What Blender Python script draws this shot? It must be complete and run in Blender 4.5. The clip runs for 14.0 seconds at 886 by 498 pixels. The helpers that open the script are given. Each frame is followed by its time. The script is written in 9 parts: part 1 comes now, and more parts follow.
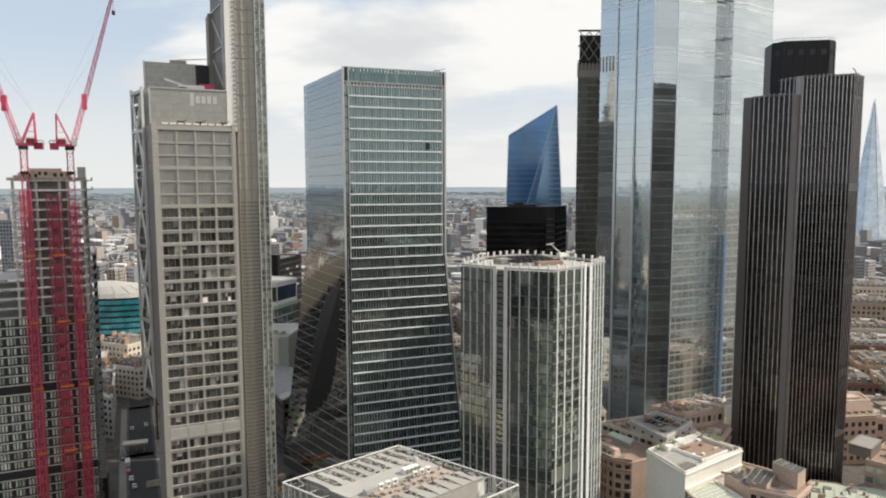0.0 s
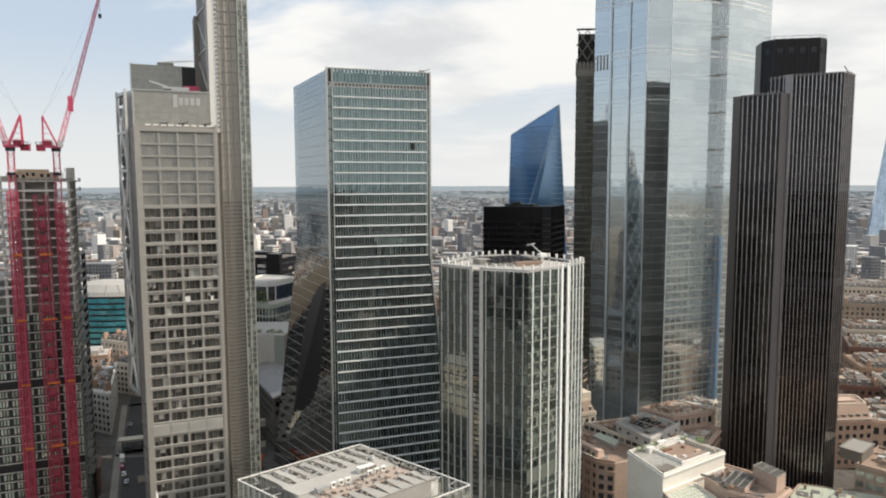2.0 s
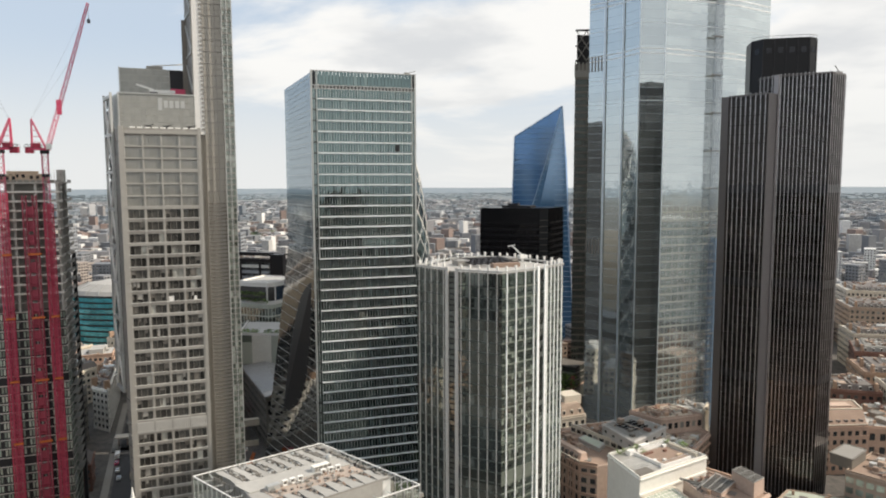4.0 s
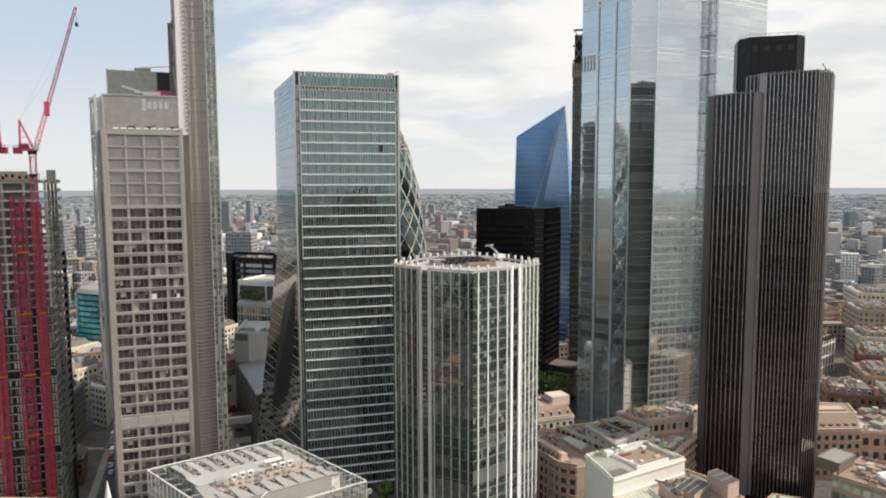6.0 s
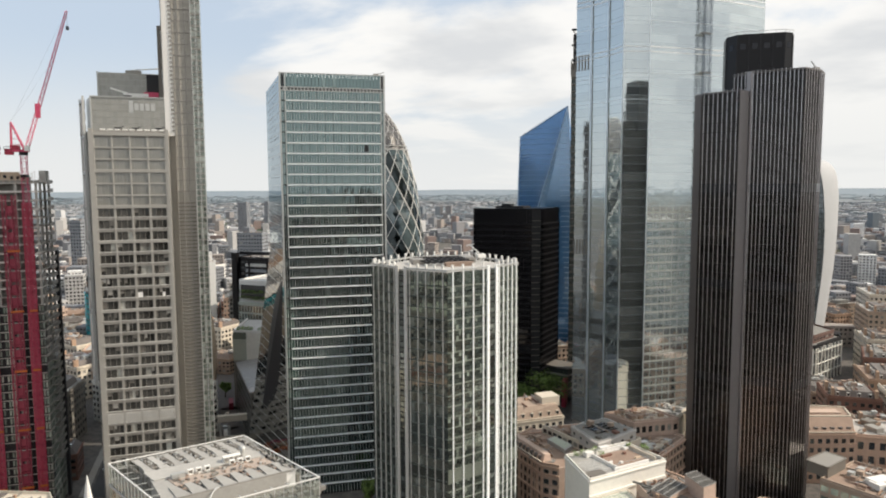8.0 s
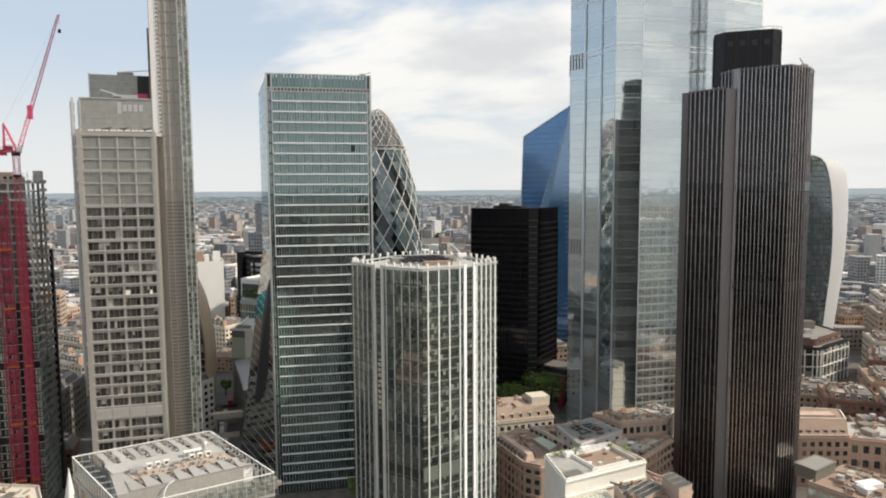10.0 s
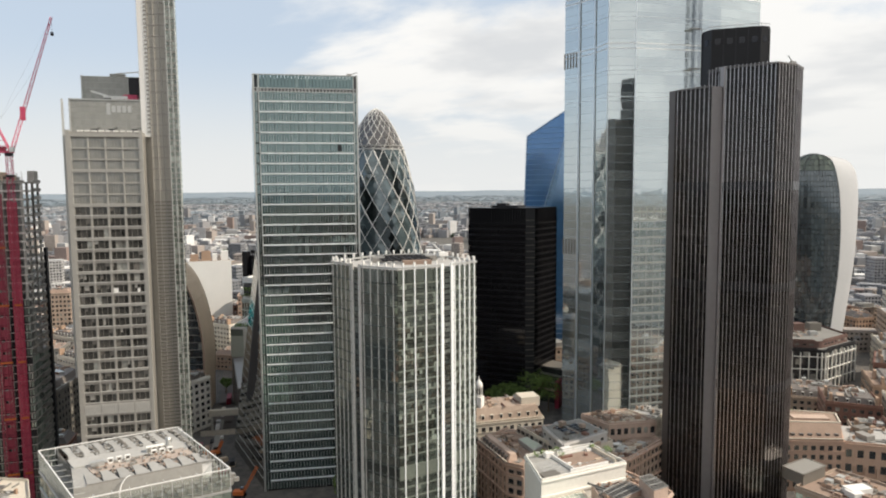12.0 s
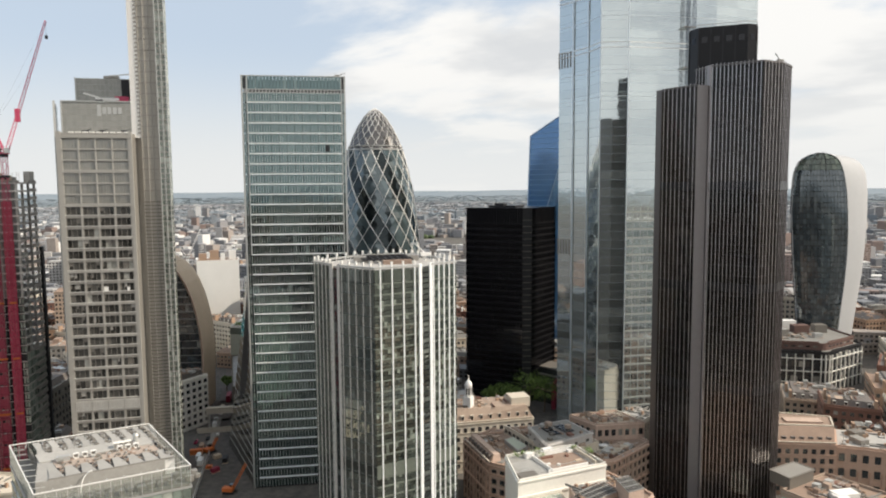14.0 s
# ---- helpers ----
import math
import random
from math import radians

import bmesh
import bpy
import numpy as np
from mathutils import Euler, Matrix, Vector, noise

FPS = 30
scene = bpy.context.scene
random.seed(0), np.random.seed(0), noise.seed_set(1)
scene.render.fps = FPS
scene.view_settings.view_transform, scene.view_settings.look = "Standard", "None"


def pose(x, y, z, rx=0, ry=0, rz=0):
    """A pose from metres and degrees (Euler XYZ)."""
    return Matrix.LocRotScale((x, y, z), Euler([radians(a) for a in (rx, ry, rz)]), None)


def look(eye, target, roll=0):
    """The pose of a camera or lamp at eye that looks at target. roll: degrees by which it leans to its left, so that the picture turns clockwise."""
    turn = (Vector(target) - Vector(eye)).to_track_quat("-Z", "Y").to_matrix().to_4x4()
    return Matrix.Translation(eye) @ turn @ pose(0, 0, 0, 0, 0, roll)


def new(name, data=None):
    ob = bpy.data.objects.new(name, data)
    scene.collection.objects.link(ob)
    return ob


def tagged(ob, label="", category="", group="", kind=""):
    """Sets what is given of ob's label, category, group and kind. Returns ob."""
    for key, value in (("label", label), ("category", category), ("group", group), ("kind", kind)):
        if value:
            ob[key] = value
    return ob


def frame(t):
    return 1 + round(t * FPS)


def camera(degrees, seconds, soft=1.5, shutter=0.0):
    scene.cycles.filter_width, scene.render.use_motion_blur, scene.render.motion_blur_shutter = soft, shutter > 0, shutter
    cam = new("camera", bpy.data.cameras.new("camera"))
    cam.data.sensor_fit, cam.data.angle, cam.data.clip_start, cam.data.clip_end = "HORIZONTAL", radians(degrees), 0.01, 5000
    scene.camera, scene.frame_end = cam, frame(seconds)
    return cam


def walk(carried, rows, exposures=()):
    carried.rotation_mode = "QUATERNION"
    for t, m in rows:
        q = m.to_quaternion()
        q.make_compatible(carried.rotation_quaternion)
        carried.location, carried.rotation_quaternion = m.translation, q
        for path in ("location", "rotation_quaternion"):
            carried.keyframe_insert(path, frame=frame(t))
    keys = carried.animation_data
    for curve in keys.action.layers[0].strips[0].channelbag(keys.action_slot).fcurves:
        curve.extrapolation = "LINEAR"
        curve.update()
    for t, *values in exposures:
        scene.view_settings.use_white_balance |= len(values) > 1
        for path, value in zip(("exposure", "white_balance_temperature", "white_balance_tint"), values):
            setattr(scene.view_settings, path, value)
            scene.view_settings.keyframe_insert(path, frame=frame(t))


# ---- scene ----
cam = camera(66.08, 14.0, soft=2.0)
ROWS = [
    (0.0, 0.00, 0.00, 129.93, -0.000, -5.455, 0.143),
    (0.5, 3.54, -0.07, 130.12, 0.430, -5.487, 0.140),
    (1.0, 7.09, -0.16, 130.25, 0.854, -5.513, 0.144),
    (1.5, 10.79, -0.32, 130.31, 1.263, -5.529, 0.164),
    (2.0, 14.38, -0.45, 130.35, 1.698, -5.533, 0.187),
    (2.5, 18.06, -0.54, 130.37, 2.150, -5.517, 0.197),
    (3.0, 21.74, -0.64, 130.40, 2.617, -5.480, 0.205),
    (5.5, 41.87, -0.58, 129.81, 5.007, -5.307, 0.173),
    (6.0, 45.81, -0.33, 129.69, 5.473, -5.295, 0.193),
    (6.5, 49.81, -0.06, 129.63, 5.926, -5.276, 0.216),
    (7.0, 53.61, 0.11, 129.45, 6.386, -5.262, 0.239),
    (7.5, 57.29, 0.36, 129.33, 6.853, -5.240, 0.260),
    (8.0, 60.89, 0.58, 129.20, 7.329, -5.212, 0.271),
    (10.5, 79.59, 2.59, 128.58, 9.649, -5.154, 0.351),
    (11.0, 83.25, 3.18, 128.49, 10.106, -5.140, 0.357),
    (11.5, 86.80, 3.76, 128.37, 10.566, -5.126, 0.366),
    (12.0, 90.38, 4.37, 128.22, 11.016, -5.118, 0.376),
    (12.5, 93.90, 4.94, 128.11, 11.469, -5.116, 0.385),
    (13.0, 97.46, 5.55, 128.10, 11.916, -5.113, 0.388),
    (13.5, 100.90, 6.16, 128.14, 12.358, -5.117, 0.397),
    (14.0, 104.37, 6.76, 128.22, 12.782, -5.125, 0.412),
]
walk(cam, [(t, pose(x, y, z, 90 + pitch, roll, yaw)) for t, x, y, z, yaw, pitch, roll in ROWS],
     exposures=[(0.0, 0.0), (14.0, 0.0)])

# ---- world and sun ----
SUN_TO = Vector((0.78, 0.10, 0.62)).normalized()
world = bpy.data.worlds.new("sky")
scene.world = world
world.use_nodes = True


def node(tree, kind, **values):
    n = tree.nodes.new(kind)
    for key, value in values.items():
        n.inputs[key.replace("_", " ")].default_value = value
    return n


def link(tree, a, out, b, into):
    tree.links.new(a.outputs[out], b.inputs[into])


def make_sky():
    t = world.node_tree
    t.nodes.clear()
    out = t.nodes.new("ShaderNodeOutputWorld")
    bg = t.nodes.new("ShaderNodeBackground")
    sky = t.nodes.new("ShaderNodeTexSky")
    sky.sky_type, sky.sun_disc = "NISHITA", False
    sky.sun_elevation = math.asin(SUN_TO.z)
    sky.sun_rotation = math.atan2(SUN_TO.x, SUN_TO.y)
    sky.altitude, sky.air_density, sky.dust_density, sky.ozone_density = 100, 1.0, 2.0, 1.0
    co = t.nodes.new("ShaderNodeTexCoord")
    sep = t.nodes.new("ShaderNodeSeparateXYZ")
    link(t, co, "Generated", sep, 0)
    # flat cloud deck: direction divided by its height
    lift = t.nodes.new("ShaderNodeMath"); lift.operation = "ADD"; lift.inputs[1].default_value = 0.13
    absz = t.nodes.new("ShaderNodeMath"); absz.operation = "ABSOLUTE"
    link(t, sep, 2, absz, 0)
    link(t, absz, 0, lift, 0)
    div = t.nodes.new("ShaderNodeVectorMath"); div.operation = "DIVIDE"
    comb = t.nodes.new("ShaderNodeCombineXYZ")
    for i in range(3):
        link(t, lift, 0, comb, i)
    link(t, co, "Generated", div, 0)
    link(t, comb, 0, div, 1)
    shift = t.nodes.new("ShaderNodeVectorMath"); shift.operation = "ADD"
    shift.inputs[1].default_value = (3.1, 1.7, 0.0)
    link(t, div, 0, shift, 0)
    big = node(t, "ShaderNodeTexNoise", Scale=0.62, Detail=8.0, Roughness=0.55, Distortion=0.3)
    link(t, shift, 0, big, "Vector")
    ramp = t.nodes.new("ShaderNodeValToRGB")
    ramp.color_ramp.interpolation = "EASE"
    ramp.color_ramp.elements[0].position, ramp.color_ramp.elements[1].position = 0.455, 0.575
    # cloud grows thicker to one side, as the weather does
    side = t.nodes.new("ShaderNodeMath"); side.operation = "MULTIPLY_ADD"
    side.inputs[1].default_value = 0.27
    link(t, sep, 0, side, 0)
    link(t, big, "Fac", side, 2)
    right = t.nodes.new("ShaderNodeMath"); right.operation = "MAXIMUM"
    right.inputs[1].default_value = 0.0
    link(t, sep, 0, right, 0)
    more = t.nodes.new("ShaderNodeMath"); more.operation = "MULTIPLY_ADD"
    more.inputs[1].default_value = 0.2
    link(t, right, 0, more, 0)
    link(t, side, 0, more, 2)
    link(t, more, 0, ramp, 0)
    shade = node(t, "ShaderNodeTexNoise", Scale=1.1, Detail=5.0, Roughness=0.5)
    link(t, shift, 0, shade, "Vector")
    tone = t.nodes.new("ShaderNodeValToRGB")
    tone.color_ramp.interpolation = "EASE"
    tone.color_ramp.elements[0].position, tone.color_ramp.elements[1].position = 0.36, 0.56
    tone.color_ramp.elements[0].color = (7.0, 7.15, 7.3, 1)
    tone.color_ramp.elements[1].color = (9.5, 9.4, 9.15, 1)
    link(t, shade, "Fac", tone, 0)
    # thin haze lightens the blue
    veil = t.nodes.new("ShaderNodeMix"); veil.data_type = "RGBA"
    veil.inputs[0].default_value = 0.7
    veil.inputs[7].default_value = (6.9, 7.9, 9.1, 1)
    link(t, sky, 0, veil, 6)
    mix = t.nodes.new("ShaderNodeMix"); mix.data_type = "RGBA"
    link(t, ramp, 0, mix, 0)
    link(t, veil, 2, mix, 6)
    link(t, tone, 0, mix, 7)
    # white haze low down, all the way round
    low = t.nodes.new("ShaderNodeMapRange"); low.interpolation_type = "SMOOTHSTEP"
    low.inputs["From Min"].default_value, low.inputs["From Max"].default_value = 0.0, 0.21
    low.inputs["To Min"].default_value, low.inputs["To Max"].default_value = 0.9, 0.0
    link(t, absz, 0, low, 0)
    haze = t.nodes.new("ShaderNodeMix"); haze.data_type = "RGBA"
    haze.inputs[7].default_value = (8.3, 8.35, 8.2, 1)
    link(t, low, 0, haze, 0)
    link(t, mix, 2, haze, 6)
    link(t, haze, 2, bg, 0)
    bg.inputs[1].default_value = 0.103
    link(t, bg, 0, out, 0)


make_sky()
sun = new("sun", bpy.data.lights.new("sun", "SUN"))
sun.data.energy, sun.data.angle, sun.data.color = 5.0, radians(0.6), (1.0, 0.885, 0.745)
sun.matrix_world = look((0, 0, 0), -SUN_TO)

# ---- materials ----


def material(name, color, rough=0.8, metal=0.0, vary=0.12, grain=0.6, coarse=0.05, bump=0.15, island=0.0, objrand=0.0, spec=0.3):
    """A weathered opaque surface: stains and grain at two scales, bump, and a tone per piece."""
    m = bpy.data.materials.new(name)
    m.use_nodes = True
    t = m.node_tree
    b = t.nodes["Principled BSDF"]
    b.inputs["Roughness"].default_value, b.inputs["Metallic"].default_value = rough, metal
    b.inputs["Specular IOR Level"].default_value = spec
    co = t.nodes.new("ShaderNodeTexCoord")
    geo = t.nodes.new("ShaderNodeNewGeometry")
    n1 = node(t, "ShaderNodeTexNoise", Scale=coarse, Detail=5.0, Roughness=0.6)
    n2 = node(t, "ShaderNodeTexNoise", Scale=grain, Detail=4.0, Roughness=0.7)
    link(t, geo, "Position", n1, "Vector")
    link(t, geo, "Position", n2, "Vector")
    add = t.nodes.new("ShaderNodeMath"); add.operation = "ADD"
    link(t, n1, "Fac", add, 0)
    link(t, n2, "Fac", add, 1)
    last = add
    span = 1.0
    if island or objrand:
        src = t.nodes.new("ShaderNodeObjectInfo") if objrand else geo
        mul = t.nodes.new("ShaderNodeMath"); mul.operation = "MULTIPLY_ADD"
        mul.inputs[1].default_value = 2.0 * (island or objrand)
        link(t, src, "Random" if objrand else "Random Per Island", mul, 0)
        link(t, add, 0, mul, 2)
        last = mul
        span += (island or objrand)
    mr = t.nodes.new("ShaderNodeMapRange")
    mr.inputs["From Min"].default_value, mr.inputs["From Max"].default_value = 0.6, 1.4 + 2 * (span - 1)
    mr.inputs["To Min"].default_value, mr.inputs["To Max"].default_value = 1 - vary * span, 1 + vary * span
    link(t, last, 0, mr, 0)
    col = t.nodes.new("ShaderNodeMix"); col.data_type = "RGBA"; col.blend_type = "MULTIPLY"
    col.inputs[0].default_value = 1.0
    col.inputs[6].default_value = (*color, 1)
    link(t, mr, 0, col, 7)
    link(t, col, 2, b, "Base Color")
    if bump:
        bp = t.nodes.new("ShaderNodeBump")
        bp.inputs["Strength"].default_value, bp.inputs["Distance"].default_value = bump, 0.1
        link(t, n2, "Fac", bp, "Height")
        link(t, bp, 0, b, "Normal")
    return m


def palette(name, colors, rough=0.85, vary=0.15, grain=0.3, source="island", spec=0.25):
    """Many buildings in one tone range: each piece takes one of the colours."""
    m = bpy.data.materials.new(name)
    m.use_nodes = True
    t = m.node_tree
    b = t.nodes["Principled BSDF"]
    b.inputs["Roughness"].default_value = rough
    b.inputs["Specular IOR Level"].default_value = spec
    geo = t.nodes.new("ShaderNodeNewGeometry")
    src = t.nodes.new("ShaderNodeObjectInfo") if source == "object" else geo
    ramp = t.nodes.new("ShaderNodeValToRGB")
    ramp.color_ramp.interpolation = "CONSTANT"
    while len(ramp.color_ramp.elements) < len(colors):
        ramp.color_ramp.elements.new(0.5)
    for i, c in enumerate(colors):
        ramp.color_ramp.elements[i].position = i / len(colors)
        ramp.color_ramp.elements[i].color = (*c, 1)
    link(t, src, "Random" if source == "object" else "Random Per Island", ramp, 0)
    n = node(t, "ShaderNodeTexNoise", Scale=grain, Detail=5.0, Roughness=0.7)
    link(t, geo, "Position", n, "Vector")
    mr = t.nodes.new("ShaderNodeMapRange")
    mr.inputs["From Min"].default_value, mr.inputs["From Max"].default_value = 0.3, 0.7
    mr.inputs["To Min"].default_value, mr.inputs["To Max"].default_value = 1 - vary, 1 + vary
    link(t, n, "Fac", mr, 0)
    col = t.nodes.new("ShaderNodeMix"); col.data_type = "RGBA"; col.blend_type = "MULTIPLY"
    col.inputs[0].default_value = 1.0
    link(t, ramp, 0, col, 6)
    link(t, mr, 0, col, 7)
    link(t, col, 2, b, "Base Color")
    return m


def glazing(name, inside, blind, mirror=(0.8, 0.85, 0.9), share=0.35, rough=0.04, blinds=0.12, wave=0.0, mottle=0.65, spread=(0.55, 1.5)):
    """Coated facade glass: a mirror-like coat over the dim rooms behind it; some panes show blinds. share: how much the coat throws back head-on."""
    m = bpy.data.materials.new(name)
    m.use_nodes = True
    t = m.node_tree
    t.nodes.remove(t.nodes["Principled BSDF"])
    out = t.nodes["Material Output"]
    geo = t.nodes.new("ShaderNodeNewGeometry")
    ramp = t.nodes.new("ShaderNodeValToRGB")
    e = ramp.color_ramp.elements
    e[0].color = (*[c * spread[0] for c in inside], 1)
    e[1].position, e[1].color = 1.0 - blinds, (*[c * spread[1] for c in inside], 1)
    last = e.new(min(0.995, 1.0 - blinds + 0.01))
    last.color = (*blind, 1)
    link(t, geo, "Random Per Island", ramp, 0)
    n = node(t, "ShaderNodeTexNoise", Scale=0.35, Detail=4.0, Roughness=0.7)
    link(t, geo, "Position", n, "Vector")
    mr = t.nodes.new("ShaderNodeMapRange")
    mr.inputs["From Min"].default_value, mr.inputs["From Max"].default_value = 0.3, 0.7
    mr.inputs["To Min"].default_value, mr.inputs["To Max"].default_value = 1 - mottle, 1 + mottle
    wide = node(t, "ShaderNodeTexNoise", Scale=0.07, Detail=3.0, Roughness=0.6)
    link(t, geo, "Position", wide, "Vector")
    both = t.nodes.new("ShaderNodeMath"); both.operation = "MULTIPLY_ADD"
    both.inputs[1].default_value = 0.5
    half = t.nodes.new("ShaderNodeMath"); half.operation = "MULTIPLY"
    half.inputs[1].default_value = 0.5
    link(t, wide, "Fac", half, 0)
    link(t, n, "Fac", both, 0)
    link(t, half, 0, both, 2)
    link(t, both, 0, mr, 0)
    col = t.nodes.new("ShaderNodeMix"); col.data_type = "RGBA"; col.blend_type = "MULTIPLY"
    col.inputs[0].default_value = 1.0
    link(t, ramp, 0, col, 6)
    link(t, mr, 0, col, 7)
    dif = t.nodes.new("ShaderNodeBsdfDiffuse")
    link(t, col, 2, dif, 0)
    glo = t.nodes.new("ShaderNodeBsdfGlossy")
    glo.inputs[0].default_value = (*mirror, 1)
    glo.inputs["Roughness"].default_value = rough
    if wave:
        nw = node(t, "ShaderNodeTexNoise", Scale=0.22, Detail=2.0)
        link(t, geo, "Position", nw, "Vector")
        bp = t.nodes.new("ShaderNodeBump")
        bp.inputs["Strength"].default_value, bp.inputs["Distance"].default_value = 1.0, wave
        link(t, nw, "Fac", bp, "Height")
        link(t, bp, 0, glo, "Normal")
    fr = t.nodes.new("ShaderNodeLayerWeight")
    fr.inputs[0].default_value = 0.35
    fac = t.nodes.new("ShaderNodeMapRange")
    fac.inputs["To Min"].default_value, fac.inputs["To Max"].default_value = share, 1.0
    link(t, fr, "Fresnel", fac, 0)
    mix = t.nodes.new("ShaderNodeMixShader")
    link(t, fac, 0, mix, 0)
    link(t, dif, 0, mix, 1)
    link(t, glo, 0, mix, 2)
    link(t, mix, 0, out, 0)
    return m


M_STEEL = material("grey_cladding_steel", (0.31, 0.296, 0.27), 0.45, 0.3, 0.1, 0.8, 0.05)
M_WHITE = material("white_painted_metal", (0.78, 0.77, 0.74), 0.5, 0.0, 0.06, 1.2, 0.06)
M_SKYSPAN = material("silver_spandrel", (0.60, 0.68, 0.72), 0.2, 0.72, 0.08, 0.6, 0.03, bump=0.0)
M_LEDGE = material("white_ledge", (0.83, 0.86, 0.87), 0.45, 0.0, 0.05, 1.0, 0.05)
M_LIGHT = material("pale_grey_aluminium", (0.50, 0.505, 0.49), 0.4, 0.4, 0.08, 0.9, 0.05)
M_MULL = material("green_grey_mullion", (0.58, 0.585, 0.56), 0.4, 0.3, 0.1, 0.8, 0.05)
# white side greyed: distance haze put into the colour
M_RIBGREY = material("hazy_white_rib", (0.39, 0.40, 0.41), 0.6, 0.0, 0.08, 0.6, 0.03)
M_DARKMET = material("dark_metal", (0.03, 0.03, 0.033), 0.5, 0.3, 0.2, 0.7, 0.05)
M_FRAME = material("satin_grey_frame", (0.40, 0.385, 0.352), 0.4, 0.2, 0.1, 0.7, 0.05)
M_PALEBAND = material("pale_storey_cladding", (0.62, 0.605, 0.565), 0.6, 0.1, 0.1, 0.8, 0.05)
# white fin with the shade of the left faces put into its colour
M_FINSHADE = material("shaded_white_fin", (0.60, 0.575, 0.54), 0.45, 0.1, 0.08, 0.8, 0.05)
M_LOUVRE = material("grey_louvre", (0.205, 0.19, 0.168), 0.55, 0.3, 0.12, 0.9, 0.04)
M_SHAFT = material("grey_shaft_glazing", (0.385, 0.365, 0.325), 0.35, 0.2, 0.12, 0.6, 0.04)
M_FROST = material("frosted_grey_glazing", (0.42, 0.42, 0.38), 0.3, 0.1, 0.1, 0.4, 0.05, bump=0.02)
M_STONE = material("portland_stone", (0.385, 0.302, 0.24), 0.88, 0.0, 0.2, 0.7, 0.08)
M_CREAM = material("cream_render", (0.60, 0.545, 0.455), 0.85, 0.0, 0.1, 0.6, 0.07)
M_MAROON = material("dark_maroon_cladding", (0.13, 0.08, 0.068), 0.7, 0.0, 0.2, 1.2, 0.08)
M_OFFWHITE = material("off_white_render", (0.74, 0.725, 0.67), 0.85, 0.0, 0.1, 0.7, 0.09)
M_PEACH = material("peach_stone", (0.49, 0.345, 0.265), 0.85, 0.0, 0.16, 0.6, 0.07)
M_BRICK = material("red_brown_brick", (0.20, 0.11, 0.085), 0.9, 0.0, 0.2, 2.0, 0.08)
M_BRICKTAN = material("tan_brick", (0.38, 0.265, 0.19), 0.9, 0.0, 0.18, 2.0, 0.08)
M_ROOF = material("grey_roof_felt", (0.22, 0.215, 0.20), 0.9, 0.0, 0.22, 0.9, 0.06)
M_ROOFLIGHT = material("pale_roof_membrane", (0.40, 0.39, 0.37), 0.85, 0.0, 0.15, 0.8, 0.07)
M_ROOFBROWN = material("brown_roof_ballast", (0.285, 0.21, 0.165), 0.95, 0.0, 0.2, 1.5, 0.1)
M_SLATE = material("slate_roof", (0.15, 0.135, 0.125), 0.7, 0.0, 0.2, 1.5, 0.08)
M_PANEL = material("weathered_grey_panel", (0.38, 0.37, 0.345), 0.7, 0.1, 0.2, 1.0, 0.15, objrand=0.35)
M_COPPER = material("pale_green_rooflight", (0.42, 0.46, 0.38), 0.7, 0.0, 0.14, 0.6, 0.06)
M_CONCRETE = material("raw_concrete", (0.47, 0.455, 0.42), 0.9, 0.0, 0.2, 0.6, 0.08)
M_FORM = material("plywood_formwork", (0.55, 0.44, 0.33), 0.85, 0.0, 0.2, 0.8, 0.1)
M_RED = material("crane_red_paint", (0.54, 0.07, 0.14), 0.45, 0.0, 0.1, 1.5, 0.1)
M_HOIST = material("hoist_red_mesh", (0.25, 0.025, 0.05), 0.55, 0.0, 0.25, 1.2, 0.12)
M_ORANGE = material("orange_paint", (0.55, 0.15, 0.04), 0.5, 0.0, 0.12, 1.2, 0.1)
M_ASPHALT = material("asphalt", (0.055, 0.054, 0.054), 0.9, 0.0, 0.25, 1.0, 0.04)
# lighter, warmer asphalt for the street between the towers
M_BROWNROAD = material("grey_brown_asphalt", (0.115, 0.10, 0.09), 0.92, 0.0, 0.3, 0.9, 0.05)
M_PAVE = material("paving_slabs", (0.26, 0.245, 0.22), 0.9, 0.0, 0.2, 1.4, 0.06)
M_LEAF = material("tree_foliage", (0.115, 0.175, 0.045), 0.8, 0.0, 0.35, 0.5, 0.2, bump=0, island=0.8)
M_BARK = material("tree_bark", (0.12, 0.09, 0.06), 0.9)
M_BLACKCLAD = material("black_anodised_cladding", (0.009, 0.009, 0.011), 0.3, 0.2, 0.2, 0.5, 0.05, spec=0.3)
M_BRONZE = material("bronze_cladding", (0.014, 0.012, 0.011), 0.5, 0.3, 0.2, 0.5, 0.04)
M_FIN = material("stainless_mullion", (0.58, 0.555, 0.56), 0.28, 0.85, 0.12, 0.6, 0.03)
M_SIDEPANEL = material("dark_steel_panel", (0.15, 0.138, 0.132), 0.4, 0.6, 0.1, 0.5, 0.03)
M_PIER = material("brushed_steel_panel", (0.33, 0.312, 0.312), 0.42, 0.6, 0.1, 0.5, 0.03)
M_BLUEWRAP = material("blue_hoist_sheeting", (0.20, 0.34, 0.52), 0.5, 0.0, 0.12, 0.8, 0.06)

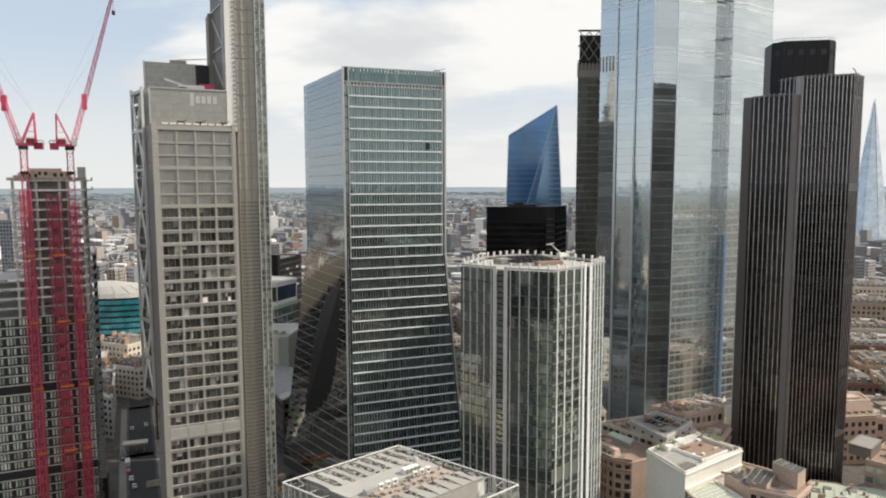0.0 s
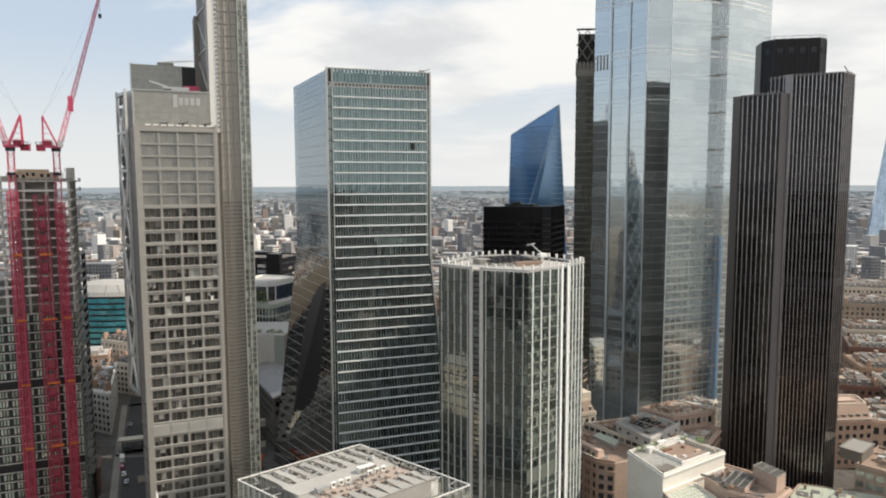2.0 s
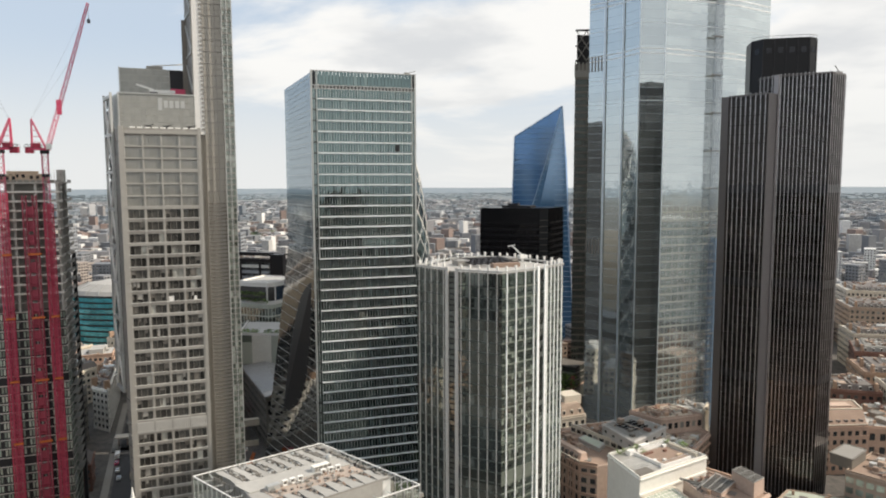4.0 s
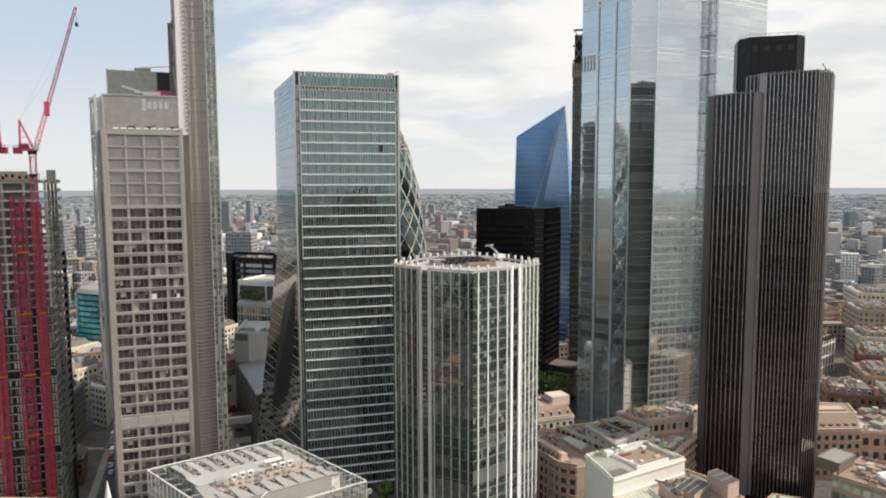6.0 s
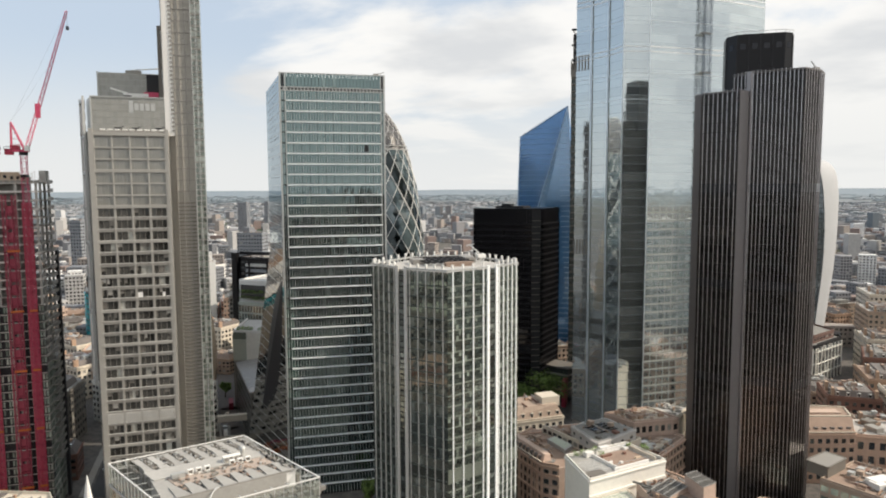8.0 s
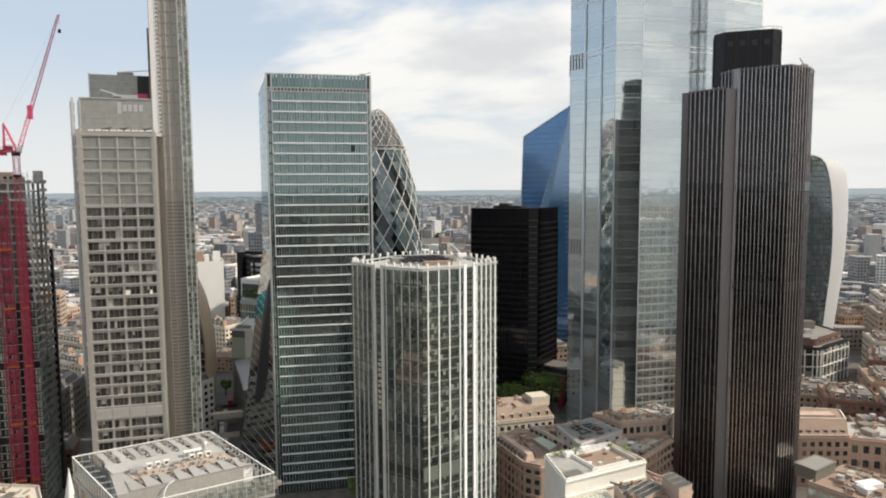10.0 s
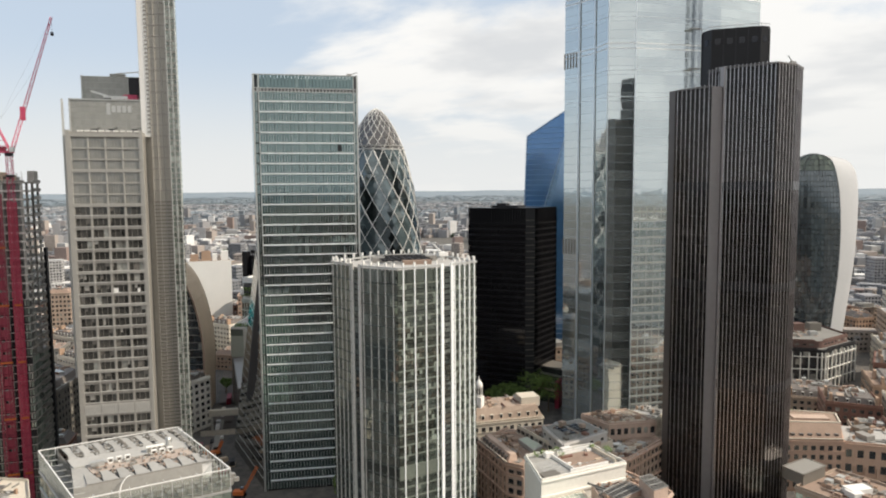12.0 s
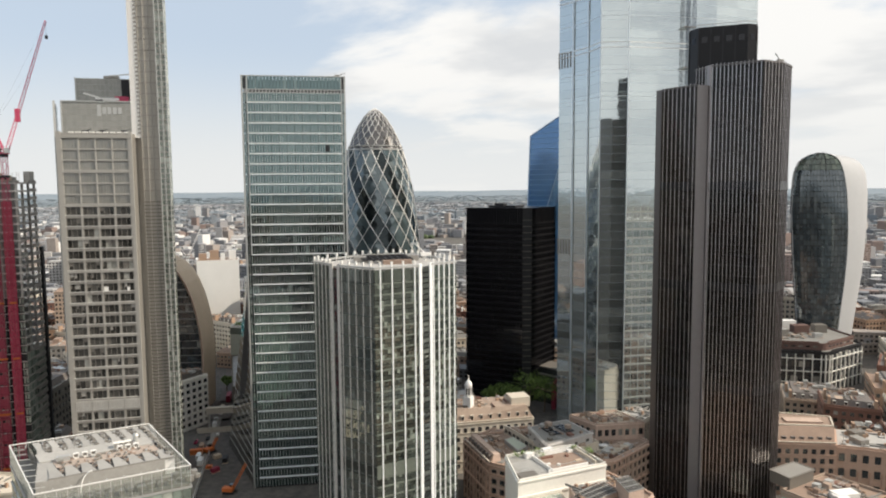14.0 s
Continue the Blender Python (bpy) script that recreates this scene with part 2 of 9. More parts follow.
G_HERON = glazing("grey_office_glass", (0.062, 0.060, 0.055), (0.42, 0.42, 0.38), (0.6, 0.62, 0.62), 0.05, 0.05, 0.07)
G_SHEER = glazing("teal_curtain_glass", (0.024, 0.037, 0.036), (0.10, 0.122, 0.116), (0.56, 0.75, 0.76), 0.24, 0.03, 0.07, wave=0.015)
G_LEAN = glazing("dark_leaning_glass", (0.055, 0.055, 0.052), (0.08, 0.08, 0.076), (0.72, 0.71, 0.68), 0.42, 0.03, 0.05, wave=0.03, mottle=0.3)
G_FLANK = glazing("grey_blue_flank_glass", (0.05, 0.062, 0.068), (0.08, 0.09, 0.1), (0.66, 0.74, 0.79), 0.42, 0.04, 0.02, wave=0.03, mottle=0.2, spread=(0.85, 1.15))
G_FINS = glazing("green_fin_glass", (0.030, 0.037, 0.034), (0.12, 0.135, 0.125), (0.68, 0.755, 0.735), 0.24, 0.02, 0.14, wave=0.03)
# brighter copy of the fin glass, for the sunlit right faces
G_FINSLIT = glazing("sunlit_fin_glass", (0.045, 0.056, 0.048), (0.24, 0.28, 0.24), (0.76, 0.84, 0.79), 0.2, 0.03, 0.14, wave=0.02)
G_BRONZE = glazing("bronze_tower_glass", (0.006, 0.0052, 0.005), (0.024, 0.021, 0.02), (0.38, 0.35, 0.345), 0.04, 0.03, 0.04, wave=0.02)
G_SKY = glazing("silver_sky_glass", (0.19, 0.212, 0.206), (0.23, 0.25, 0.24), (0.85, 0.93, 0.96), 0.58, 0.045, 0.03, wave=0.03)
G_BLACK = glazing("black_tinted_glass", (0.006, 0.006, 0.007), (0.02, 0.02, 0.02), (0.45, 0.46, 0.5), 0.03, 0.05, 0.04)
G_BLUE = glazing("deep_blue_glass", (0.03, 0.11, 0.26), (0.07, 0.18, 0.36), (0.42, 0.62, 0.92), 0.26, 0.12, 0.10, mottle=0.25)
# same glass made paler: the lower facet's reflection put into the colour
G_BLUEBRIGHT = glazing("bright_facet_blue_glass", (0.07, 0.17, 0.31), (0.13, 0.25, 0.40), (0.52, 0.70, 0.93), 0.30, 0.12, 0.10, mottle=0.3)
G_EGG = glazing("pale_diagrid_glass", (0.055, 0.075, 0.08), (0.15, 0.175, 0.18), (0.72, 0.82, 0.86), 0.11, 0.06, 0.12, mottle=0.3)
G_DOME = glazing("smoky_dome_glass", (0.030, 0.027, 0.026), (0.06, 0.056, 0.053), (0.68, 0.67, 0.66), 0.14, 0.1, 0.05)
G_EGGDARK = glazing("dark_spiral_glass", (0.008, 0.011, 0.011), (0.03, 0.036, 0.035), (0.5, 0.58, 0.62), 0.03, 0.05, 0.04)
G_MINT = glazing("mint_screen_glass", (0.30, 0.36, 0.31), (0.5, 0.54, 0.47), (0.85, 0.9, 0.88), 0.18, 0.08, 0.3)
G_LIFT = glazing("grey_green_lift_glass", (0.15, 0.175, 0.145), (0.42, 0.45, 0.40), (0.75, 0.82, 0.78), 0.12, 0.08, 0.3)
G_TEAL = glazing("turquoise_glass", (0.03, 0.20, 0.24), (0.10, 0.34, 0.38), (0.4, 0.75, 0.85), 0.2, 0.08, 0.2)
G_FROST = glazing("frosted_panel_glass", (0.27, 0.265, 0.24), (0.38, 0.38, 0.34), (0.7, 0.72, 0.7), 0.10, 0.15, 0.01, mottle=0.16, spread=(0.9, 1.1))
G_FLARE = glazing("slate_blue_glass", (0.045, 0.058, 0.066), (0.075, 0.09, 0.098), (0.7, 0.76, 0.8), 0.14, 0.06, 0.25, mottle=0.3, spread=(0.9, 1.1))
M_SPANDREL = material("dark_spandrel_glass", (0.035, 0.04, 0.036), 0.25, 0.0, 0.25, 0.4, 0.06, bump=0.0, spec=0.5)
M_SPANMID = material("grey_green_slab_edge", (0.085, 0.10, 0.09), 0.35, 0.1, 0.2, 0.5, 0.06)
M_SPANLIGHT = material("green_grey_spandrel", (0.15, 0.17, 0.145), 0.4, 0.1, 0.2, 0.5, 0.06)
G_DARK = glazing("dark_window_glass", (0.03, 0.032, 0.034), (0.3, 0.29, 0.26), (0.7, 0.75, 0.8), 0.10, 0.08, 0.10)
# distance haze put into the spire glass as pale blue
G_PEAK = glazing("hazy_pale_glass", (0.26, 0.34, 0.42), (0.4, 0.46, 0.52), (0.8, 0.88, 0.95), 0.35, 0.1, 0.1)

# ---- mesh helpers ----
U = Vector((0.911, 0.412))   # the run of most street fronts
V = Vector((-0.412, 0.911))  # and square to it, away from the first eye


class MB:
    """Collects plain faces for one mesh, in world metres."""

    def __init__(self):
        self.v, self.f, self.m = [], [], []

    def face(self, pts, mat=0):
        n = len(self.v)
        self.v.extend(tuple(p) for p in pts)
        self.f.append(tuple(range(n, n + len(pts))))
        self.m.append(mat)

    def prism(self, pts, z0, z1, mat=0, top=None, bottom=False):
        """Upright walls over a plan that runs anticlockwise seen from above, with a lid."""
        n = len(self.v)
        k = len(pts)
        self.v.extend((p[0], p[1], z0) for p in pts)
        self.v.extend((p[0], p[1], z1) for p in pts)
        for i in range(k):
            j = (i + 1) % k
            self.f.append((n + i, n + j, n + k + j, n + k + i))
            self.m.append(mat)
        self.f.append(tuple(n + k + i for i in range(k)))
        self.m.append(mat if top is None else top)
        if bottom:
            self.f.append(tuple(n + i for i in reversed(range(k))))
            self.m.append(mat)

    def loft(self, low, high, mat=0):
        """Walls from one ring of 3D points to another."""
        n, k = len(self.v), len(low)
        self.v.extend(tuple(p) for p in low)
        self.v.extend(tuple(p) for p in high)
        for i in range(k):
            j = (i + 1) % k
            self.f.append((n + i, n + j, n + k + j, n + k + i))
            self.m.append(mat)

    def box(self, c, half, yaw=0.0, mat=0):
        """A box: centre, half sizes, turn in degrees."""
        a = radians(yaw)
        ca, sa = math.cos(a), math.sin(a)
        n = len(self.v)
        for z in (-1, 1):
            for x, y in ((-1, -1), (1, -1), (1, 1), (-1, 1)):
                X, Y = x * half[0], y * half[1]
                self.v.append((c[0] + X * ca - Y * sa, c[1] + X * sa + Y * ca, c[2] + z * half[2]))
        for q in ((0, 3, 2, 1), (4, 5, 6, 7), (0, 1, 5, 4), (1, 2, 6, 5), (2, 3, 7, 6), (3, 0, 4, 7)):
            self.f.append(tuple(n + i for i in q))
            self.m.append(mat)

    def beam(self, a, b, r, mat=0, r2=None, sides=4):
        """A straight bar between two points."""
        a, b = Vector(a), Vector(b)
        d = (b - a).normalized()
        side = d.cross(Vector((0, 0, 1)))
        if side.length < 0.01:
            side = Vector((1, 0, 0))
        side.normalize()
        up = side.cross(d)
        r2 = r if r2 is None else r2
        n = len(self.v)
        for p, q in ((a, r), (b, r2)):
            for i in range(sides):
                w = 2 * math.pi * (i + 0.5) / sides
                self.v.append(tuple(p + side * q * math.cos(w) + up * q * math.sin(w)))
        for i in range(sides):
            j = (i + 1) % sides
            self.f.append((n + i, n + j, n + sides + j, n + sides + i))
            self.m.append(mat)
        self.f.append(tuple(n + i for i in reversed(range(sides))))
        self.f.append(tuple(n + sides + i for i in range(sides)))
        self.m.extend((mat, mat))

    def mesh(self, name, mats, origin=(0, 0, 0), smooth=False):
        me = bpy.data.meshes.new(name)
        o = origin
        me.from_pydata([(p[0] - o[0], p[1] - o[1], p[2] - o[2]) for p in self.v], [], self.f)
        for m in mats if isinstance(mats, (list, tuple)) else [mats]:
            me.materials.append(m)
        if any(self.m):
            me.polygons.foreach_set("material_index", self.m)
        if smooth:
            me.polygons.foreach_set("use_smooth", [True] * len(self.f))
        me.update()
        return me


def thing(name, at, label, category, group="", kind=""):
    ob = new(name)
    ob.location = at if len(at) == 3 else (at[0], at[1], 0.0)
    ob.empty_display_size = 2
    return tagged(ob, label, category, group, kind)


def root_place(ob):
    p = Vector(ob.location)
    while ob.parent:
        ob = ob.parent
        p = p + Vector(ob.location)
    return p


def part(name, mb, mats, parent, label="", kind="", smooth=False):
    """One mesh under a thing or part; the faces are in world metres."""
    ob = new(name, mb.mesh(name, mats, root_place(parent), smooth))
    ob.parent = parent
    return tagged(ob, label, "", "", kind)


def solo(name, mb, mats, at, label, category, group="", kind="", smooth=False):
    """A thing that is a single mesh."""
    at = at if len(at) == 3 else (at[0], at[1], 0.0)
    ob = new(name, mb.mesh(name, mats, at, smooth))
    ob.location = at
    return tagged(ob, label, category, group, kind)


def pieces(name, me, parent, places, label=""):
    """Alike pieces on one shared mesh: places are (x, y, z, yaw)."""
    o = root_place(parent)
    for x, y, z, yaw in places:
        ob = new(name, me)
        ob.parent = parent
        ob.location = (x - o[0], y - o[1], z - o[2])
        ob.rotation_euler = (0, 0, yaw)
        if label:
            ob["label"] = label


def box_mesh(name, mat, half, c=(0, 0, 0)):
    mb = MB()
    mb.box(c, half)
    return mb.mesh(name, mat)


def P2(a, u, v):
    return (a[0] + U.x * u + V.x * v, a[1] + U.y * u + V.y * v)


def run(a, b):
    """Of a front from a to b, left to right seen from outside: its way, outward normal, length and turn."""
    d = Vector((b[0] - a[0], b[1] - a[1]))
    length = d.length
    d = d / length
    return d, Vector((d.y, -d.x)), length, math.atan2(d.y, d.x)


rnd = random.Random(7)


def panes(mb, a, b, z0, z1, nx, nz, gapx=0.06, gapz=0.06, out=0.02, tilt=0.012, low=None, mat=0, skip=None):
    """Glass panes on a front, each set a touch askew. low: the lower ends of the front, where it leans."""
    la, lb = (a, b) if low is None else low
    d, n, length, _ = run(a, b)
    for j in range(nz):
        for i in range(nx):
            if skip and skip(i, j):
                continue
            q = []
            for s, w in ((i + gapx, j + gapz), (i + 1 - gapx, j + gapz), (i + 1 - gapx, j + 1 - gapz), (i + gapx, j + 1 - gapz)):
                s, w = s / nx, w / nz
                tx = la[0] + (lb[0] - la[0]) * s, la[1] + (lb[1] - la[1]) * s
                ux = a[0] + (b[0] - a[0]) * s, a[1] + (b[1] - a[1]) * s
                e = out + rnd.uniform(-tilt, tilt)
                q.append((tx[0] + (ux[0] - tx[0]) * w + n.x * e, tx[1] + (ux[1] - tx[1]) * w + n.y * e, z0 + (z1 - z0) * w))
            mb.face(q, mat)


def bars_up(name, parent, a, b, z0, z1, count, half, mat, off=0.0, label="", ends=True):
    """Upright bars along a front, each a piece. half: half width and half depth."""
    d, n, length, yaw = run(a, b)
    me = box_mesh(name, mat, (half[0], half[1], (z1 - z0) / 2))
    steps = [i / (count - 1) for i in range(count)] if ends else [(i + 0.5) / count for i in range(count)]
    pieces(name, me, parent, [(a[0] + (b[0] - a[0]) * s + n.x * off, a[1] + (b[1] - a[1]) * s + n.y * off, (z0 + z1) / 2, yaw) for s in steps], label)


def bars_along(name, parent, a, b, heights, half, mat, off=0.0, label=""):
    """Level bars across a front, each a piece. half: half depth and half height."""
    d, n, length, yaw = run(a, b)
    me = box_mesh(name, mat, (length / 2, half[0], half[1]))
    pieces(name, me, parent, [((a[0] + b[0]) / 2 + n.x * off, (a[1] + b[1]) / 2 + n.y * off, z, yaw) for z in heights], label)


def steps(z0, z1, n):
    return [z0 + (z1 - z0) * i / n for i in range(n + 1)]


def lattice(mb, a, b, w, bays, r=0.09, mat=0, w2=None):
    """A square lattice mast or jib between two points: four chords with braces."""
    a, b = Vector(a), Vector(b)
    d = (b - a).normalized()
    s = d.cross(Vector((0, 0, 1)))
    s = Vector((U.x, U.y, 0)) if s.length < 0.05 else s.normalized()
    t = s.cross(d).normalized()
    w2 = w if w2 is None else w2
    off = [(-1, -1), (1, -1), (1, 1), (-1, 1)]

    def at(k, i):
        f = k / bays
        h = (w + (w2 - w) * f) / 2
        return a + (b - a) * f + s * off[i][0] * h + t * off[i][1] * h
    for i in range(4):
        mb.beam(at(0, i), at(bays, i), r, mat)
    for k in range(bays):
        for i in range(4):
            j = (i + 1) % 4
            mb.beam(at(k, i), at(k, j), r * 0.6, mat)
            p, q = (i, j) if k % 2 else (j, i)
            mb.beam(at(k, p), at(k + 1, q), r * 0.6, mat)

# ---- ground and distance ----


def ground_z(d):
    """Height of the land at a distance: level under the city, then slowly rising hills."""
    f = max(0.0, min(1.0, (d - 1100) / 3600))
    return 107.0 * f ** 1.05


def make_ground():
    mb = MB()
    rings = [0, 60, 120, 200, 300, 420, 560, 720, 900, 1100, 1350, 1650, 2000, 2400, 2850, 3300, 3750, 4200, 4500, 4750, 4880]
    seg = 120
    for r in rings:
        for i in range(seg):
            a = 2 * math.pi * i / seg
            z = ground_z(r)
            if r > 2300:
                z += 5 * noise.noise(Vector((math.cos(a) * r / 420, math.sin(a) * r / 420, 3)))
            if r > 4300:
                z += 2 * noise.noise(Vector((math.cos(a) * 9, math.sin(a) * 9, 7)))
            mb.v.append((r * math.cos(a), r * math.sin(a), z))
    for k in range(len(rings) - 1):
        for i in range(seg):
            j = (i + 1) % seg
            mb.f.append((k * seg + i, (k + 1) * seg + i, (k + 1) * seg + j, k * seg + j))
            mb.m.append(0)
    m = bpy.data.materials.new("city_ground")
    m.use_nodes = True
    t = m.node_tree
    b = t.nodes["Principled BSDF"]
    b.inputs["Roughness"].default_value = 0.95
    geo = t.nodes.new("ShaderNodeNewGeometry")
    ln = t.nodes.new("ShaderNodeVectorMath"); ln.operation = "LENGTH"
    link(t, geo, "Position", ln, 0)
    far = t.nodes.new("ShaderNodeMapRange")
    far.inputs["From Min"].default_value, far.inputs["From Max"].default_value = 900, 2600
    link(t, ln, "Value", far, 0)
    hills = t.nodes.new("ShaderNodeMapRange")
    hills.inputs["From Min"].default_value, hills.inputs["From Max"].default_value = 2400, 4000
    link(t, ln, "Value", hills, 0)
    stretch = t.nodes.new("ShaderNodeVectorMath"); stretch.operation = "MULTIPLY"
    stretch.inputs[1].default_value = (0.010, 0.005, 0.01)
    link(t, geo, "Position", stretch, 0)
    n = node(t, "ShaderNodeTexNoise", Scale=1.0, Detail=8.0, Roughness=0.65)
    link(t, stretch, 0, n, "Vector")
    town = t.nodes.new("ShaderNodeValToRGB")
    e = town.color_ramp.elements
    e[0].position, e[0].color = 0.34, (0.06, 0.075, 0.05, 1)
    e[1].position, e[1].color = 0.66, (0.17, 0.155, 0.14, 1)
    mid = e.new(0.5); mid.color = (0.13, 0.125, 0.11, 1)
    link(t, n, "Fac", town, 0)
    near = node(t, "ShaderNodeTexNoise", Scale=0.25, Detail=6.0, Roughness=0.7)
    link(t, geo, "Position", near, "Vector")
    road = t.nodes.new("ShaderNodeValToRGB")
    road.color_ramp.elements[0].position, road.color_ramp.elements[0].color = 0.3, (0.045, 0.045, 0.045, 1)
    road.color_ramp.elements[1].position, road.color_ramp.elements[1].color = 0.7, (0.15, 0.135, 0.12, 1)
    link(t, near, "Fac", road, 0)
    mix = t.nodes.new("ShaderNodeMix"); mix.data_type = "RGBA"
    link(t, far, 0, mix, 0)
    link(t, road, 0, mix, 6)
    link(t, town, 0, mix, 7)
    # far hills: distance haze painted in as blue-grey base colours
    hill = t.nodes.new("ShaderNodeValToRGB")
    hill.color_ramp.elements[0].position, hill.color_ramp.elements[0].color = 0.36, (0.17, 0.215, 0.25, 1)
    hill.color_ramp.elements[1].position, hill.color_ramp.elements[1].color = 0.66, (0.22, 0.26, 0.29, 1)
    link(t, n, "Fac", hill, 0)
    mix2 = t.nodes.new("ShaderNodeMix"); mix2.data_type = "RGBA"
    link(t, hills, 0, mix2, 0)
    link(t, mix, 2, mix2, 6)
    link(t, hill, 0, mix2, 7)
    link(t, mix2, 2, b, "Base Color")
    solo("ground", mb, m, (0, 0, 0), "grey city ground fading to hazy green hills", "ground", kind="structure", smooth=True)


make_ground()


def strip(name, pts, width, z, mat, label, category):
    mb = MB()
    for (x0, y0), (x1, y1) in zip(pts, pts[1:]):
        d, n, length, yaw = run((x0, y0), (x1, y1))
        h = n * (width / 2)
        mb.box(((x0 + x1) / 2, (y0 + y1) / 2, z / 2 + 0.002), (length / 2 + width * 0.2, width / 2, z / 2), math.degrees(yaw))
    return solo(name, mb, mat, (pts[0][0], pts[0][1], 0), label, category, kind="structure")


# ---- stepped tower with a braced flank ----
H0 = (-94.9, 230.6)


def stepped_tower():
    t = thing("stepped_tower", P2(H0, 12, 20), "tall grey steel and glass office tower with stepped top", "tower")
    W, D = 24.3, 46.0
    # main body behind the cladding
    mb = MB()
    mb.prism([P2(H0, -1.8, 0.5), P2(H0, W - 0.2, 0.5), P2(H0, W - 0.2, D), P2(H0, -7.0, D), P2(H0, -7.0, 19.3)], 55, 150.3, bottom=True)
    part("body", mb, M_STEEL, t)
    # the lower storeys stand back under the braced flank
    mb = MB()
    mb.prism([P2(H0, -1.8, 0.5), P2(H0, W - 0.2, 0.5), P2(H0, W - 0.2, D), P2(H0, -2.6, D), P2(H0, -2.6, 12)], 0, 55)
    part("lower_body", mb, M_STEEL, t)
    mb = MB()
    mb.prism([P2(H0, -2.4, 7.8), P2(H0, 23, 7.8), P2(H0, 23, D), P2(H0, -6.0, D), P2(H0, -6.0, 20)], 150.3, 163)
    mid = part("middle_block", mb, M_FROST, t, "frosted grey plant storey")
    mb = MB()
    mb.prism([P2(H0, -3.3, 30), P2(H0, 22.8, 30), P2(H0, 22.8, D), P2(H0, -3.3, D)], 163, 175.3)
    top = part("top_block", mb, M_FROST, t, "frosted grey top storey")
    mb = MB()
    panes(mb, P2(H0, -2.4, 7.75), P2(H0, 23, 7.75), 150.6, 162.7, 14, 5, 0.015, 0.02, 0.03, 0.02)
    panes(mb, P2(H0, -3.3, 29.95), P2(H0, 14.5, 29.95), 163.2, 175.1, 11, 5, 0.015, 0.02, 0.03, 0.02)
    part("screen_panel", mb, G_FROST, t, "frosted plant screen panels", "stuff")
    # dark recess and light edges on the steps
    mb = MB()
    mb.box((*P2(H0, 18.3, 29.9), 170), (3.6, 0.3, 5), 24.3)
    part("recess", mb, M_DARKMET, t, "dark louvred opening")
    for u, z0, z1, v in ((-2.4, 150.3, 163.3, 7.7), (-3.3, 163, 175.6, 29.9)):
        mb = MB()
        mb.box((*P2(H0, u, v), (z0 + z1) / 2), (0.25, 0.25, (z1 - z0) / 2), 24.3)
        part("corner_trim", mb, M_LIGHT, t)
    mb = MB()
    mb.box((*P2(H0, 10.3, 7.7), 163.1), (12.7, 0.3, 0.2), 24.3)
    part("roof_edge", mb, M_LIGHT, t)
    mb = MB()
    for i in range(5):
        mb.box((*P2(H0, 11.3 + 1.9 * i, 7.72), 159.6), (0.7, 0.06, 1.3 if i else 2.2), 24.3)
    part("lit_panel", mb, M_LIGHT, t, "pale screen panels", "stuff")
    # front: four bays, frosted above, windows below
    a, b = P2(H0, -0.7, 0.25), P2(H0, W - 1.0, 0.25)
    floor = 4.28
    z_open = 122.4
    n_low = 28
    z_bot = z_open - n_low * floor
    mb = MB()
    panes(mb, a, b, z_open, 147.8, 12, 6, 0.03, 0.03, 0.12)
    part("upper_glazing", mb, G_FROST, t, "frosted grey upper glazing", "stuff")
    mb = MB()
    panes(mb, a, b, z_bot, z_open, 12, n_low, 0.05, 0.12, 0.12, 0.02)
    part("window", mb, G_HERON, t, "grey office windows with blinds", "stuff")
    mb = MB()
    d, n, length, yaw = run(a, b)
    for q in range(84):
        i, j = rnd.randrange(12), rnd.randrange(n_low)
        s0, s1 = (i + 0.1) / 12, (i + rnd.choice((0.5, 0.9))) / 12
        zt = z_bot + floor * (j + 0.86)
        zb = zt - floor * rnd.choice((0.3, 0.35, 0.45, 0.62))
        e = lambda s, z: (a[0] + (b[0] - a[0]) * s + n.x * 0.16, a[1] + (b[1] - a[1]) * s + n.y * 0.16, z)
        mb.face([e(s0, zb), e(s1, zb), e(s1, zt), e(s0, zt)], rnd.choice((0, 0, 0, 1)))
    part("blind", mb, [M_LOUVRE, M_FRAME], t, "half-drawn pale window blinds", "stuff")
    for u, w, z in ((12.2, 1.25, 89.2), (20.8, 0.45, 88.9)):
        mb = MB()
        mb.box((*P2(H0, u, -0.02), z), (w, 0.05, 1.4), 24.3)
        part("blank_panel", mb, M_WHITE, t, "white window panel")
    heights = [z_bot + floor * i for i in range(n_low + 1)]
    bars_along("floor_band", t, a, b, heights, (0.28, 0.58), M_STEEL, 0.18, "")
    bars_along("sill_line", t, a, b, [z + 0.6 for z in heights[:-1]], (0.14, 0.11), M_PALEBAND, 0.44)
    bars_along("thick_band", t, a, b, [z_open - 3 * floor * k for k in range(1, 9) if k != 6], (0.36, 0.42), M_FRAME, 0.2)
    bars_along("wide_band", t, a, b, [z_bot + floor * 9.5], (0.36, 2.0), M_PALEBAND, 0.16, "pale wide storey band")
    bars_up("band_rib", t, a, b, z_bot + floor * 9.5 - 1.8, z_bot + floor * 9.5 + 1.8, 37, (0.07, 0.06), M_STEEL, 0.56)
    bars_along("thick_band", t, a, b, [148.9, 135.6, z_open + 0.2], (0.4, 0.6), M_FRAME, 0.2)
    bars_along("thin_band", t, a, b, [131, 126.7, 139.8, 144], (0.25, 0.3), M_FRAME, 0.2)
    bars_up("bay_post", t, a, b, z_bot, 149.4, 5, (0.24, 0.35), M_FRAME, 0.22)
    bars_up("mullion", t, a, b, z_bot, z_open, 13, (0.07, 0.12), M_LOUVRE, 0.16)
    bars_up("bay_pier", t, a, b, z_bot, z_open, 5, (0.5, 0.2), M_STEEL, 0.16)
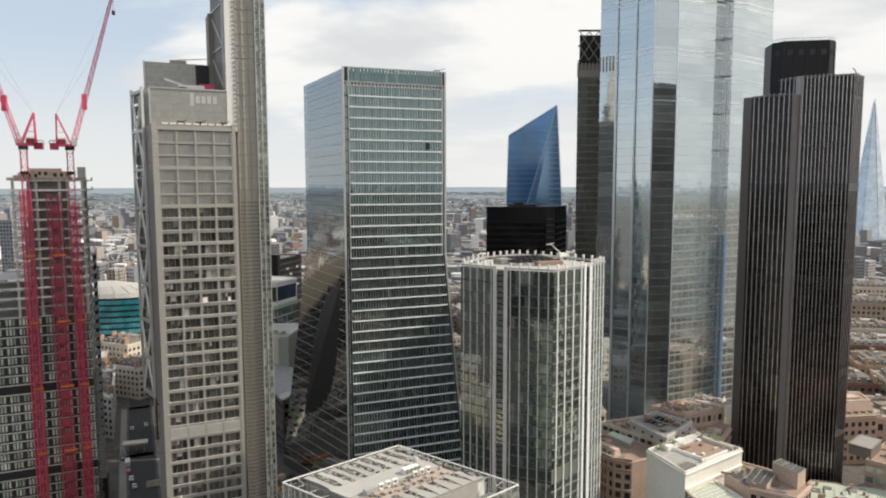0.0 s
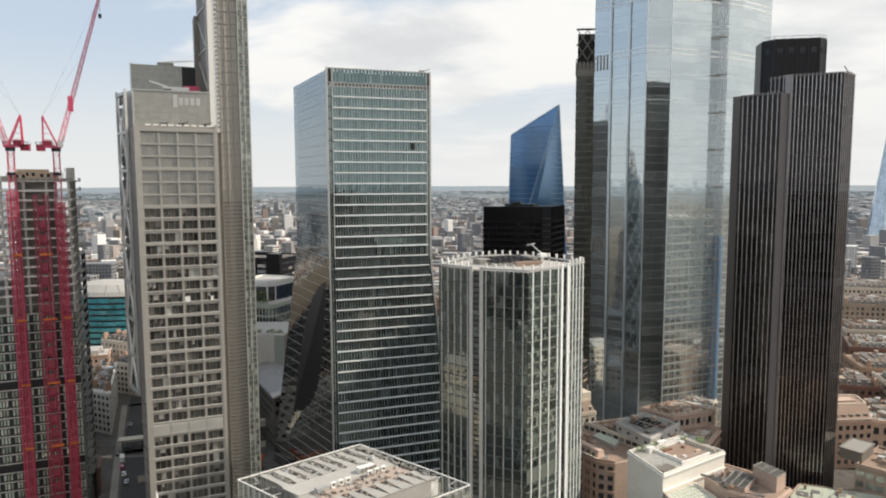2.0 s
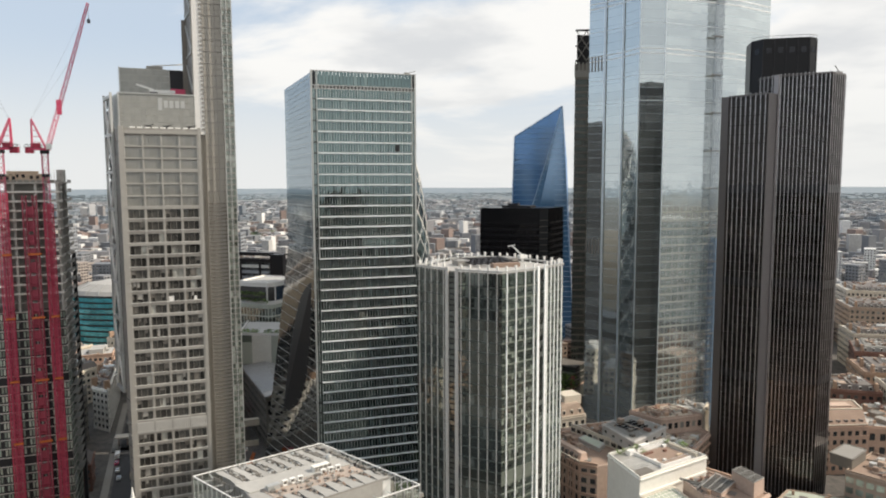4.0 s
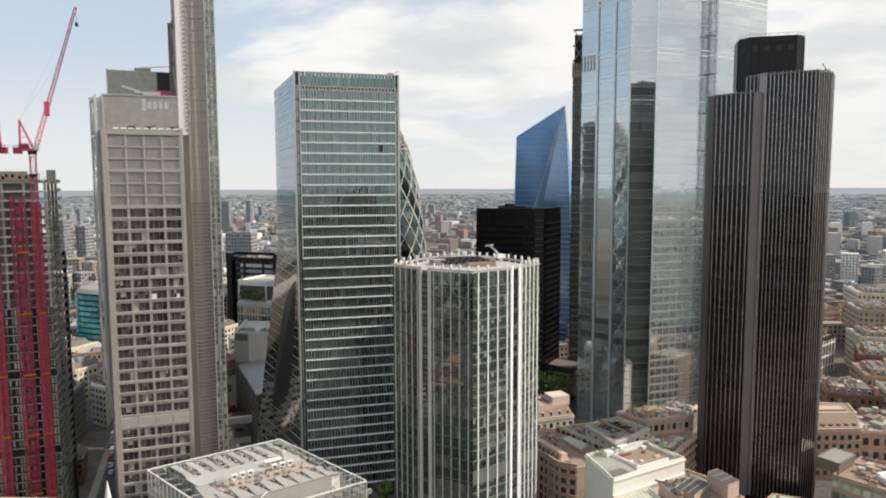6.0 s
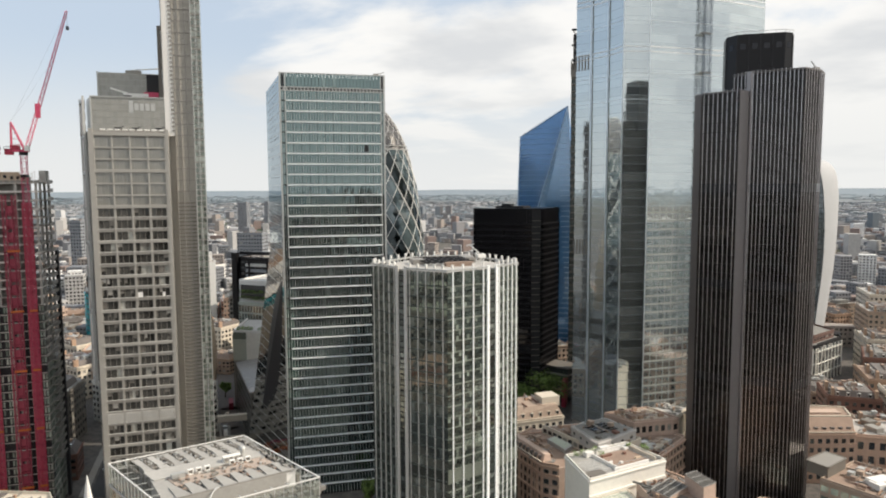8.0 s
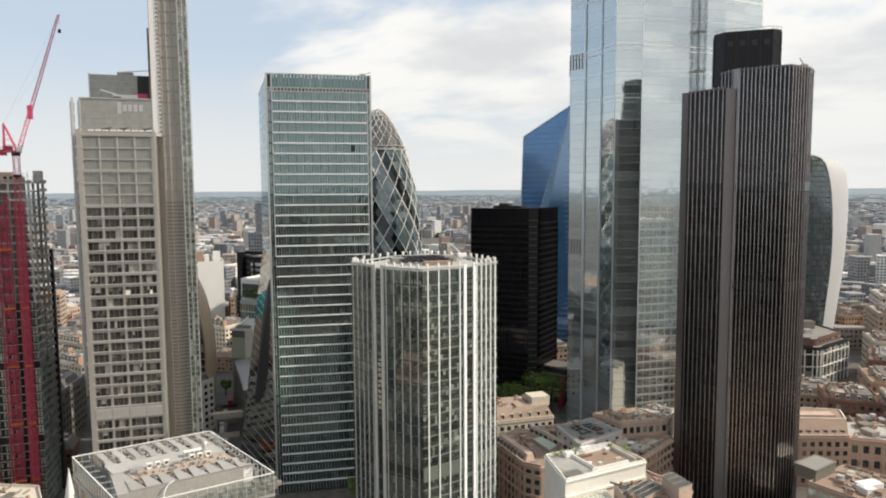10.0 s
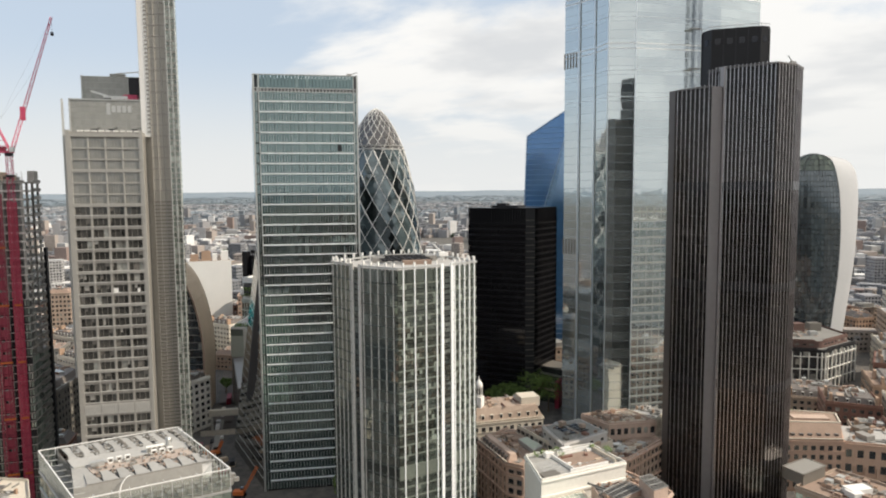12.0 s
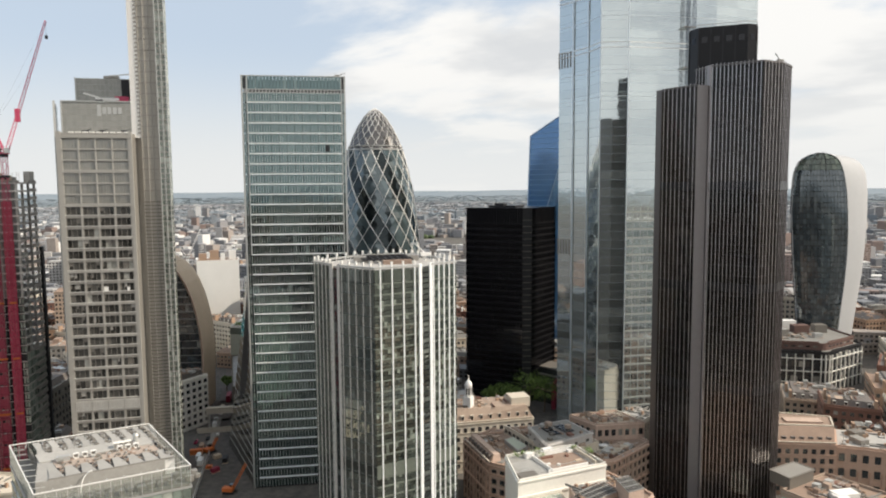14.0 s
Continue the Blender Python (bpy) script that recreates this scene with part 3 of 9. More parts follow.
    bars_up("thin_mullion", t, a, b, z_open, 148, 25, (0.05, 0.1), M_LOUVRE, 0.14)
    for u, w in ((-1.6, 0.75), (W - 0.3, 0.55)):
        mb = MB()
        mb.box((*P2(H0, u, 0.1), 75.4), (w, 0.5, 75.4), 24.3)
        part("edge_post", mb, M_FRAME, t, "pale corner post")
    # chamfered flank: a plain strip, then dark glass behind white steel braces
    fa, fb = P2(H0, -7.3, 19.0), P2(H0, -2.3, 0.6)
    fm = (fb[0] + (fa[0] - fb[0]) * 0.36, fb[1] + (fa[1] - fb[1]) * 0.36)
    mb = MB()
    panes(mb, fa, fm, 56, 162, 6, 25, 0.03, 0.1, 0.05)
    part("flank_glazing", mb, G_HERON, t, "dark flank windows", "stuff")
    mb = MB()
    panes(mb, fm, fb, 2, 150, 3, 35, 0.04, 0.04, 0.05)
    part("flank_strip", mb, M_STEEL, t, "plain grey flank panels", "stuff")
    lev = [2 + i * 13.3 for i in range(13)]
    d, n, length, yaw = run(fa, fm)
    bars_along("flank_beam", t, fa, fm, lev[4:], (0.4, 0.5), M_LIGHT, 0.7)
    for k in range(4, 12):
        for s0, s1 in ((0.0, 0.5), (1.0, 0.5)):
            if k % 2:
                s0, s1 = s1, s0
            mb = MB()
            p = lambda s, z: (fa[0] + (fm[0] - fa[0]) * s + n.x * 0.8, fa[1] + (fm[1] - fa[1]) * s + n.y * 0.8, z)
            mb.beam(p(s0, lev[k]), p(s1, lev[k + 1]), 0.42)
            part("brace", mb, M_WHITE, t, "white steel diagonal brace")
    bars_up("flank_post", t, fa, fm, 55, 163, 2, (0.4, 0.4), M_LIGHT, 0.7)
    # lift shaft
    mb = MB()
    mb.prism([P2(H0, 26.5, 8.0), P2(H0, 33.1, 8.0), P2(H0, 33.1, 33), P2(H0, 22.6, 33), P2(H0, 22.6, 9.4), P2(H0, 26.5, 9.4)], 0, 226)
    sh = part("shaft", mb, M_SHAFT, t, "grey louvred service shaft")
    la, lb = P2(H0, 26.5, 7.9), P2(H0, 33.1, 7.9)
    bars_along("louvre", sh, la, lb, [6 + 1.45 * i for i in range(82)], (0.28, 0.20), M_LOUVRE, 0.15)
    bars_along("shaft_band", sh, la, lb, [128 + 4.28 * i for i in range(23)], (0.12, 0.16), M_STEEL, 0.15)
    mb = MB()
    panes(mb, la, lb, 128, 224, 6, 45, 0.06, 0.06, 0.05)
    part("shaft_glazing", mb, M_SHAFT, sh, "", "stuff")
    bars_up("shaft_post", sh, la, lb, 0, 226, 4, (0.16, 0.25), M_STEEL, 0.2)
    mb = MB()
    mb.prism([P2(H0, 23.0, 7.6), P2(H0, 26.6, 7.6), P2(H0, 26.6, 9.2), P2(H0, 23.0, 9.2)], 149, 226)
    wh = part("white_strip", mb, M_WHITE, t, "white panelled strip")
    bars_along("rung", wh, P2(H0, 25.4, 7.55), P2(H0, 26.6, 7.55), [151 + 1.6 * i for i in range(46)], (0.12, 0.35), M_STEEL, 0.06)
    mb = MB()
    mb.prism([P2(H0, 33.2, 7.3), P2(H0, 36.8, 7.3), P2(H0, 36.8, 10.5), P2(H0, 33.2, 10.5)], 0, 226)
    gl = part("lift_glazing", mb, M_SHAFT, t, "green-tinted glass lift shaft")
    ga, gb = P2(H0, 33.3, 7.2), P2(H0, 36.8, 7.2)
    mb = MB()
    panes(mb, ga, gb, 2, 225, 3, 104, 0.08, 0.1, 0.05)
    panes(mb, P2(H0, 36.9, 7.3), P2(H0, 36.9, 10.4), 2, 225, 2, 104, 0.05, 0.1, 0.05)
    part("lift_pane", mb, G_LIFT, gl, "", "stuff")
    bars_along("landing", gl, ga, gb, [2 + 4.28 * i for i in range(52)], (0.2, 0.16), M_STEEL, 0.1)
    bars_up("lift_post", gl, ga, gb, 0, 226, 3, (0.15, 0.25), M_LIGHT, 0.25)
    # braced mast block behind the shaft
    mb = MB()
    mb.prism([P2(H0, 19.5, 27), P2(H0, 22.6, 27), P2(H0, 22.6, 36), P2(H0, 19.5, 36)], 163, 194)
    part("dark_block", mb, M_LOUVRE, t, "dark glazed core block")
    mb = MB()
    mb.prism([P2(H0, 22.8, 12), P2(H0, 24.0, 12), P2(H0, 24.0, 31), P2(H0, 20.8, 31)], 163, 226)
    dk = part("core_flank", mb, M_LOUVRE, t, "dark glazed core flank")
    for k in range(4):
        mb = MB()
        z = 165 + 15 * k
        mb.beam((*P2(H0, 22.7, 12), z), (*P2(H0, 20.8, 30), z + 14), 0.45)
        part("core_brace", mb, M_LIGHT, dk)
        mb = MB()
        mb.beam((*P2(H0, 22.7, 12), z + 14.5), (*P2(H0, 20.8, 30), z + 14.5), 0.4)
        part("core_beam", mb, M_LIGHT, dk)
    # roof gear
    mb = MB()
    for i in range(9):
        mb.box((*P2(H0, 2 + 2.5 * i, 3), 150.6), (0.9, 0.5, 0.35), 24.3)
    part("roof_gear", mb, M_WHITE, t, "white plinths on the terrace", "stuff")
    for u in (7, 13, 21):
        mb = MB()
        mb.box((*P2(H0, u, 4), 151.2), (1.1, 0.6, 0.4), 24.3)
        mb.beam((*P2(H0, u, 4), 151.3), (*P2(H0, u + 2.2, 3.4), 152), 0.15)
        part("floodlight", mb, M_DARKMET, t)
    return t


stepped_tower()


def cleaning_cradle():
    t = thing("cleaning_crane", (*P2(H0, 12, 20), 163.0), "white window-cleaning crane parked on the tower roof", "roof crane")
    mb = MB()
    mb.beam((*P2(H0, 3, 18), 167.6), (*P2(H0, 9, 18), 165.8), 0.45)
    mb.box((*P2(H0, 12, 18), 165.2), (4.5, 0.7, 0.6), 24.3)
    part("boom", mb, M_WHITE, t)
    mb = MB()
    mb.box((*P2(H0, 9, 18), 164.0), (1.4, 1.0, 1.0), 24.3)
    part("base", mb, M_DARKMET, t)
    mb = MB()
    mb.box((*P2(H0, 17.5, 19), 164.7), (2.6, 1.6, 1.7), 24.3)
    part("machine_house", mb, M_RED, t, "dark red machine house")
    t = thing("cleaning_crane", (*P2(H0, 10, 38), 175.3), "white cleaning cradle arm on the top roof", "roof crane")
    mb = MB()
    mb.box((*P2(H0, 9, 38), 177.0), (3.0, 1.3, 0.5), 24.3)
    mb.beam((*P2(H0, 9, 38), 175.3), (*P2(H0, 9, 38), 177), 0.7)
    part("base", mb, M_STEEL, t)
    mb = MB()
    mb.beam((*P2(H0, 8, 38), 177.7), (*P2(H0, 21, 38), 179.0), 0.3)
    part("boom", mb, M_WHITE, t)


cleaning_cradle()

# ---- sheer glass tower with leaning lower flanks ----
S_A, S_B = (-38.0, 264.3), (0.8, 279.1)
S_L = (-62.6, 312.0)


def sheer_tower():
    t = thing("glass_tower", (-30, 295), "tall dark teal glass office tower with white floor ledges", "tower")
    top, bend = 174.5, 101.0
    fl = 4.18
    d, n, length, yaw = run(S_A, S_B)
    back = (S_L[0] + d.x * 40, S_L[1] + d.y * 40)
    low_b = (S_B[0] + d.x * 9.6, S_B[1] + d.y * 9.6)
    low_l = (-75.0, 307.0)
    inn = lambda p: (p[0] - n.x * 0.6 + (d.x * 0.8 if p is S_A else 0), p[1] - n.y * 0.6 + (d.y * 0.8 if p is S_A else 0))
    mb = MB()
    il, ill = (S_L[0] + 1.2, S_L[1] - 0.2), (low_l[0] + 3.5, low_l[1] + 0.5)
    mb.prism([inn(S_A), inn(S_B), back, il], bend, top - 1.5)
    mb.loft([(*inn(S_A), 0), (*inn(low_b), 0), (*back, 0), (*ill, 0)], [(*inn(S_A), bend), (*inn(S_B), bend), (*back, bend), (*il, bend)])
    part("body", mb, M_DARKMET, t)
    nz_top = 16
    mb = MB()
    panes(mb, S_A, S_B, bend, 167.9, 26, nz_top, 0.05, 0.07, 0.05)
    part("upper_glass", mb, G_SHEER, t, "teal curtain-wall panes", "stuff")
    mb = MB()
    panes(mb, S_A, S_B, 0.5, bend, 26, 24, 0.05, 0.08, 0.05, low=(S_A, low_b))
    part("lower_glass", mb, G_SHEER, t, "dark curtain-wall panes", "stuff")
    # parapet screen above a slotted course
    mb = MB()
    panes(mb, S_A, S_B, 169.0, top, 30, 1, 0.05, 0.02, 0.05)
    part("parapet_screen", mb, G_SHEER, t, "glass parapet screen", "stuff")
    bars_up("slot_post", t, S_A, S_B, 167.9, 169.0, 31, (0.28, 0.15), M_LIGHT, 0.0)
    bars_along("parapet_rail", t, S_A, S_B, [top, 167.7, 169.0], (0.2, 0.16), M_LIGHT, 0.1)
    # the ledges stop short of a plain glazed strip at either corner
    edge = lambda p, f: (p[0] + d.x * f, p[1] + d.y * f)
    bars_along("floor_ledge", t, edge(S_A, 2.2), edge(S_B, -1.5), [bend + fl * (i + 1) for i in range(nz_top - 1)], (0.44, 0.23), M_LEDGE, 0.36)
    for i in range(24):
        z = 0.5 + (bend - 0.5) * i / 24 + 4.19
        f = (bend - z) / (bend - 0.5)
        e = (S_B[0] + (low_b[0] - S_B[0]) * f, S_B[1] + (low_b[1] - S_B[1]) * f)
        bars_along("floor_ledge", t, edge(S_A, 2.2), edge(e, -1.2), [z], (0.4, 0.17), M_LEDGE, 0.32)
    bars_up("mullion", t, S_A, S_B, bend, 167.8, 40, (0.05, 0.12), M_MULL, 0.1)
    for i in range(41):
        s = i / 40
        mb = MB()
        p = (S_A[0] + (S_B[0] - S_A[0]) * s, S_A[1] + (S_B[1] - S_A[1]) * s)
        q = (S_A[0] + (low_b[0] - S_A[0]) * s, S_A[1] + (low_b[1] - S_A[1]) * s)
        mb.beam((q[0] + n.x * 0.12, q[1] + n.y * 0.12, 0.5), (p[0] + n.x * 0.12, p[1] + n.y * 0.12, bend), 0.075)
        part("lower_mullion", mb, M_MULL, t)
    # left flank: upright above, two leaning triangles below
    m, k = run(S_L, S_A)[1], run(S_L, S_A)[0]
    mb = MB()
    panes(mb, S_L, S_A, bend, top - 0.6, 14, 18, 0.012, 0.012, 0.05, 0.006)
    part("flank_glass", mb, G_FLANK, t, "grey-blue reflecting flank glass", "stuff")
    mb = MB()
    panes(mb, S_L, S_A, 0.5, bend, 14, 24, 0.012, 0.015, 0.05, 0.006, low=(low_l, S_A))
    part("leaning_glass", mb, G_LEAN, t, "dark leaning flank glass", "stuff")
    bars_along("flank_line", t, S_L, S_A, [bend + fl * i for i in range(1, 18)], (0.05, 0.035), M_MULL, 0.07)
    for i in range(24):
        f = i / 24
        z = 0.5 + (bend - 0.5) * (1 - f)
        e = (S_L[0] + (low_l[0] - S_L[0]) * f, S_L[1] + (low_l[1] - S_L[1]) * f)
        bars_along("flank_line", t, e, S_A, [z], (0.06, 0.055), M_MULL, 0.1)
    for p in (S_A, S_B):
        mb = MB()
        q = S_A if p is S_A else low_b
        mb.box((p[0] + n.x * 0.1, p[1] + n.y * 0.1, (bend + top) / 2), (0.35, 0.4, (top - bend) / 2 + 0.2), math.degrees(yaw))
        mb.beam((q[0] + n.x * 0.1, q[1] + n.y * 0.1, 0), (p[0] + n.x * 0.1, p[1] + n.y * 0.1, bend), 0.45)
        part("corner_post", mb, M_LIGHT, t, "pale aluminium corner post")
    # second post behind each corner strip, and dark notches where the parapet stops
    for f, w in ((2.0, 0.22), (length - 1.4, 0.16)):
        mb = MB()
        q = edge(S_A, f)
        mb.box((q[0] + n.x * 0.16, q[1] + n.y * 0.16, (bend + top) / 2), (w, 0.3, (top - bend) / 2), math.degrees(yaw))
        part("strip_post", mb, M_LIGHT, t)
    for f in (1.05, length - 0.75):
        mb = MB()
        q = edge(S_A, f)
        mb.box((q[0] + n.x * 0.12, q[1] + n.y * 0.12, 171.6), (0.5, 0.16, 2.6), math.degrees(yaw))
        part("parapet_notch", mb, M_DARKMET, t, "dark open parapet corner")
    mb = MB()
    c = P2(S_B, -3, 1.2)
    mb.box((*c, top + 0.4), (1.0, 0.6, 0.5), 22)
    mb.beam((*c, top + 0.5), (*P2(S_B, 0.5, 1), top + 1.6), 0.18)
    part("roof_hoist", mb, M_STEEL, t)
    mb = MB()
    mb.box((*P2(S_A, 5.6, 0.1), 171.6), (0.7, 0.25, 2.4), 22)
    part("white_panel", mb, M_WHITE, t)
    mb = MB()
    q = (S_A[0] + d.x * length * 0.82 + n.x * 0.3, S_A[1] + d.y * length * 0.82 + n.y * 0.3)
    mb.box((*q, 145.0), (0.8, 0.3, 1.3), math.degrees(yaw))
    part("open_vent", mb, M_DARKMET, t, "dark open window vent")


sheer_tower()

# ---- tower with white fins ----
F_PLAN = [(6.0, 231.0), (17.0, 221.3), (20.3, 218.9), (34.8, 212.8), (47.0, 224.2), (49.6, 228.2), (56.6, 237.2), (44.8, 252.0), (28.0, 261.5), (15.4, 252.5)]


def fin_tower():
    t = thing("fin_tower", (30, 238), "mid-rise glass tower with slim white vertical fins", "tower")
    top = 103.0
    c = Vector((31.0, 236.0))
    shrink = lambda p, f: (c.x + (p[0] - c.x) * f, c.y + (p[1] - c.y) * f)
    mb = MB()
    mb.prism([shrink(p, 0.985) for p in F_PLAN], 0, top - 1.6)
    part("body", mb, M_DARKMET, t)
    counts = [5, 0, 5, 4, 0, 5, 5, 6, 5, 5]
    for i in range(10):
        a, b = F_PLAN[i], F_PLAN[(i + 1) % 10]
        d, n, length, yaw = run(a, b)
        # from face 3 on, sunlight is put in as brighter fins, glass and spandrels
        seen = i < 6
        floors = 27
        if counts[i] == 0:
            mb = MB()
            panes(mb, a, b, 2, top - 1, 1, 54, 0.18, 0.12, 0.02)
            part("pier_glass", mb, G_FINS, t, "", "stuff")
            for p in (a, b):
                mb = MB()
                mb.box((p[0] + n.x * 0.1, p[1] + n.y * 0.1, top / 2), (0.62, 0.22, top / 2 + 0.3), math.degrees(yaw))
                part("pier", mb, M_FINSHADE if i < 3 else M_LEDGE, t, "broad white pier")
            continue
        mb = MB()
        nx = max(2, int(length / 1.45))
        if seen:
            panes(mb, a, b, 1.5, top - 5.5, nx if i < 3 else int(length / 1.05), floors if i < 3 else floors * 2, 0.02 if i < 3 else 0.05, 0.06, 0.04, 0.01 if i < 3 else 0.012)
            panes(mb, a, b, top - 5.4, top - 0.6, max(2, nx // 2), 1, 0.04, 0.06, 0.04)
            part("window", mb, G_FINS if i < 3 else G_FINSLIT, t, "green-grey office windows", "stuff")
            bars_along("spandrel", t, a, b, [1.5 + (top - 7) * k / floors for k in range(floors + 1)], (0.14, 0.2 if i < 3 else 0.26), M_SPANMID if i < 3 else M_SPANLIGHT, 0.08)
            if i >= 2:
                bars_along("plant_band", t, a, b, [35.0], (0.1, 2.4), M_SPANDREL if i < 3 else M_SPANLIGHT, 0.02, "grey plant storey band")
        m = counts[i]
        bars_up("fin", t, a, b, 0, top + 0.4, m, (0.13 if i < 3 else 0.2, 0.16), M_FINSHADE if i < 3 else M_LEDGE, 0.16, ends=False)
        bars_up("fin_cap", t, a, b, top + 0.4, top + 1.5, m, (0.3, 0.3), M_WHITE, 0.0, ends=False)
        bars_along("coping", t, a, b, [top - 0.3], (0.35, 0.3), M_LIGHT, 0.0)
    mb = MB()
    mb.prism([shrink(p, 0.93) for p in F_PLAN], top - 1.6, top - 1.0)
    part("roof_deck", mb, M_ROOFLIGHT, t, "pale gravel roof deck")
    mb = MB()
    for k in range(-3, 4):
        mb.box((*P2((30, 240), k * 2.4, 1), top + 0.1), (0.35, 7.5, 0.3), 24)
    for k in (-7, -2, 3, 8):
        mb.box((*P2((30, 240), 0, k), top + 0.4), (9, 0.25, 0.25), 24)
    part("roof_grille", mb, M_DARKMET, t, "dark plant grille", "stuff")
    for u, v, a, b, h in ((-9, 2, 2.2, 3.0, 0.9), (10, 3, 2.0, 4.0, 1.0), (1, 12, 6, 1.2, 0.8), (3, -9, 5, 1.3, 0.7)):
        mb = MB()
        mb.box((*P2((30, 240), u, v), top - 1 + h), (a, b, h), 24)
        part("roof_plant", mb, M_ROOFBROWN if v < 0 else M_STEEL, t)
    mb = MB()
    p = P2((43, 246), 0, 0)
    mb.beam((*p, top - 1), (*p, top + 1.5), 0.7)
    mb.box((*p, top + 1.3), (1.6, 1.0, 0.6), 30)
    mb.beam((p[0], p[1], top + 1.6), (p[0] - 4.0, p[1] + 1, top + 5.2), 0.25)
    mb.beam((p[0] - 2.6, p[1] + 1, top + 5.4), (p[0] - 5.4, p[1] + 1, top + 4.8), 0.25)
    part("roof_crane", mb, M_WHITE, t, "small white maintenance crane")


fin_tower()

# ---- dark bronze tower of three leaves ----


def leaf(t, pts, z1, spec):
    """One leaf: plan points in order seen from outside, fins per side."""
    mb = MB()
    mb.prism(pts, 0, z1 - 0.6)
    part("leaf_core", mb, M_BRONZE, t)
    k = len(pts)
    for i, count in enumerate(spec):
        if not count:
            continue
        a, b = pts[i], pts[(i + 1) % k]
        mb = MB()
        panes(mb, a, b, 3, z1 - 1, count, 44, 0.04, 0.04, 0.03, 0.008)
        part("window", mb, G_BRONZE, t, "bronze-tinted windows", "stuff")
        bars_up("mullion", t, a, b, 3, z1 + 0.4, count, (0.105, 0.08), M_FIN, 0.085, "brushed steel mullion", ends=False)
        d, n, length, yaw = run(a, b)
        for z in (128.2, 90.4, 52.0):
            # a black course over the glass, the mullions just proud of it
            mb = MB()
            mid = ((a[0] + b[0]) / 2 + n.x * 0.07, (a[1] + b[1]) / 2 + n.y * 0.07)
            mb.box((*mid, z), (length / 2, 0.085, 1.6), math.degrees(yaw))
            part("dark_band", mb, M_BLACKCLAD, t, "black louvred plant storey band")
        bars_along("coping", t, a, b, [z1 - 0.3], (0.2, 0.3), M_SIDEPANEL, 0.0)


def leaf_tower():
    t = thing("bronze_tower", (150, 292), "dark bronze tower of three leaves with pale steel mullions", "tower")
    A = [(126.4, 289.9), (128.2, 287.0), (139.5, 276.6), (143.2, 281.4), (143.5, 300.0), (131.0, 301.0)]
    B = [(140.2, 288.8), (143.6, 281.6), (144.5, 279.6), (161.0, 271.9), (169.4, 279.2), (174.4, 288.6), (171.5, 298.0), (143.6, 298.0)]
    leaf(t, A, 165.6, [0, 8, 0, 0, 0, 3])
    leaf(t, B, 172.6, [4, 0, 13, 6, 6, 5, 0, 0])
    for a, b, z in ((A[0], A[1], 165.4), (A[5], A[0], 165.3)):
        d, n, length, yaw = run(a, b)
        mb = MB()
        mb.box(((a[0] + b[0]) / 2 + n.x * 0.12, (a[1] + b[1]) / 2 + n.y * 0.12, (3 + z) / 2), (length / 2, 0.14, (z - 3) / 2), math.degrees(yaw))
        part("side_panel", mb, M_SIDEPANEL, t, "plain dark steel corner panel")
    C = [(150, 290), (169.0, 290.0), (170.5, 296.0), (166.0, 305.0), (150, 305)]
    leaf(t, C, 158.0, [0, 3, 10, 0, 0])
    # bright corner pier between the two front leaves
    mb = MB()
    mb.prism([(139.6, 276.4), (143.8, 279.3), (143.8, 280.6), (140.4, 279.4)], 3, 165.4)
    part("corner_pier", mb, M_PIER, t, "plain brushed steel corner pier")
    mb = MB()
    mb.prism([(143.3, 281.5), (144.3, 279.2), (144.9, 279.4), (144.0, 281.8)], 3, 172.8)
    part("corner_pier", mb, M_PIER, t, "plain brushed steel corner pier")
    mb = MB()
    mb.prism([(138.3, 292.5), (141.0, 287.5), (158.0, 284.8), (161.6, 287.0), (162.0, 300.0), (140.0, 303.0)], 160, 188.2)
    cr = part("crown", mb, M_BLACKCLAD, t, "black plant crown")
    for a, b, m in (((141.0, 287.5), (158.0, 284.8), 5), ((138.3, 292.5), (141.0, 287.5), 2), ((158.0, 284.8), (161.6, 287.0), 2)):
        bars_up("crown_rib", cr, a, b, 168, 187.5, m, (0.2, 0.15), M_DARKMET, 0.05)
        d, n, length, yaw = run(a, b)
        mb = MB()
        for k in range(m - 1):
            s = (k + 0.5) / (m - 1)
            mb.box((a[0] + (b[0] - a[0]) * s, a[1] + (b[1] - a[1]) * s, 183.5), (1.0, 0.08, 1.1), math.degrees(yaw))
        part("crown_vent", mb, G_BLACK, cr, "", "stuff")
        bars_along("crown_rail", cr, a, b, [189.2], (0.1, 0.09), M_LIGHT, 0)
        bars_up("rail_post", cr, a, b, 188.2, 189.2, m + 1, (0.07, 0.07), M_LIGHT, 0)
    mb = MB()
    mb.beam((168.5, 283.0, 172), (168.5, 283.0, 174.5), 0.5)
    mb.beam((168.5, 283.0, 174.6), (167.3, 283.4, 176.6), 0.25)
    mb.box((168.9, 283.0, 173.4), (1.1, 0.7, 0.8), 20)
    part("roof_hoist", mb, M_STEEL, t, "small cradle hoist on the parapet")


leaf_tower()

# ---- tall silver facetted tower ----
B_PLAN = [(84.0, 371.0), (91.4, 365.4), (99.0, 356.6), (104.8, 345.8), (117.6, 348.4), (145.7, 361.0), (159.4, 367.5), (181.0, 383.0), (186, 415), (96, 415)]


M_PALESPAN = material("pale_green_grey_panel", (0.40, 0.425, 0.40), 0.45, 0.1, 0.1, 0.5, 0.04)
M_SILVERFIN = material("pale_silver_fin", (0.66, 0.72, 0.76), 0.3, 0.55, 0.06, 0.5, 0.03, bump=0.0)


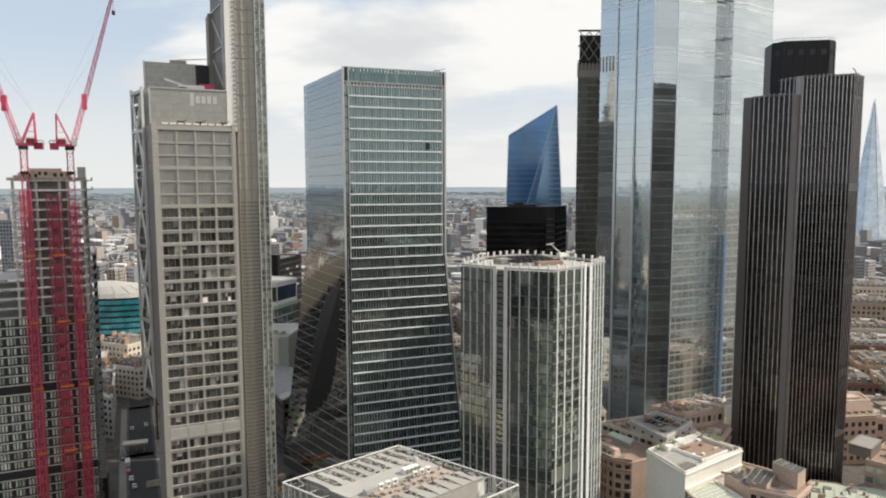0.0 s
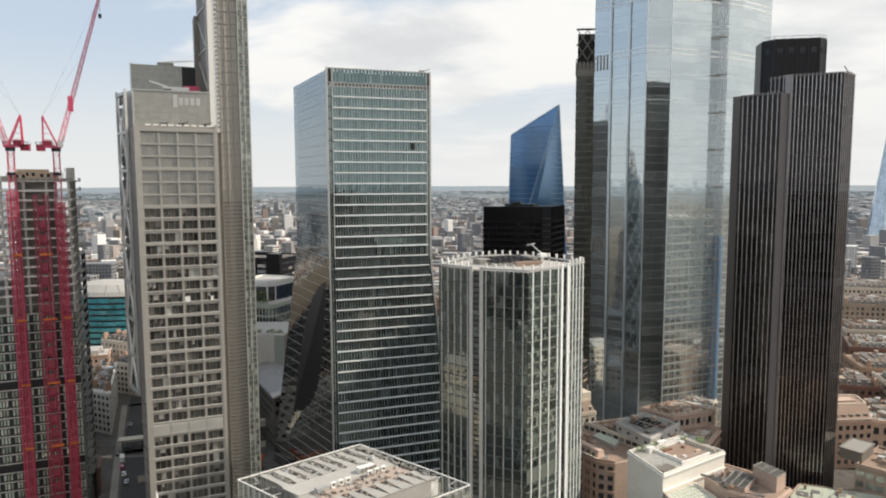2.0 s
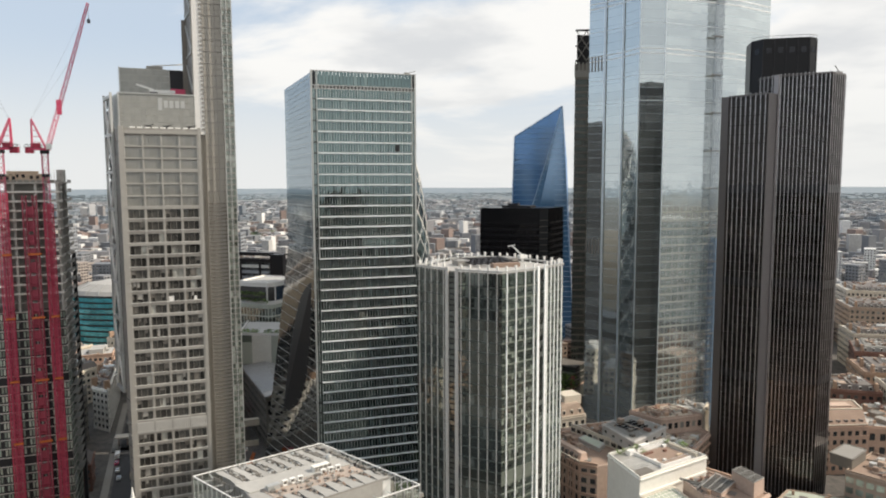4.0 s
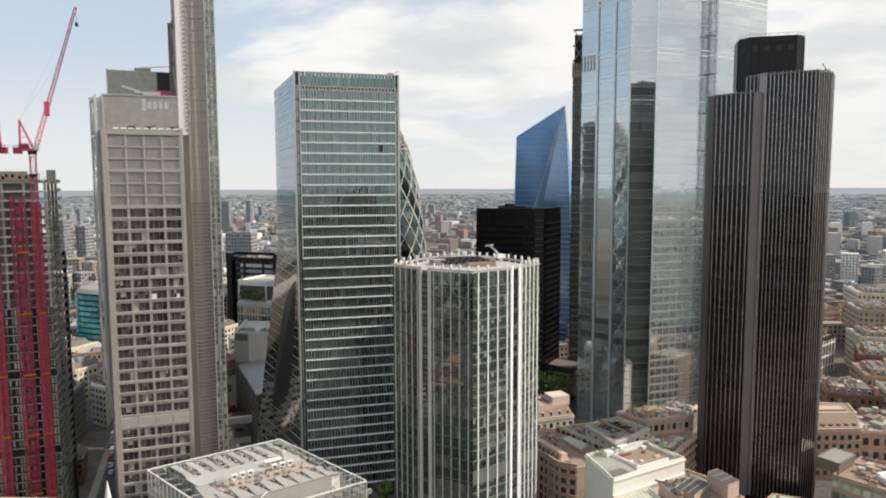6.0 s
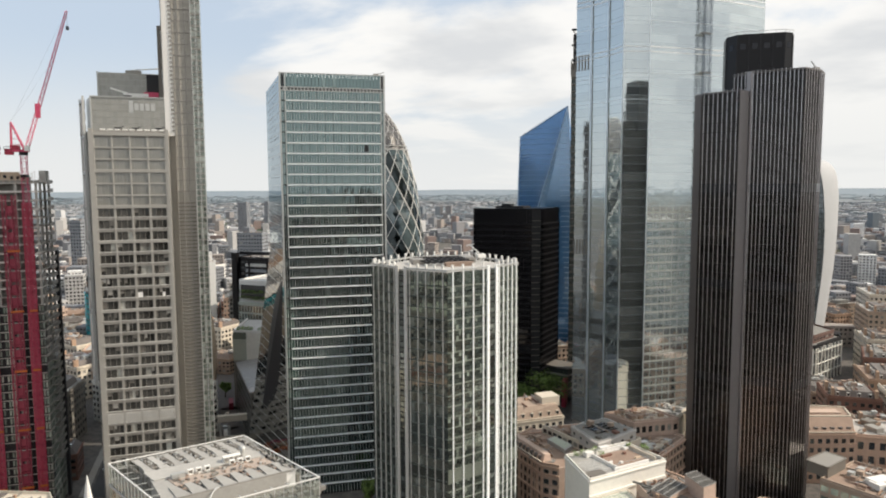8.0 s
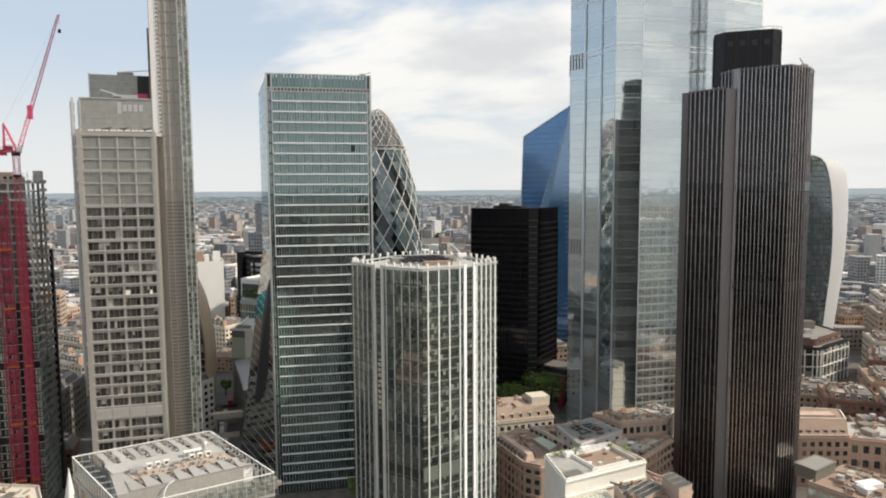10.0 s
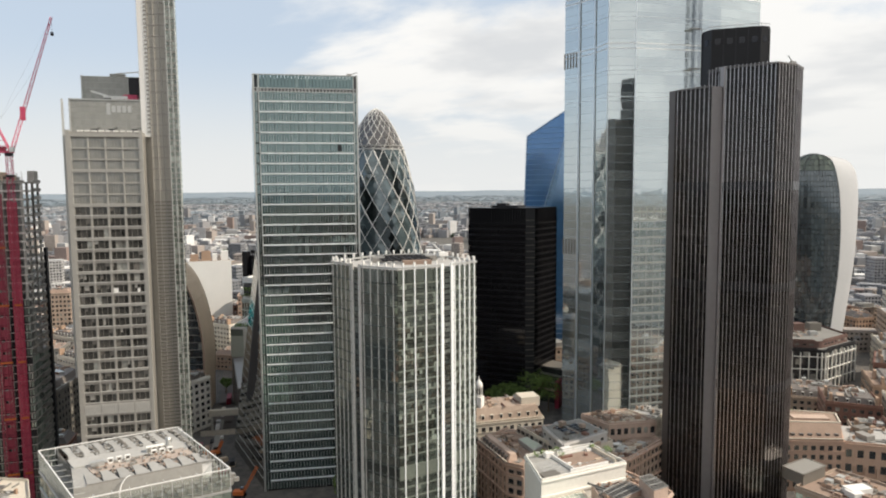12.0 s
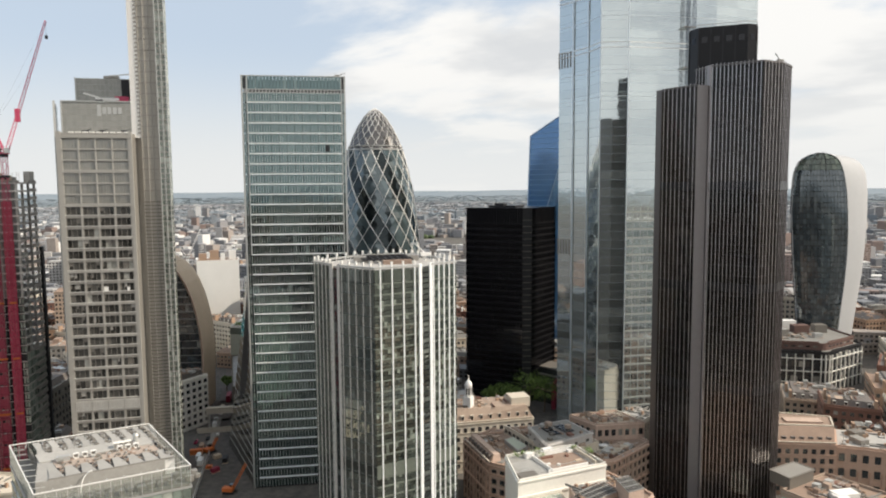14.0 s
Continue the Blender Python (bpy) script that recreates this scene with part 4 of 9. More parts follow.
def silver_tower():
    t = thing("silver_tower", (135, 385), "very tall silver glass tower with facetted fronts", "tower")
    top = 278.0
    mb = MB()
    c = Vector((135, 388))
    mb.prism([(c.x + (p[0] - c.x) * 0.994, c.y + (p[1] - c.y) * 0.994) for p in B_PLAN], 0, top - 1)
    part("body", mb, M_SHAFT, t)
    floors = 66
    for i in range(8):
        a, b = B_PLAN[i], B_PLAN[i + 1]
        d, n, length, yaw = run(a, b)
        nx = max(3, int(length / 1.7))
        mb = MB()
        panes(mb, a, b, 2, top, 1 if length < 16 else 2, floors, 0.001, 0.012, 0.03, 0.006)
        part("curtain_glass", mb, G_SKY, t, "silver curtain-wall panes", "stuff")
        if length < 40:
            bars_along("floor_line", t, a, b, [2 + (top - 2) * k / floors for k in range(floors + 1)], (0.04, 0.11), M_SKYSPAN, 0.03)
            bars_along("bright_band", t, a, b, [194.2, 196.6, 221.0, 223.6, 246.0], (0.06, 0.26), M_LEDGE, 0.06, "bright white storey line")
            bars_along("storey_line", t, a, b, [2 + (top - 2) * (k + 0.5) / floors for k in range(40, floors, 3)], (0.05, 0.17), M_SILVERFIN, 0.05, "fine bright storey line")
        if i in (1, 2, 3, 4):
            mb = MB()
            wide = 0.62 if i in (1, 2) else 0.2
            mb.box((a[0] + n.x * 0.08, a[1] + n.y * 0.08, top / 2), (wide, 0.2, top / 2), math.degrees(yaw))
            part("fin", mb, M_SILVERFIN, t, "pale vertical fin")
            if wide > 0.5:
                # darker strip set along one edge of the fin
                mb = MB()
                mb.box((a[0] + d.x * 1.0 + n.x * 0.04, a[1] + d.y * 1.0 + n.y * 0.04, top / 2), (0.3, 0.06, top / 2 - 1), math.degrees(yaw))
                part("fin_strip", mb, M_SPANLIGHT, t, "dark strip beside the fin")
    # pale storey panels and posts show through the lower right-hand fronts
    for i in (4, 5, 6):
        a, b = B_PLAN[i], B_PLAN[i + 1]
        d, n, length, yaw = run(a, b)
        bars_along("storey_panel", t, a, b, [2 + (top - 2) * k / floors + 1.0 for k in range(1, 28)], (0.05, 0.42), M_PALESPAN, 0.05, "pale storey panel")
        bars_up("panel_post", t, a, b, 2, 118, max(3, int(length / 3.4)), (0.16, 0.05), M_PALESPAN, 0.06)
    # vent panels on the narrow side
    a, b = B_PLAN[0], B_PLAN[1]
    for z in (193.0, 97.0):
        bars_up("vent_slat", t, a, b, z - 4, z + 4, 6, (0.42, 0.06), M_LOUVRE, 0.06)


silver_tower()


M_HOISTSTEEL = material("dull_hoist_steel", (0.22, 0.26, 0.31), 0.5, 0.4, 0.12)


def hoist_mast():
    at = (146.8, 358.4)
    t = thing("builders_hoist", at, "grey lattice hoist mast with blue sheeting on tower front", "hoist")
    for k, du in enumerate((-1.5, 1.5)):
        mb = MB()
        p = P2(at, du, 0)
        lattice(mb, (*p, 0), (*p, 272), 1.3, 110, 0.12)
        part("mast", mb, M_HOISTSTEEL, t)
    for z in range(14, 272, 19):
        mb = MB()
        mb.box((*P2(at, -0.4, 0.6), z), (2.9, 1.0, 0.25), 24)
        part("tie", mb, M_STEEL, t, "steel tie platform")
    mb = MB()
    mb.box((*P2(at, 3.4, 1.2), 52), (0.9, 0.7, 50), 24)
    part("sheeting", mb, M_BLUEWRAP, t, "blue sheeting strip")


hoist_mast()

# ---- black slab tower ----
K_PLAN = [(26.4, 413.3), (61.5, 406.0), (66.8, 407.2), (78.6, 434.5), (43.0, 446.0)]


M_CORNERGREY = material("dark_grey_cladding", (0.024, 0.025, 0.027), 0.4, 0.2, 0.2, 0.5, 0.05)


def black_tower():
    t = thing("black_tower", (52, 424), "plain black glass and steel office tower", "tower")
    top = 116.2
    c = Vector((52.6, 423.8))
    mb = MB()
    mb.prism([(c.x + (p[0] - c.x) * 0.99, c.y + (p[1] - c.y) * 0.99) for p in K_PLAN], 0, top)
    part("body", mb, M_BLACKCLAD, t)
    for i, bays in ((0, 22), (2, 18)):
        a, b = K_PLAN[i], K_PLAN[i + 1]
        mb = MB()
        panes(mb, a, b, 4, top - 9, bays, 28, 0.05, 0.18, 0.02, 0.012)
        part("window", mb, G_BLACK, t, "black tinted windows", "stuff")
        bars_up("mullion", t, a, b, 2, top, bays + 1, (0.1, 0.12), M_BLACKCLAD, 0.08)
        bars_along("floor_line", t, a, b, [4 + (top - 13) * k / 28 for k in range(29)], (0.1, 0.2), M_DARKMET, 0.06)
    # narrow chamfered corner, a shade lighter, with a bright ledge every second storey
    a, b = K_PLAN[1], K_PLAN[2]
    d, n, length, yaw = run(a, b)
    mb = MB()
    mb.box(((a[0] + b[0]) / 2, (a[1] + b[1]) / 2, top / 2), (length / 2, 0.25, top / 2 + 0.1), math.degrees(yaw))
    part("corner_panel", mb, M_CORNERGREY, t, "dark grey corner strip")
    bars_along("corner_tick", t, a, b, [6 + 3.68 * k for k in range(29)], (0.1, 0.14), M_LOUVRE, 0.3)
    mb = MB()
    mb.box((50, 421, top + 0.6), (9, 6, 0.6), -20)
    mb.box((47, 418, top + 1.4), (3, 2.4, 1.2), -20)
    mb.beam((44, 417, top + 1), (44, 417, top + 3.5), 0.15)
    part("roof_plant", mb, M_DARKMET, t)


black_tower()


def wedge_tower():
    """The sliver of a tall tower with an open braced head."""
    t = thing("wedge_tower", (105, 462), "tall dark tower with open steel-braced top", "tower")
    mb = MB()
    mb.prism([(85.3, 438.5), (126, 438.5), (128, 480), (95.5, 480)], 0, 205)
    part("body", mb, M_LOUVRE, t)
    a, b = (85.3, 438.5), (126, 438.5)
    mb = MB()
    panes(mb, a, b, 4, 196, 26, 46, 0.06, 0.14, 0.05)
    panes(mb, (95.5, 480), (85.3, 438.5), 4, 196, 20, 46, 0.06, 0.14, 0.05)
    part("window", mb, G_FINS, t, "dark green glass windows", "stuff")
    bars_along("floor_line", t, a, b, steps(4, 196, 46), (0.15, 0.25), M_LOUVRE, 0.1)
    bars_along("slot_band", t, a, b, [199], (0.2, 2.0), M_STEEL, 0.1)
    bars_up("slot", t, a, b, 197, 206, 18, (0.4, 0.3), M_STEEL, 0.2)
    mb = MB()
    mb.prism([(86.4, 440), (124, 440), (124, 477), (96, 477)], 205, 223)
    part("head_core", mb, M_DARKMET, t)
    for x in range(86, 124, 6):
        for z in (207, 216):
            mb = MB()
            mb.beam((x, 438.2, z), (x + 6, 438.2, z + 9), 0.35)
            mb.beam((x + 6, 438.2, z), (x, 438.2, z + 9), 0.35)
            part("head_brace", mb, M_STEEL, t)
    bars_along("head_beam", t, a, b, [207, 216, 225.5], (0.5, 0.5), M_DARKMET, 0.0)


wedge_tower()


def blade_tower():
    t = thing("blade_tower", (75, 545), "sharp-edged deep blue glass tower with slanted top", "tower")
    L, A, R = Vector((52.3, 546, 168)), Vector((88.4, 536, 190.3)), Vector((97.0, 577, 150))
    l0, r0, K = Vector((47.0, 540, 0)), Vector((100.0, 536, 0)), Vector((48.6, 541.8, 52))
    back_l, back_r = Vector((60, 590, 150)), Vector((96, 590, 150))
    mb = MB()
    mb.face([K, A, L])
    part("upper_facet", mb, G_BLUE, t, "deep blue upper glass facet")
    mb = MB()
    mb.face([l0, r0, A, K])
    part("lower_facet", mb, G_BLUEBRIGHT, t, "lower blue glass facet, brighter reflection put into its colour")
    mb = MB()
    mb.face([r0, R, A])
    mb.face([L, A, R, back_r, back_l])
    mb.face([(60, 590, 0), l0, K, L, back_l])
    mb.face([r0, (98, 590, 0), back_r, R])
    part("back", mb, G_BLUE, t)
    off = Vector((0, -0.25, 0))
    for k in range(44):
        z = 4.0 * k + 2
        # where this storey meets the left edge, the crease and the right edge
        left = l0.lerp(K, z / 52) if z < 52 else (K.lerp(L, (z - 52) / 116) if z < 168 else L.lerp(A, (z - 168) / 22.3))
        right = r0.lerp(A, z / 190.3)
        stops = [left, right] if z < 52 else [left, K.lerp(A, (z - 52) / 138.3), right]
        for i, (p, q) in enumerate(zip(stops, stops[1:])):
            mb = MB()
            mb.beam(p + off, q + off, 0.24)
            part("floor_line", mb, M_BLUEWRAP if len(stops) == 3 and i == 0 else M_BLUEPALE, t)
    for p, q in ((K, A), (L, A), (l0, K), (K, L), (r0, A)):
        mb = MB()
        mb.beam(p + off, q + off, 0.42)
        part("edge_line", mb, M_BLUEPALE, t, "pale folded edge")


M_BLUEPALE = material("pale_blue_metal", (0.38, 0.50, 0.65), 0.4, 0.2, 0.1)
blade_tower()


def egg_tower():
    c = (-33.0, 420.0)
    t = thing("egg_tower", c, "rounded tapering glass tower with white diamond lattice", "tower")
    prof = [(0, 24.5), (15, 25.7), (35, 27.1), (55, 28.0), (75, 28.1), (92, 27.3), (104, 26.2), (117, 24.6), (129, 22.8), (141, 20.2), (152, 17.3), (160, 14.2), (167, 10.6), (173, 6.6), (176.4, 3.4), (178, 0.8)]

    def radius(z):
        for (z0, r0), (z1, r1) in zip(prof, prof[1:]):
            if z <= z1:
                f = (z - z0) / (z1 - z0)
                return r0 + (r1 - r0) * f
        return prof[-1][1]
    N, rows = 36, 40
    zs = [152.0 * (k / rows) for k in range(rows + 1)]
    at = lambda k, i, grow=0.0: Vector((c[0] + (radius(zs[k]) + grow) * math.cos(2 * math.pi * (i + k * 0.5) / N), c[1] + (radius(zs[k]) + grow) * math.sin(2 * math.pi * (i + k * 0.5) / N), zs[k]))
    light, dark = MB(), MB()
    for k in range(rows):
        for i in range(N):
            m = dark if (i + k) % 6 in (0, 1) else light
            m.face([at(k, i), at(k, i + 1), at(k + 1, i), at(k + 1, i - 1)])
    part("light_glass", light, G_EGG, t, "pale glass diamonds", "stuff")
    part("dark_glass", dark, G_EGGDARK, t, "dark spiralling glass bands", "stuff")
    # diagonal ribs winding both ways
    for i in range(0, N, 2):
        for way in (0, 1):
            bold = way == 1 and i % 6 == 0
            mb = MB()
            for k in range(0, rows, 2):
                # a rib follows one diagonal of the triangle net
                p = at(k, i - (k if way else 0), 0.25)
                q = at(k + 2, i - (k + 2 if way else 0), 0.25)
                mb.beam(p, q, 0.42 if bold else 0.23)
            part("rib", mb, M_WHITE, t, "broad white rib along a dark band" if bold else "pale diagonal rib")
    mb = MB()
    for i in range(48):
        a0, a1 = 2 * math.pi * i / 48, 2 * math.pi * (i + 1) / 48
        for z, r, q in ((152.0, 17.6, 0.55), (154.2, 16.9, 0.3)):
            mb.beam((c[0] + r * math.cos(a0), c[1] + r * math.sin(a0), z), (c[0] + r * math.cos(a1), c[1] + r * math.sin(a1), z), q)
    part("collar", mb, M_LIGHT, t, "pale steel collar ring")
    mb = MB()
    zz = [152, 156, 160, 163.5, 167, 170, 173, 175, 176.6, 178]
    D = 36
    for k in range(len(zz) - 1):
        for i in range(D):
            a0, a1 = 2 * math.pi * i / D, 2 * math.pi * (i + 1) / D
            r0, r1 = radius(zz[k]), radius(zz[k + 1])
            mb.face([(c[0] + r0 * math.cos(a0), c[1] + r0 * math.sin(a0), zz[k]), (c[0] + r0 * math.cos(a1), c[1] + r0 * math.sin(a1), zz[k]),
                     (c[0] + r1 * math.cos(a1), c[1] + r1 * math.sin(a1), zz[k + 1]), (c[0] + r1 * math.cos(a0), c[1] + r1 * math.sin(a0), zz[k + 1])])
    part("dome", mb, G_DOME, t, "smoky grey glass dome", "stuff")
    for i in range(18):
        for way in (1, -1):
            mb = MB()
            for k in range(len(zz) - 1):
                a0 = 2 * math.pi * i / 18 + way * k * 0.16
                a1 = 2 * math.pi * i / 18 + way * (k + 1) * 0.16
                r0, r1 = radius(zz[k]) + 0.12, radius(zz[k + 1]) + 0.12
                mb.beam((c[0] + r0 * math.cos(a0), c[1] + r0 * math.sin(a0), zz[k]), (c[0] + r1 * math.cos(a1), c[1] + r1 * math.sin(a1), zz[k + 1]), 0.14)
            part("dome_rib", mb, M_WHITE, t)


egg_tower()


def flared_tower():
    t = thing("flared_tower", (266, 545), "dark glass tower flaring upwards with smooth white sides", "tower")
    # height, then x of the left edge, of the right edge and of the far right edge
    sec = [(0, 245.0, 268.0, 288.5), (44, 242.3, 271.5, 293.2), (62, 240.6, 273.1, 295.2), (80, 239.2, 273.9, 296.4), (96, 238.2, 273.8, 296.9), (110, 237.3, 273.1, 297.0),
           (124, 237.4, 271.9, 296.6), (132, 237.7, 270.5, 295.6), (137, 238.3, 269.4, 294.6), (141, 239.5, 268.2, 293.0), (144.7, 241.2, 266.7, 290.4), (147.4, 244.2, 264.4, 286.6), (149.4, 248.0, 260.6, 280.0), (150.4, 251.6, 256.6, 274.0)]
    y0, y1 = 526.0, 563.0
    bow = lambda x: 3.0 * (abs(x - 0.5) * 2) ** 2

    def front(s, x, out=0.0):
        return Vector((s[1] + (s[2] - s[1]) * x, y0 + bow(x) - out, s[0]))

    def between(z):
        for p, q in zip(sec, sec[1:]):
            if z <= q[0]:
                f = (z - p[0]) / (q[0] - p[0])
                return tuple(u + (v - u) * f for u, v in zip(p, q))
        return sec[-1]
    body, crown, core = MB(), MB(), MB()
    nz = 40
    for j in range(nz):
        lo, hi = between(150.2 * j / nz), between(150.2 * (j + 0.9) / nz)
        mb = crown if 135.5 < lo[0] < 148 else body
        n = 8 if mb is crown else 16
        for i in range(n):
            x0, x1 = i / n + 0.004, (i + 1) / n - 0.004
            mb.face([front(lo, x0), front(lo, x1), front(hi, x1), front(hi, x0)])
    for p, q in zip(sec, sec[1:]):
        core.face([front(p, 0, -3.2), front(p, 1, -3.2), front(q, 1, -3.2), front(q, 0, -3.2)])
    part("front_glass", body, G_FLARE, t, "dark blue-grey front panes", "stuff")
    part("garden_glazing", crown, G_GARDEN, t, "green-tinted glazing of the sky garden", "stuff")
    part("front_core", core, M_SPANDREL, t)
    mb = MB()
    for z in (126.5, 129.5, 132.5):
        lo, hi = between(z), between(z + 2.7)
        mb.face([front(lo, 0.01, 0.12), front(lo, 0.99, 0.12), front(hi, 0.99, 0.12), front(hi, 0.01, 0.12)])
    part("dark_course", mb, M_SPANDREL, t, "dark band under the sky garden")
    # sides, back and the rounded roof in one smooth shell
    shell = MB()
    n = 9
    ring = []
    for s in sec:
        a, b = front(s, 1.0), Vector((s[3], y1, s[0]))
        pts = []
        for k in range(n + 1):
            f = k / n
            p = a.lerp(b, f)
            p.x += 2.2 * math.sin(math.pi * f) * min(1.0, (152 - s[0]) / 20)
            pts.append(p)
        pts.append(Vector((s[1] + 12, y1 + 4, s[0])))
        pts.append(front(s, 0.0))
        ring.append(pts)
    m = len(ring[0])
    for pts in ring:
        shell.v.extend(tuple(p) for p in pts)
    for r in range(len(ring) - 1):
        for k in range(m - 1):
            shell.f.append((r * m + k, r * m + k + 1, (r + 1) * m + k + 1, (r + 1) * m + k))
            shell.m.append(0)
    shell.face(ring[-1])
    part("side", shell, M_RIBGREY, t, "smooth white louvred side", smooth=True)
    for x in (0.0, 1.0):
        mb = MB()
        for p, q in zip(sec, sec[1:]):
            mb.beam(front(p, x, 0.2), front(q, x, 0.2), 0.28)
        part("edge_rim", mb, M_RIBGREY, t, "white rim round the front")
    mb = MB()
    mb.beam(front(sec[-1], 0.0, 0.2), front(sec[-1], 1.0, 0.2), 0.45)
    part("roof_rim", mb, M_RIBGREY, t)
    for x in (0.3, 0.62):
        mb = MB()
        for p, q in zip(sec[8:-1], sec[9:]):
            mb.beam(front(p, x, 0.1), front(q, x, 0.1), 0.3)
        part("crown_mullion", mb, M_DARKMET, t)


G_GARDEN = glazing("green_garden_glass", (0.045, 0.06, 0.048), (0.09, 0.11, 0.085), (0.7, 0.76, 0.72), 0.10, 0.06, 0.2)
flared_tower()


def spire_tower():
    c = (822.0, 1318.0)
    t = thing("spire_tower", c, "distant pale glass spire tapering to a point", "tower")
    mb = MB()
    r0, h = 40.0, 290.0
    k = 8
    for i in range(k):
        a0, a1 = 2 * math.pi * (i + 0.01) / k, 2 * math.pi * (i + 0.99) / k
        lean = 1 + 0.05 * (i % 3)
        mb.face([(c[0] + r0 * math.cos(a0), c[1] + r0 * math.sin(a0), 0), (c[0] + r0 * math.cos(a1), c[1] + r0 * math.sin(a1), 0),
                 (c[0] + 1.6 * math.cos(a1), c[1] + 1.6 * math.sin(a1), h - 6 * (i % 3)), (c[0] + 1.6 * math.cos(a0), c[1] + 1.6 * math.sin(a0), h - 6 * (i % 3))])
    part("glass_skin", mb, G_PEAK, t, "pale leaning glass faces", "stuff")
    mb = MB()
    mb.beam((*c, 0), (*c, h - 20), 30, 0, 1.0, 8)
    part("core", mb, M_SHAFT, t)


spire_tower()

# ---- tower under construction with hoists ----
C0 = (-125.5, 239.0)


M_SLABEDGE = material("pale_cast_concrete", (0.72, 0.69, 0.65), 0.85, 0.0, 0.16, 0.8, 0.1)


def site_tower():
    t = thing("unfinished_tower", P2(C0, -15, 12), "concrete tower under construction with open upper floors", "tower")
    W, D, top, fl = 34.0, 20.0, 131.5, 3.35
    zs = [top - fl * k for k in range(40)]
    zs = [z for z in zs if z > 1]
    open_to = 88.0
    # slabs
    me = MB()
    me.prism([P2((0, 0), -W, 0), P2((0, 0), 0, 0), P2((0, 0), 0, D), P2((0, 0), -W, D)], -0.2, 0.2, bottom=True)
    slab = me.mesh("floor_slab", M_CONCRETE)
    me = MB()
    me.prism([P2((0, 0), -22, 0), P2((0, 0), 0, 0), P2((0, 0), 0, D), P2((0, 0), -22, D)], -0.2, 0.2, bottom=True)
    short = me.mesh("floor_slab", M_CONCRETE)
    pieces("floor_slab", slab, t, [(C0[0], C0[1], z, 0) for z in zs if z < 100], "bare concrete floor slab")
    pieces("floor_slab", short, t, [(C0[0], C0[1], z, 0) for z in zs if z >= 100], "bare concrete floor slab")
    mb = MB()
    mb.prism([P2(C0, -18, 6), P2(C0, -6, 6), P2(C0, -6, D - 4), P2(C0, -18, D - 4)], 0, top + 2.6)
    # core darker than the slabs: shade between floors put into its colour
    part("core", mb, M_STEEL, t, "concrete lift core, interior shade put into its grey")
    a, b = P2(C0, -22, 0), P2(C0, 0, 0)
    bars_along("slab_edge", t, a, b, [z for z in zs if z > open_to], (0.14, 0.33), M_SLABEDGE, 0.06, "pale slab edge")
    c = P2(C0, 0, D)
    bars_along("slab_edge", t, b, c, [z for z in zs if z > 62], (0.14, 0.33), M_SLABEDGE, 0.06, "pale slab edge")
    col = box_mesh("column", M_CONCRETE, (0.4, 0.4, (top - 0.0) / 2))
    spots = [P2(C0, -u, v) for u in (0.6, 7.5, 14.5, 21.4) for v in (0.6,)] + [P2(C0, -0.6, v) for v in (6.5, 13, 19.4)]
    pieces("column", col, t, [(x, y, top / 2, radians(24.3)) for x, y in spots])
    # glazed lower storeys
    a, b = P2(C0, -W, 0.15), P2(C0, 0, 0.15)
    mb = MB()
    n = int((open_to - 1) / fl)
    panes(mb, a, b, 1, 1 + n * fl, 34, n, 0.18, 0.18, 0.05, 0.02, skip=lambda i, j: (i % 4 == 3) or j % 9 == 8)
    part("window", mb, G_MINT, t, "pale green new windows", "stuff")
    mb = MB()
    panes(mb, a, b, 1, 1 + n * fl, 1, n, 0.0, 0.0, 0.0, 0.0)
    part("wall_panel", mb, M_DARKMET, t, "dark cladding panels", "stuff")
    sa, sb = P2(C0, 0.0, 0.2), P2(C0, 0.0, D)
    mb = MB()
    m = int((62 - 1) / fl)
    panes(mb, sa, sb, 1, 1 + m * fl, 8, m, 0.05, 0.12, 0.1, 0.02)
    part("side_window", mb, G_MINT, t, "pale green side windows", "stuff")
    mb = MB()
    panes(mb, sa, sb, 1, 1 + m * fl, 1, m, 0.0, 0.0, 0.0, 0.0)
    part("side_panel", mb, M_CONCRETE, t, "", "stuff")
    # balconies on the side
    bal = MB()
    bal.box((0, 0, 0), (1.1, 4.2, 0.14))
    bal.box((1.0, 0, 0.6), (0.06, 4.2, 0.55))
    me = bal.mesh("balcony", M_STEEL)
    for z in zs:
        if z > 20:
            pieces("balcony", me, t, [(*P2(C0, 1.0, 10.5), z, radians(24.3))], "concrete balcony")
    # dark scaffold on the far corner
    mb = MB()
    mb.box((*P2(C0, 1.2, D - 1.0), 52), (0.6, 1.0, 52), 24.3)
    part("corner_screen", mb, M_DARKMET, t, "dark corner screen")
    # formwork on the top deck
    for u, v, a2, b2, h, m in ((-12, 5, 5.0, 0.6, 2.0, M_FORM), (-7, 4, 3.0, 2, 1.5, M_FORM), (-17, 7, 3.0, 3, 1.3, M_FORM), (-1.5, 17, 1.2, 2.5, 2.4, M_CONCRETE), (-20, 4, 1.2, 3, 0.8, M_STEEL)):
        mb = MB()
        mb.box((*P2(C0, u, v), top + 0.16 + h), (a2, b2, h), 24.3)
        fw = part("formwork", mb, m, t, "timber formwork panel" if m is M_FORM else "")
        if m is M_FORM and a2 > 2.5:
            for k in range(int(a2)):
                mb = MB()
                mb.box((*P2(C0, u - a2 + 1.2 + 2.0 * k, v - b2 - 0.02), top + 0.4 + h), (0.5, 0.06, 0.6), 24.3)
                part("formwork_opening", mb, M_DARKMET, fw)
    mb = MB()
    for i in range(26):
        u, v = rnd.uniform(-22, 0), rnd.uniform(0.3, D)
        mb.beam((*P2(C0, u, v), top), (*P2(C0, u, v), top + rnd.uniform(1.5, 5)), 0.06)
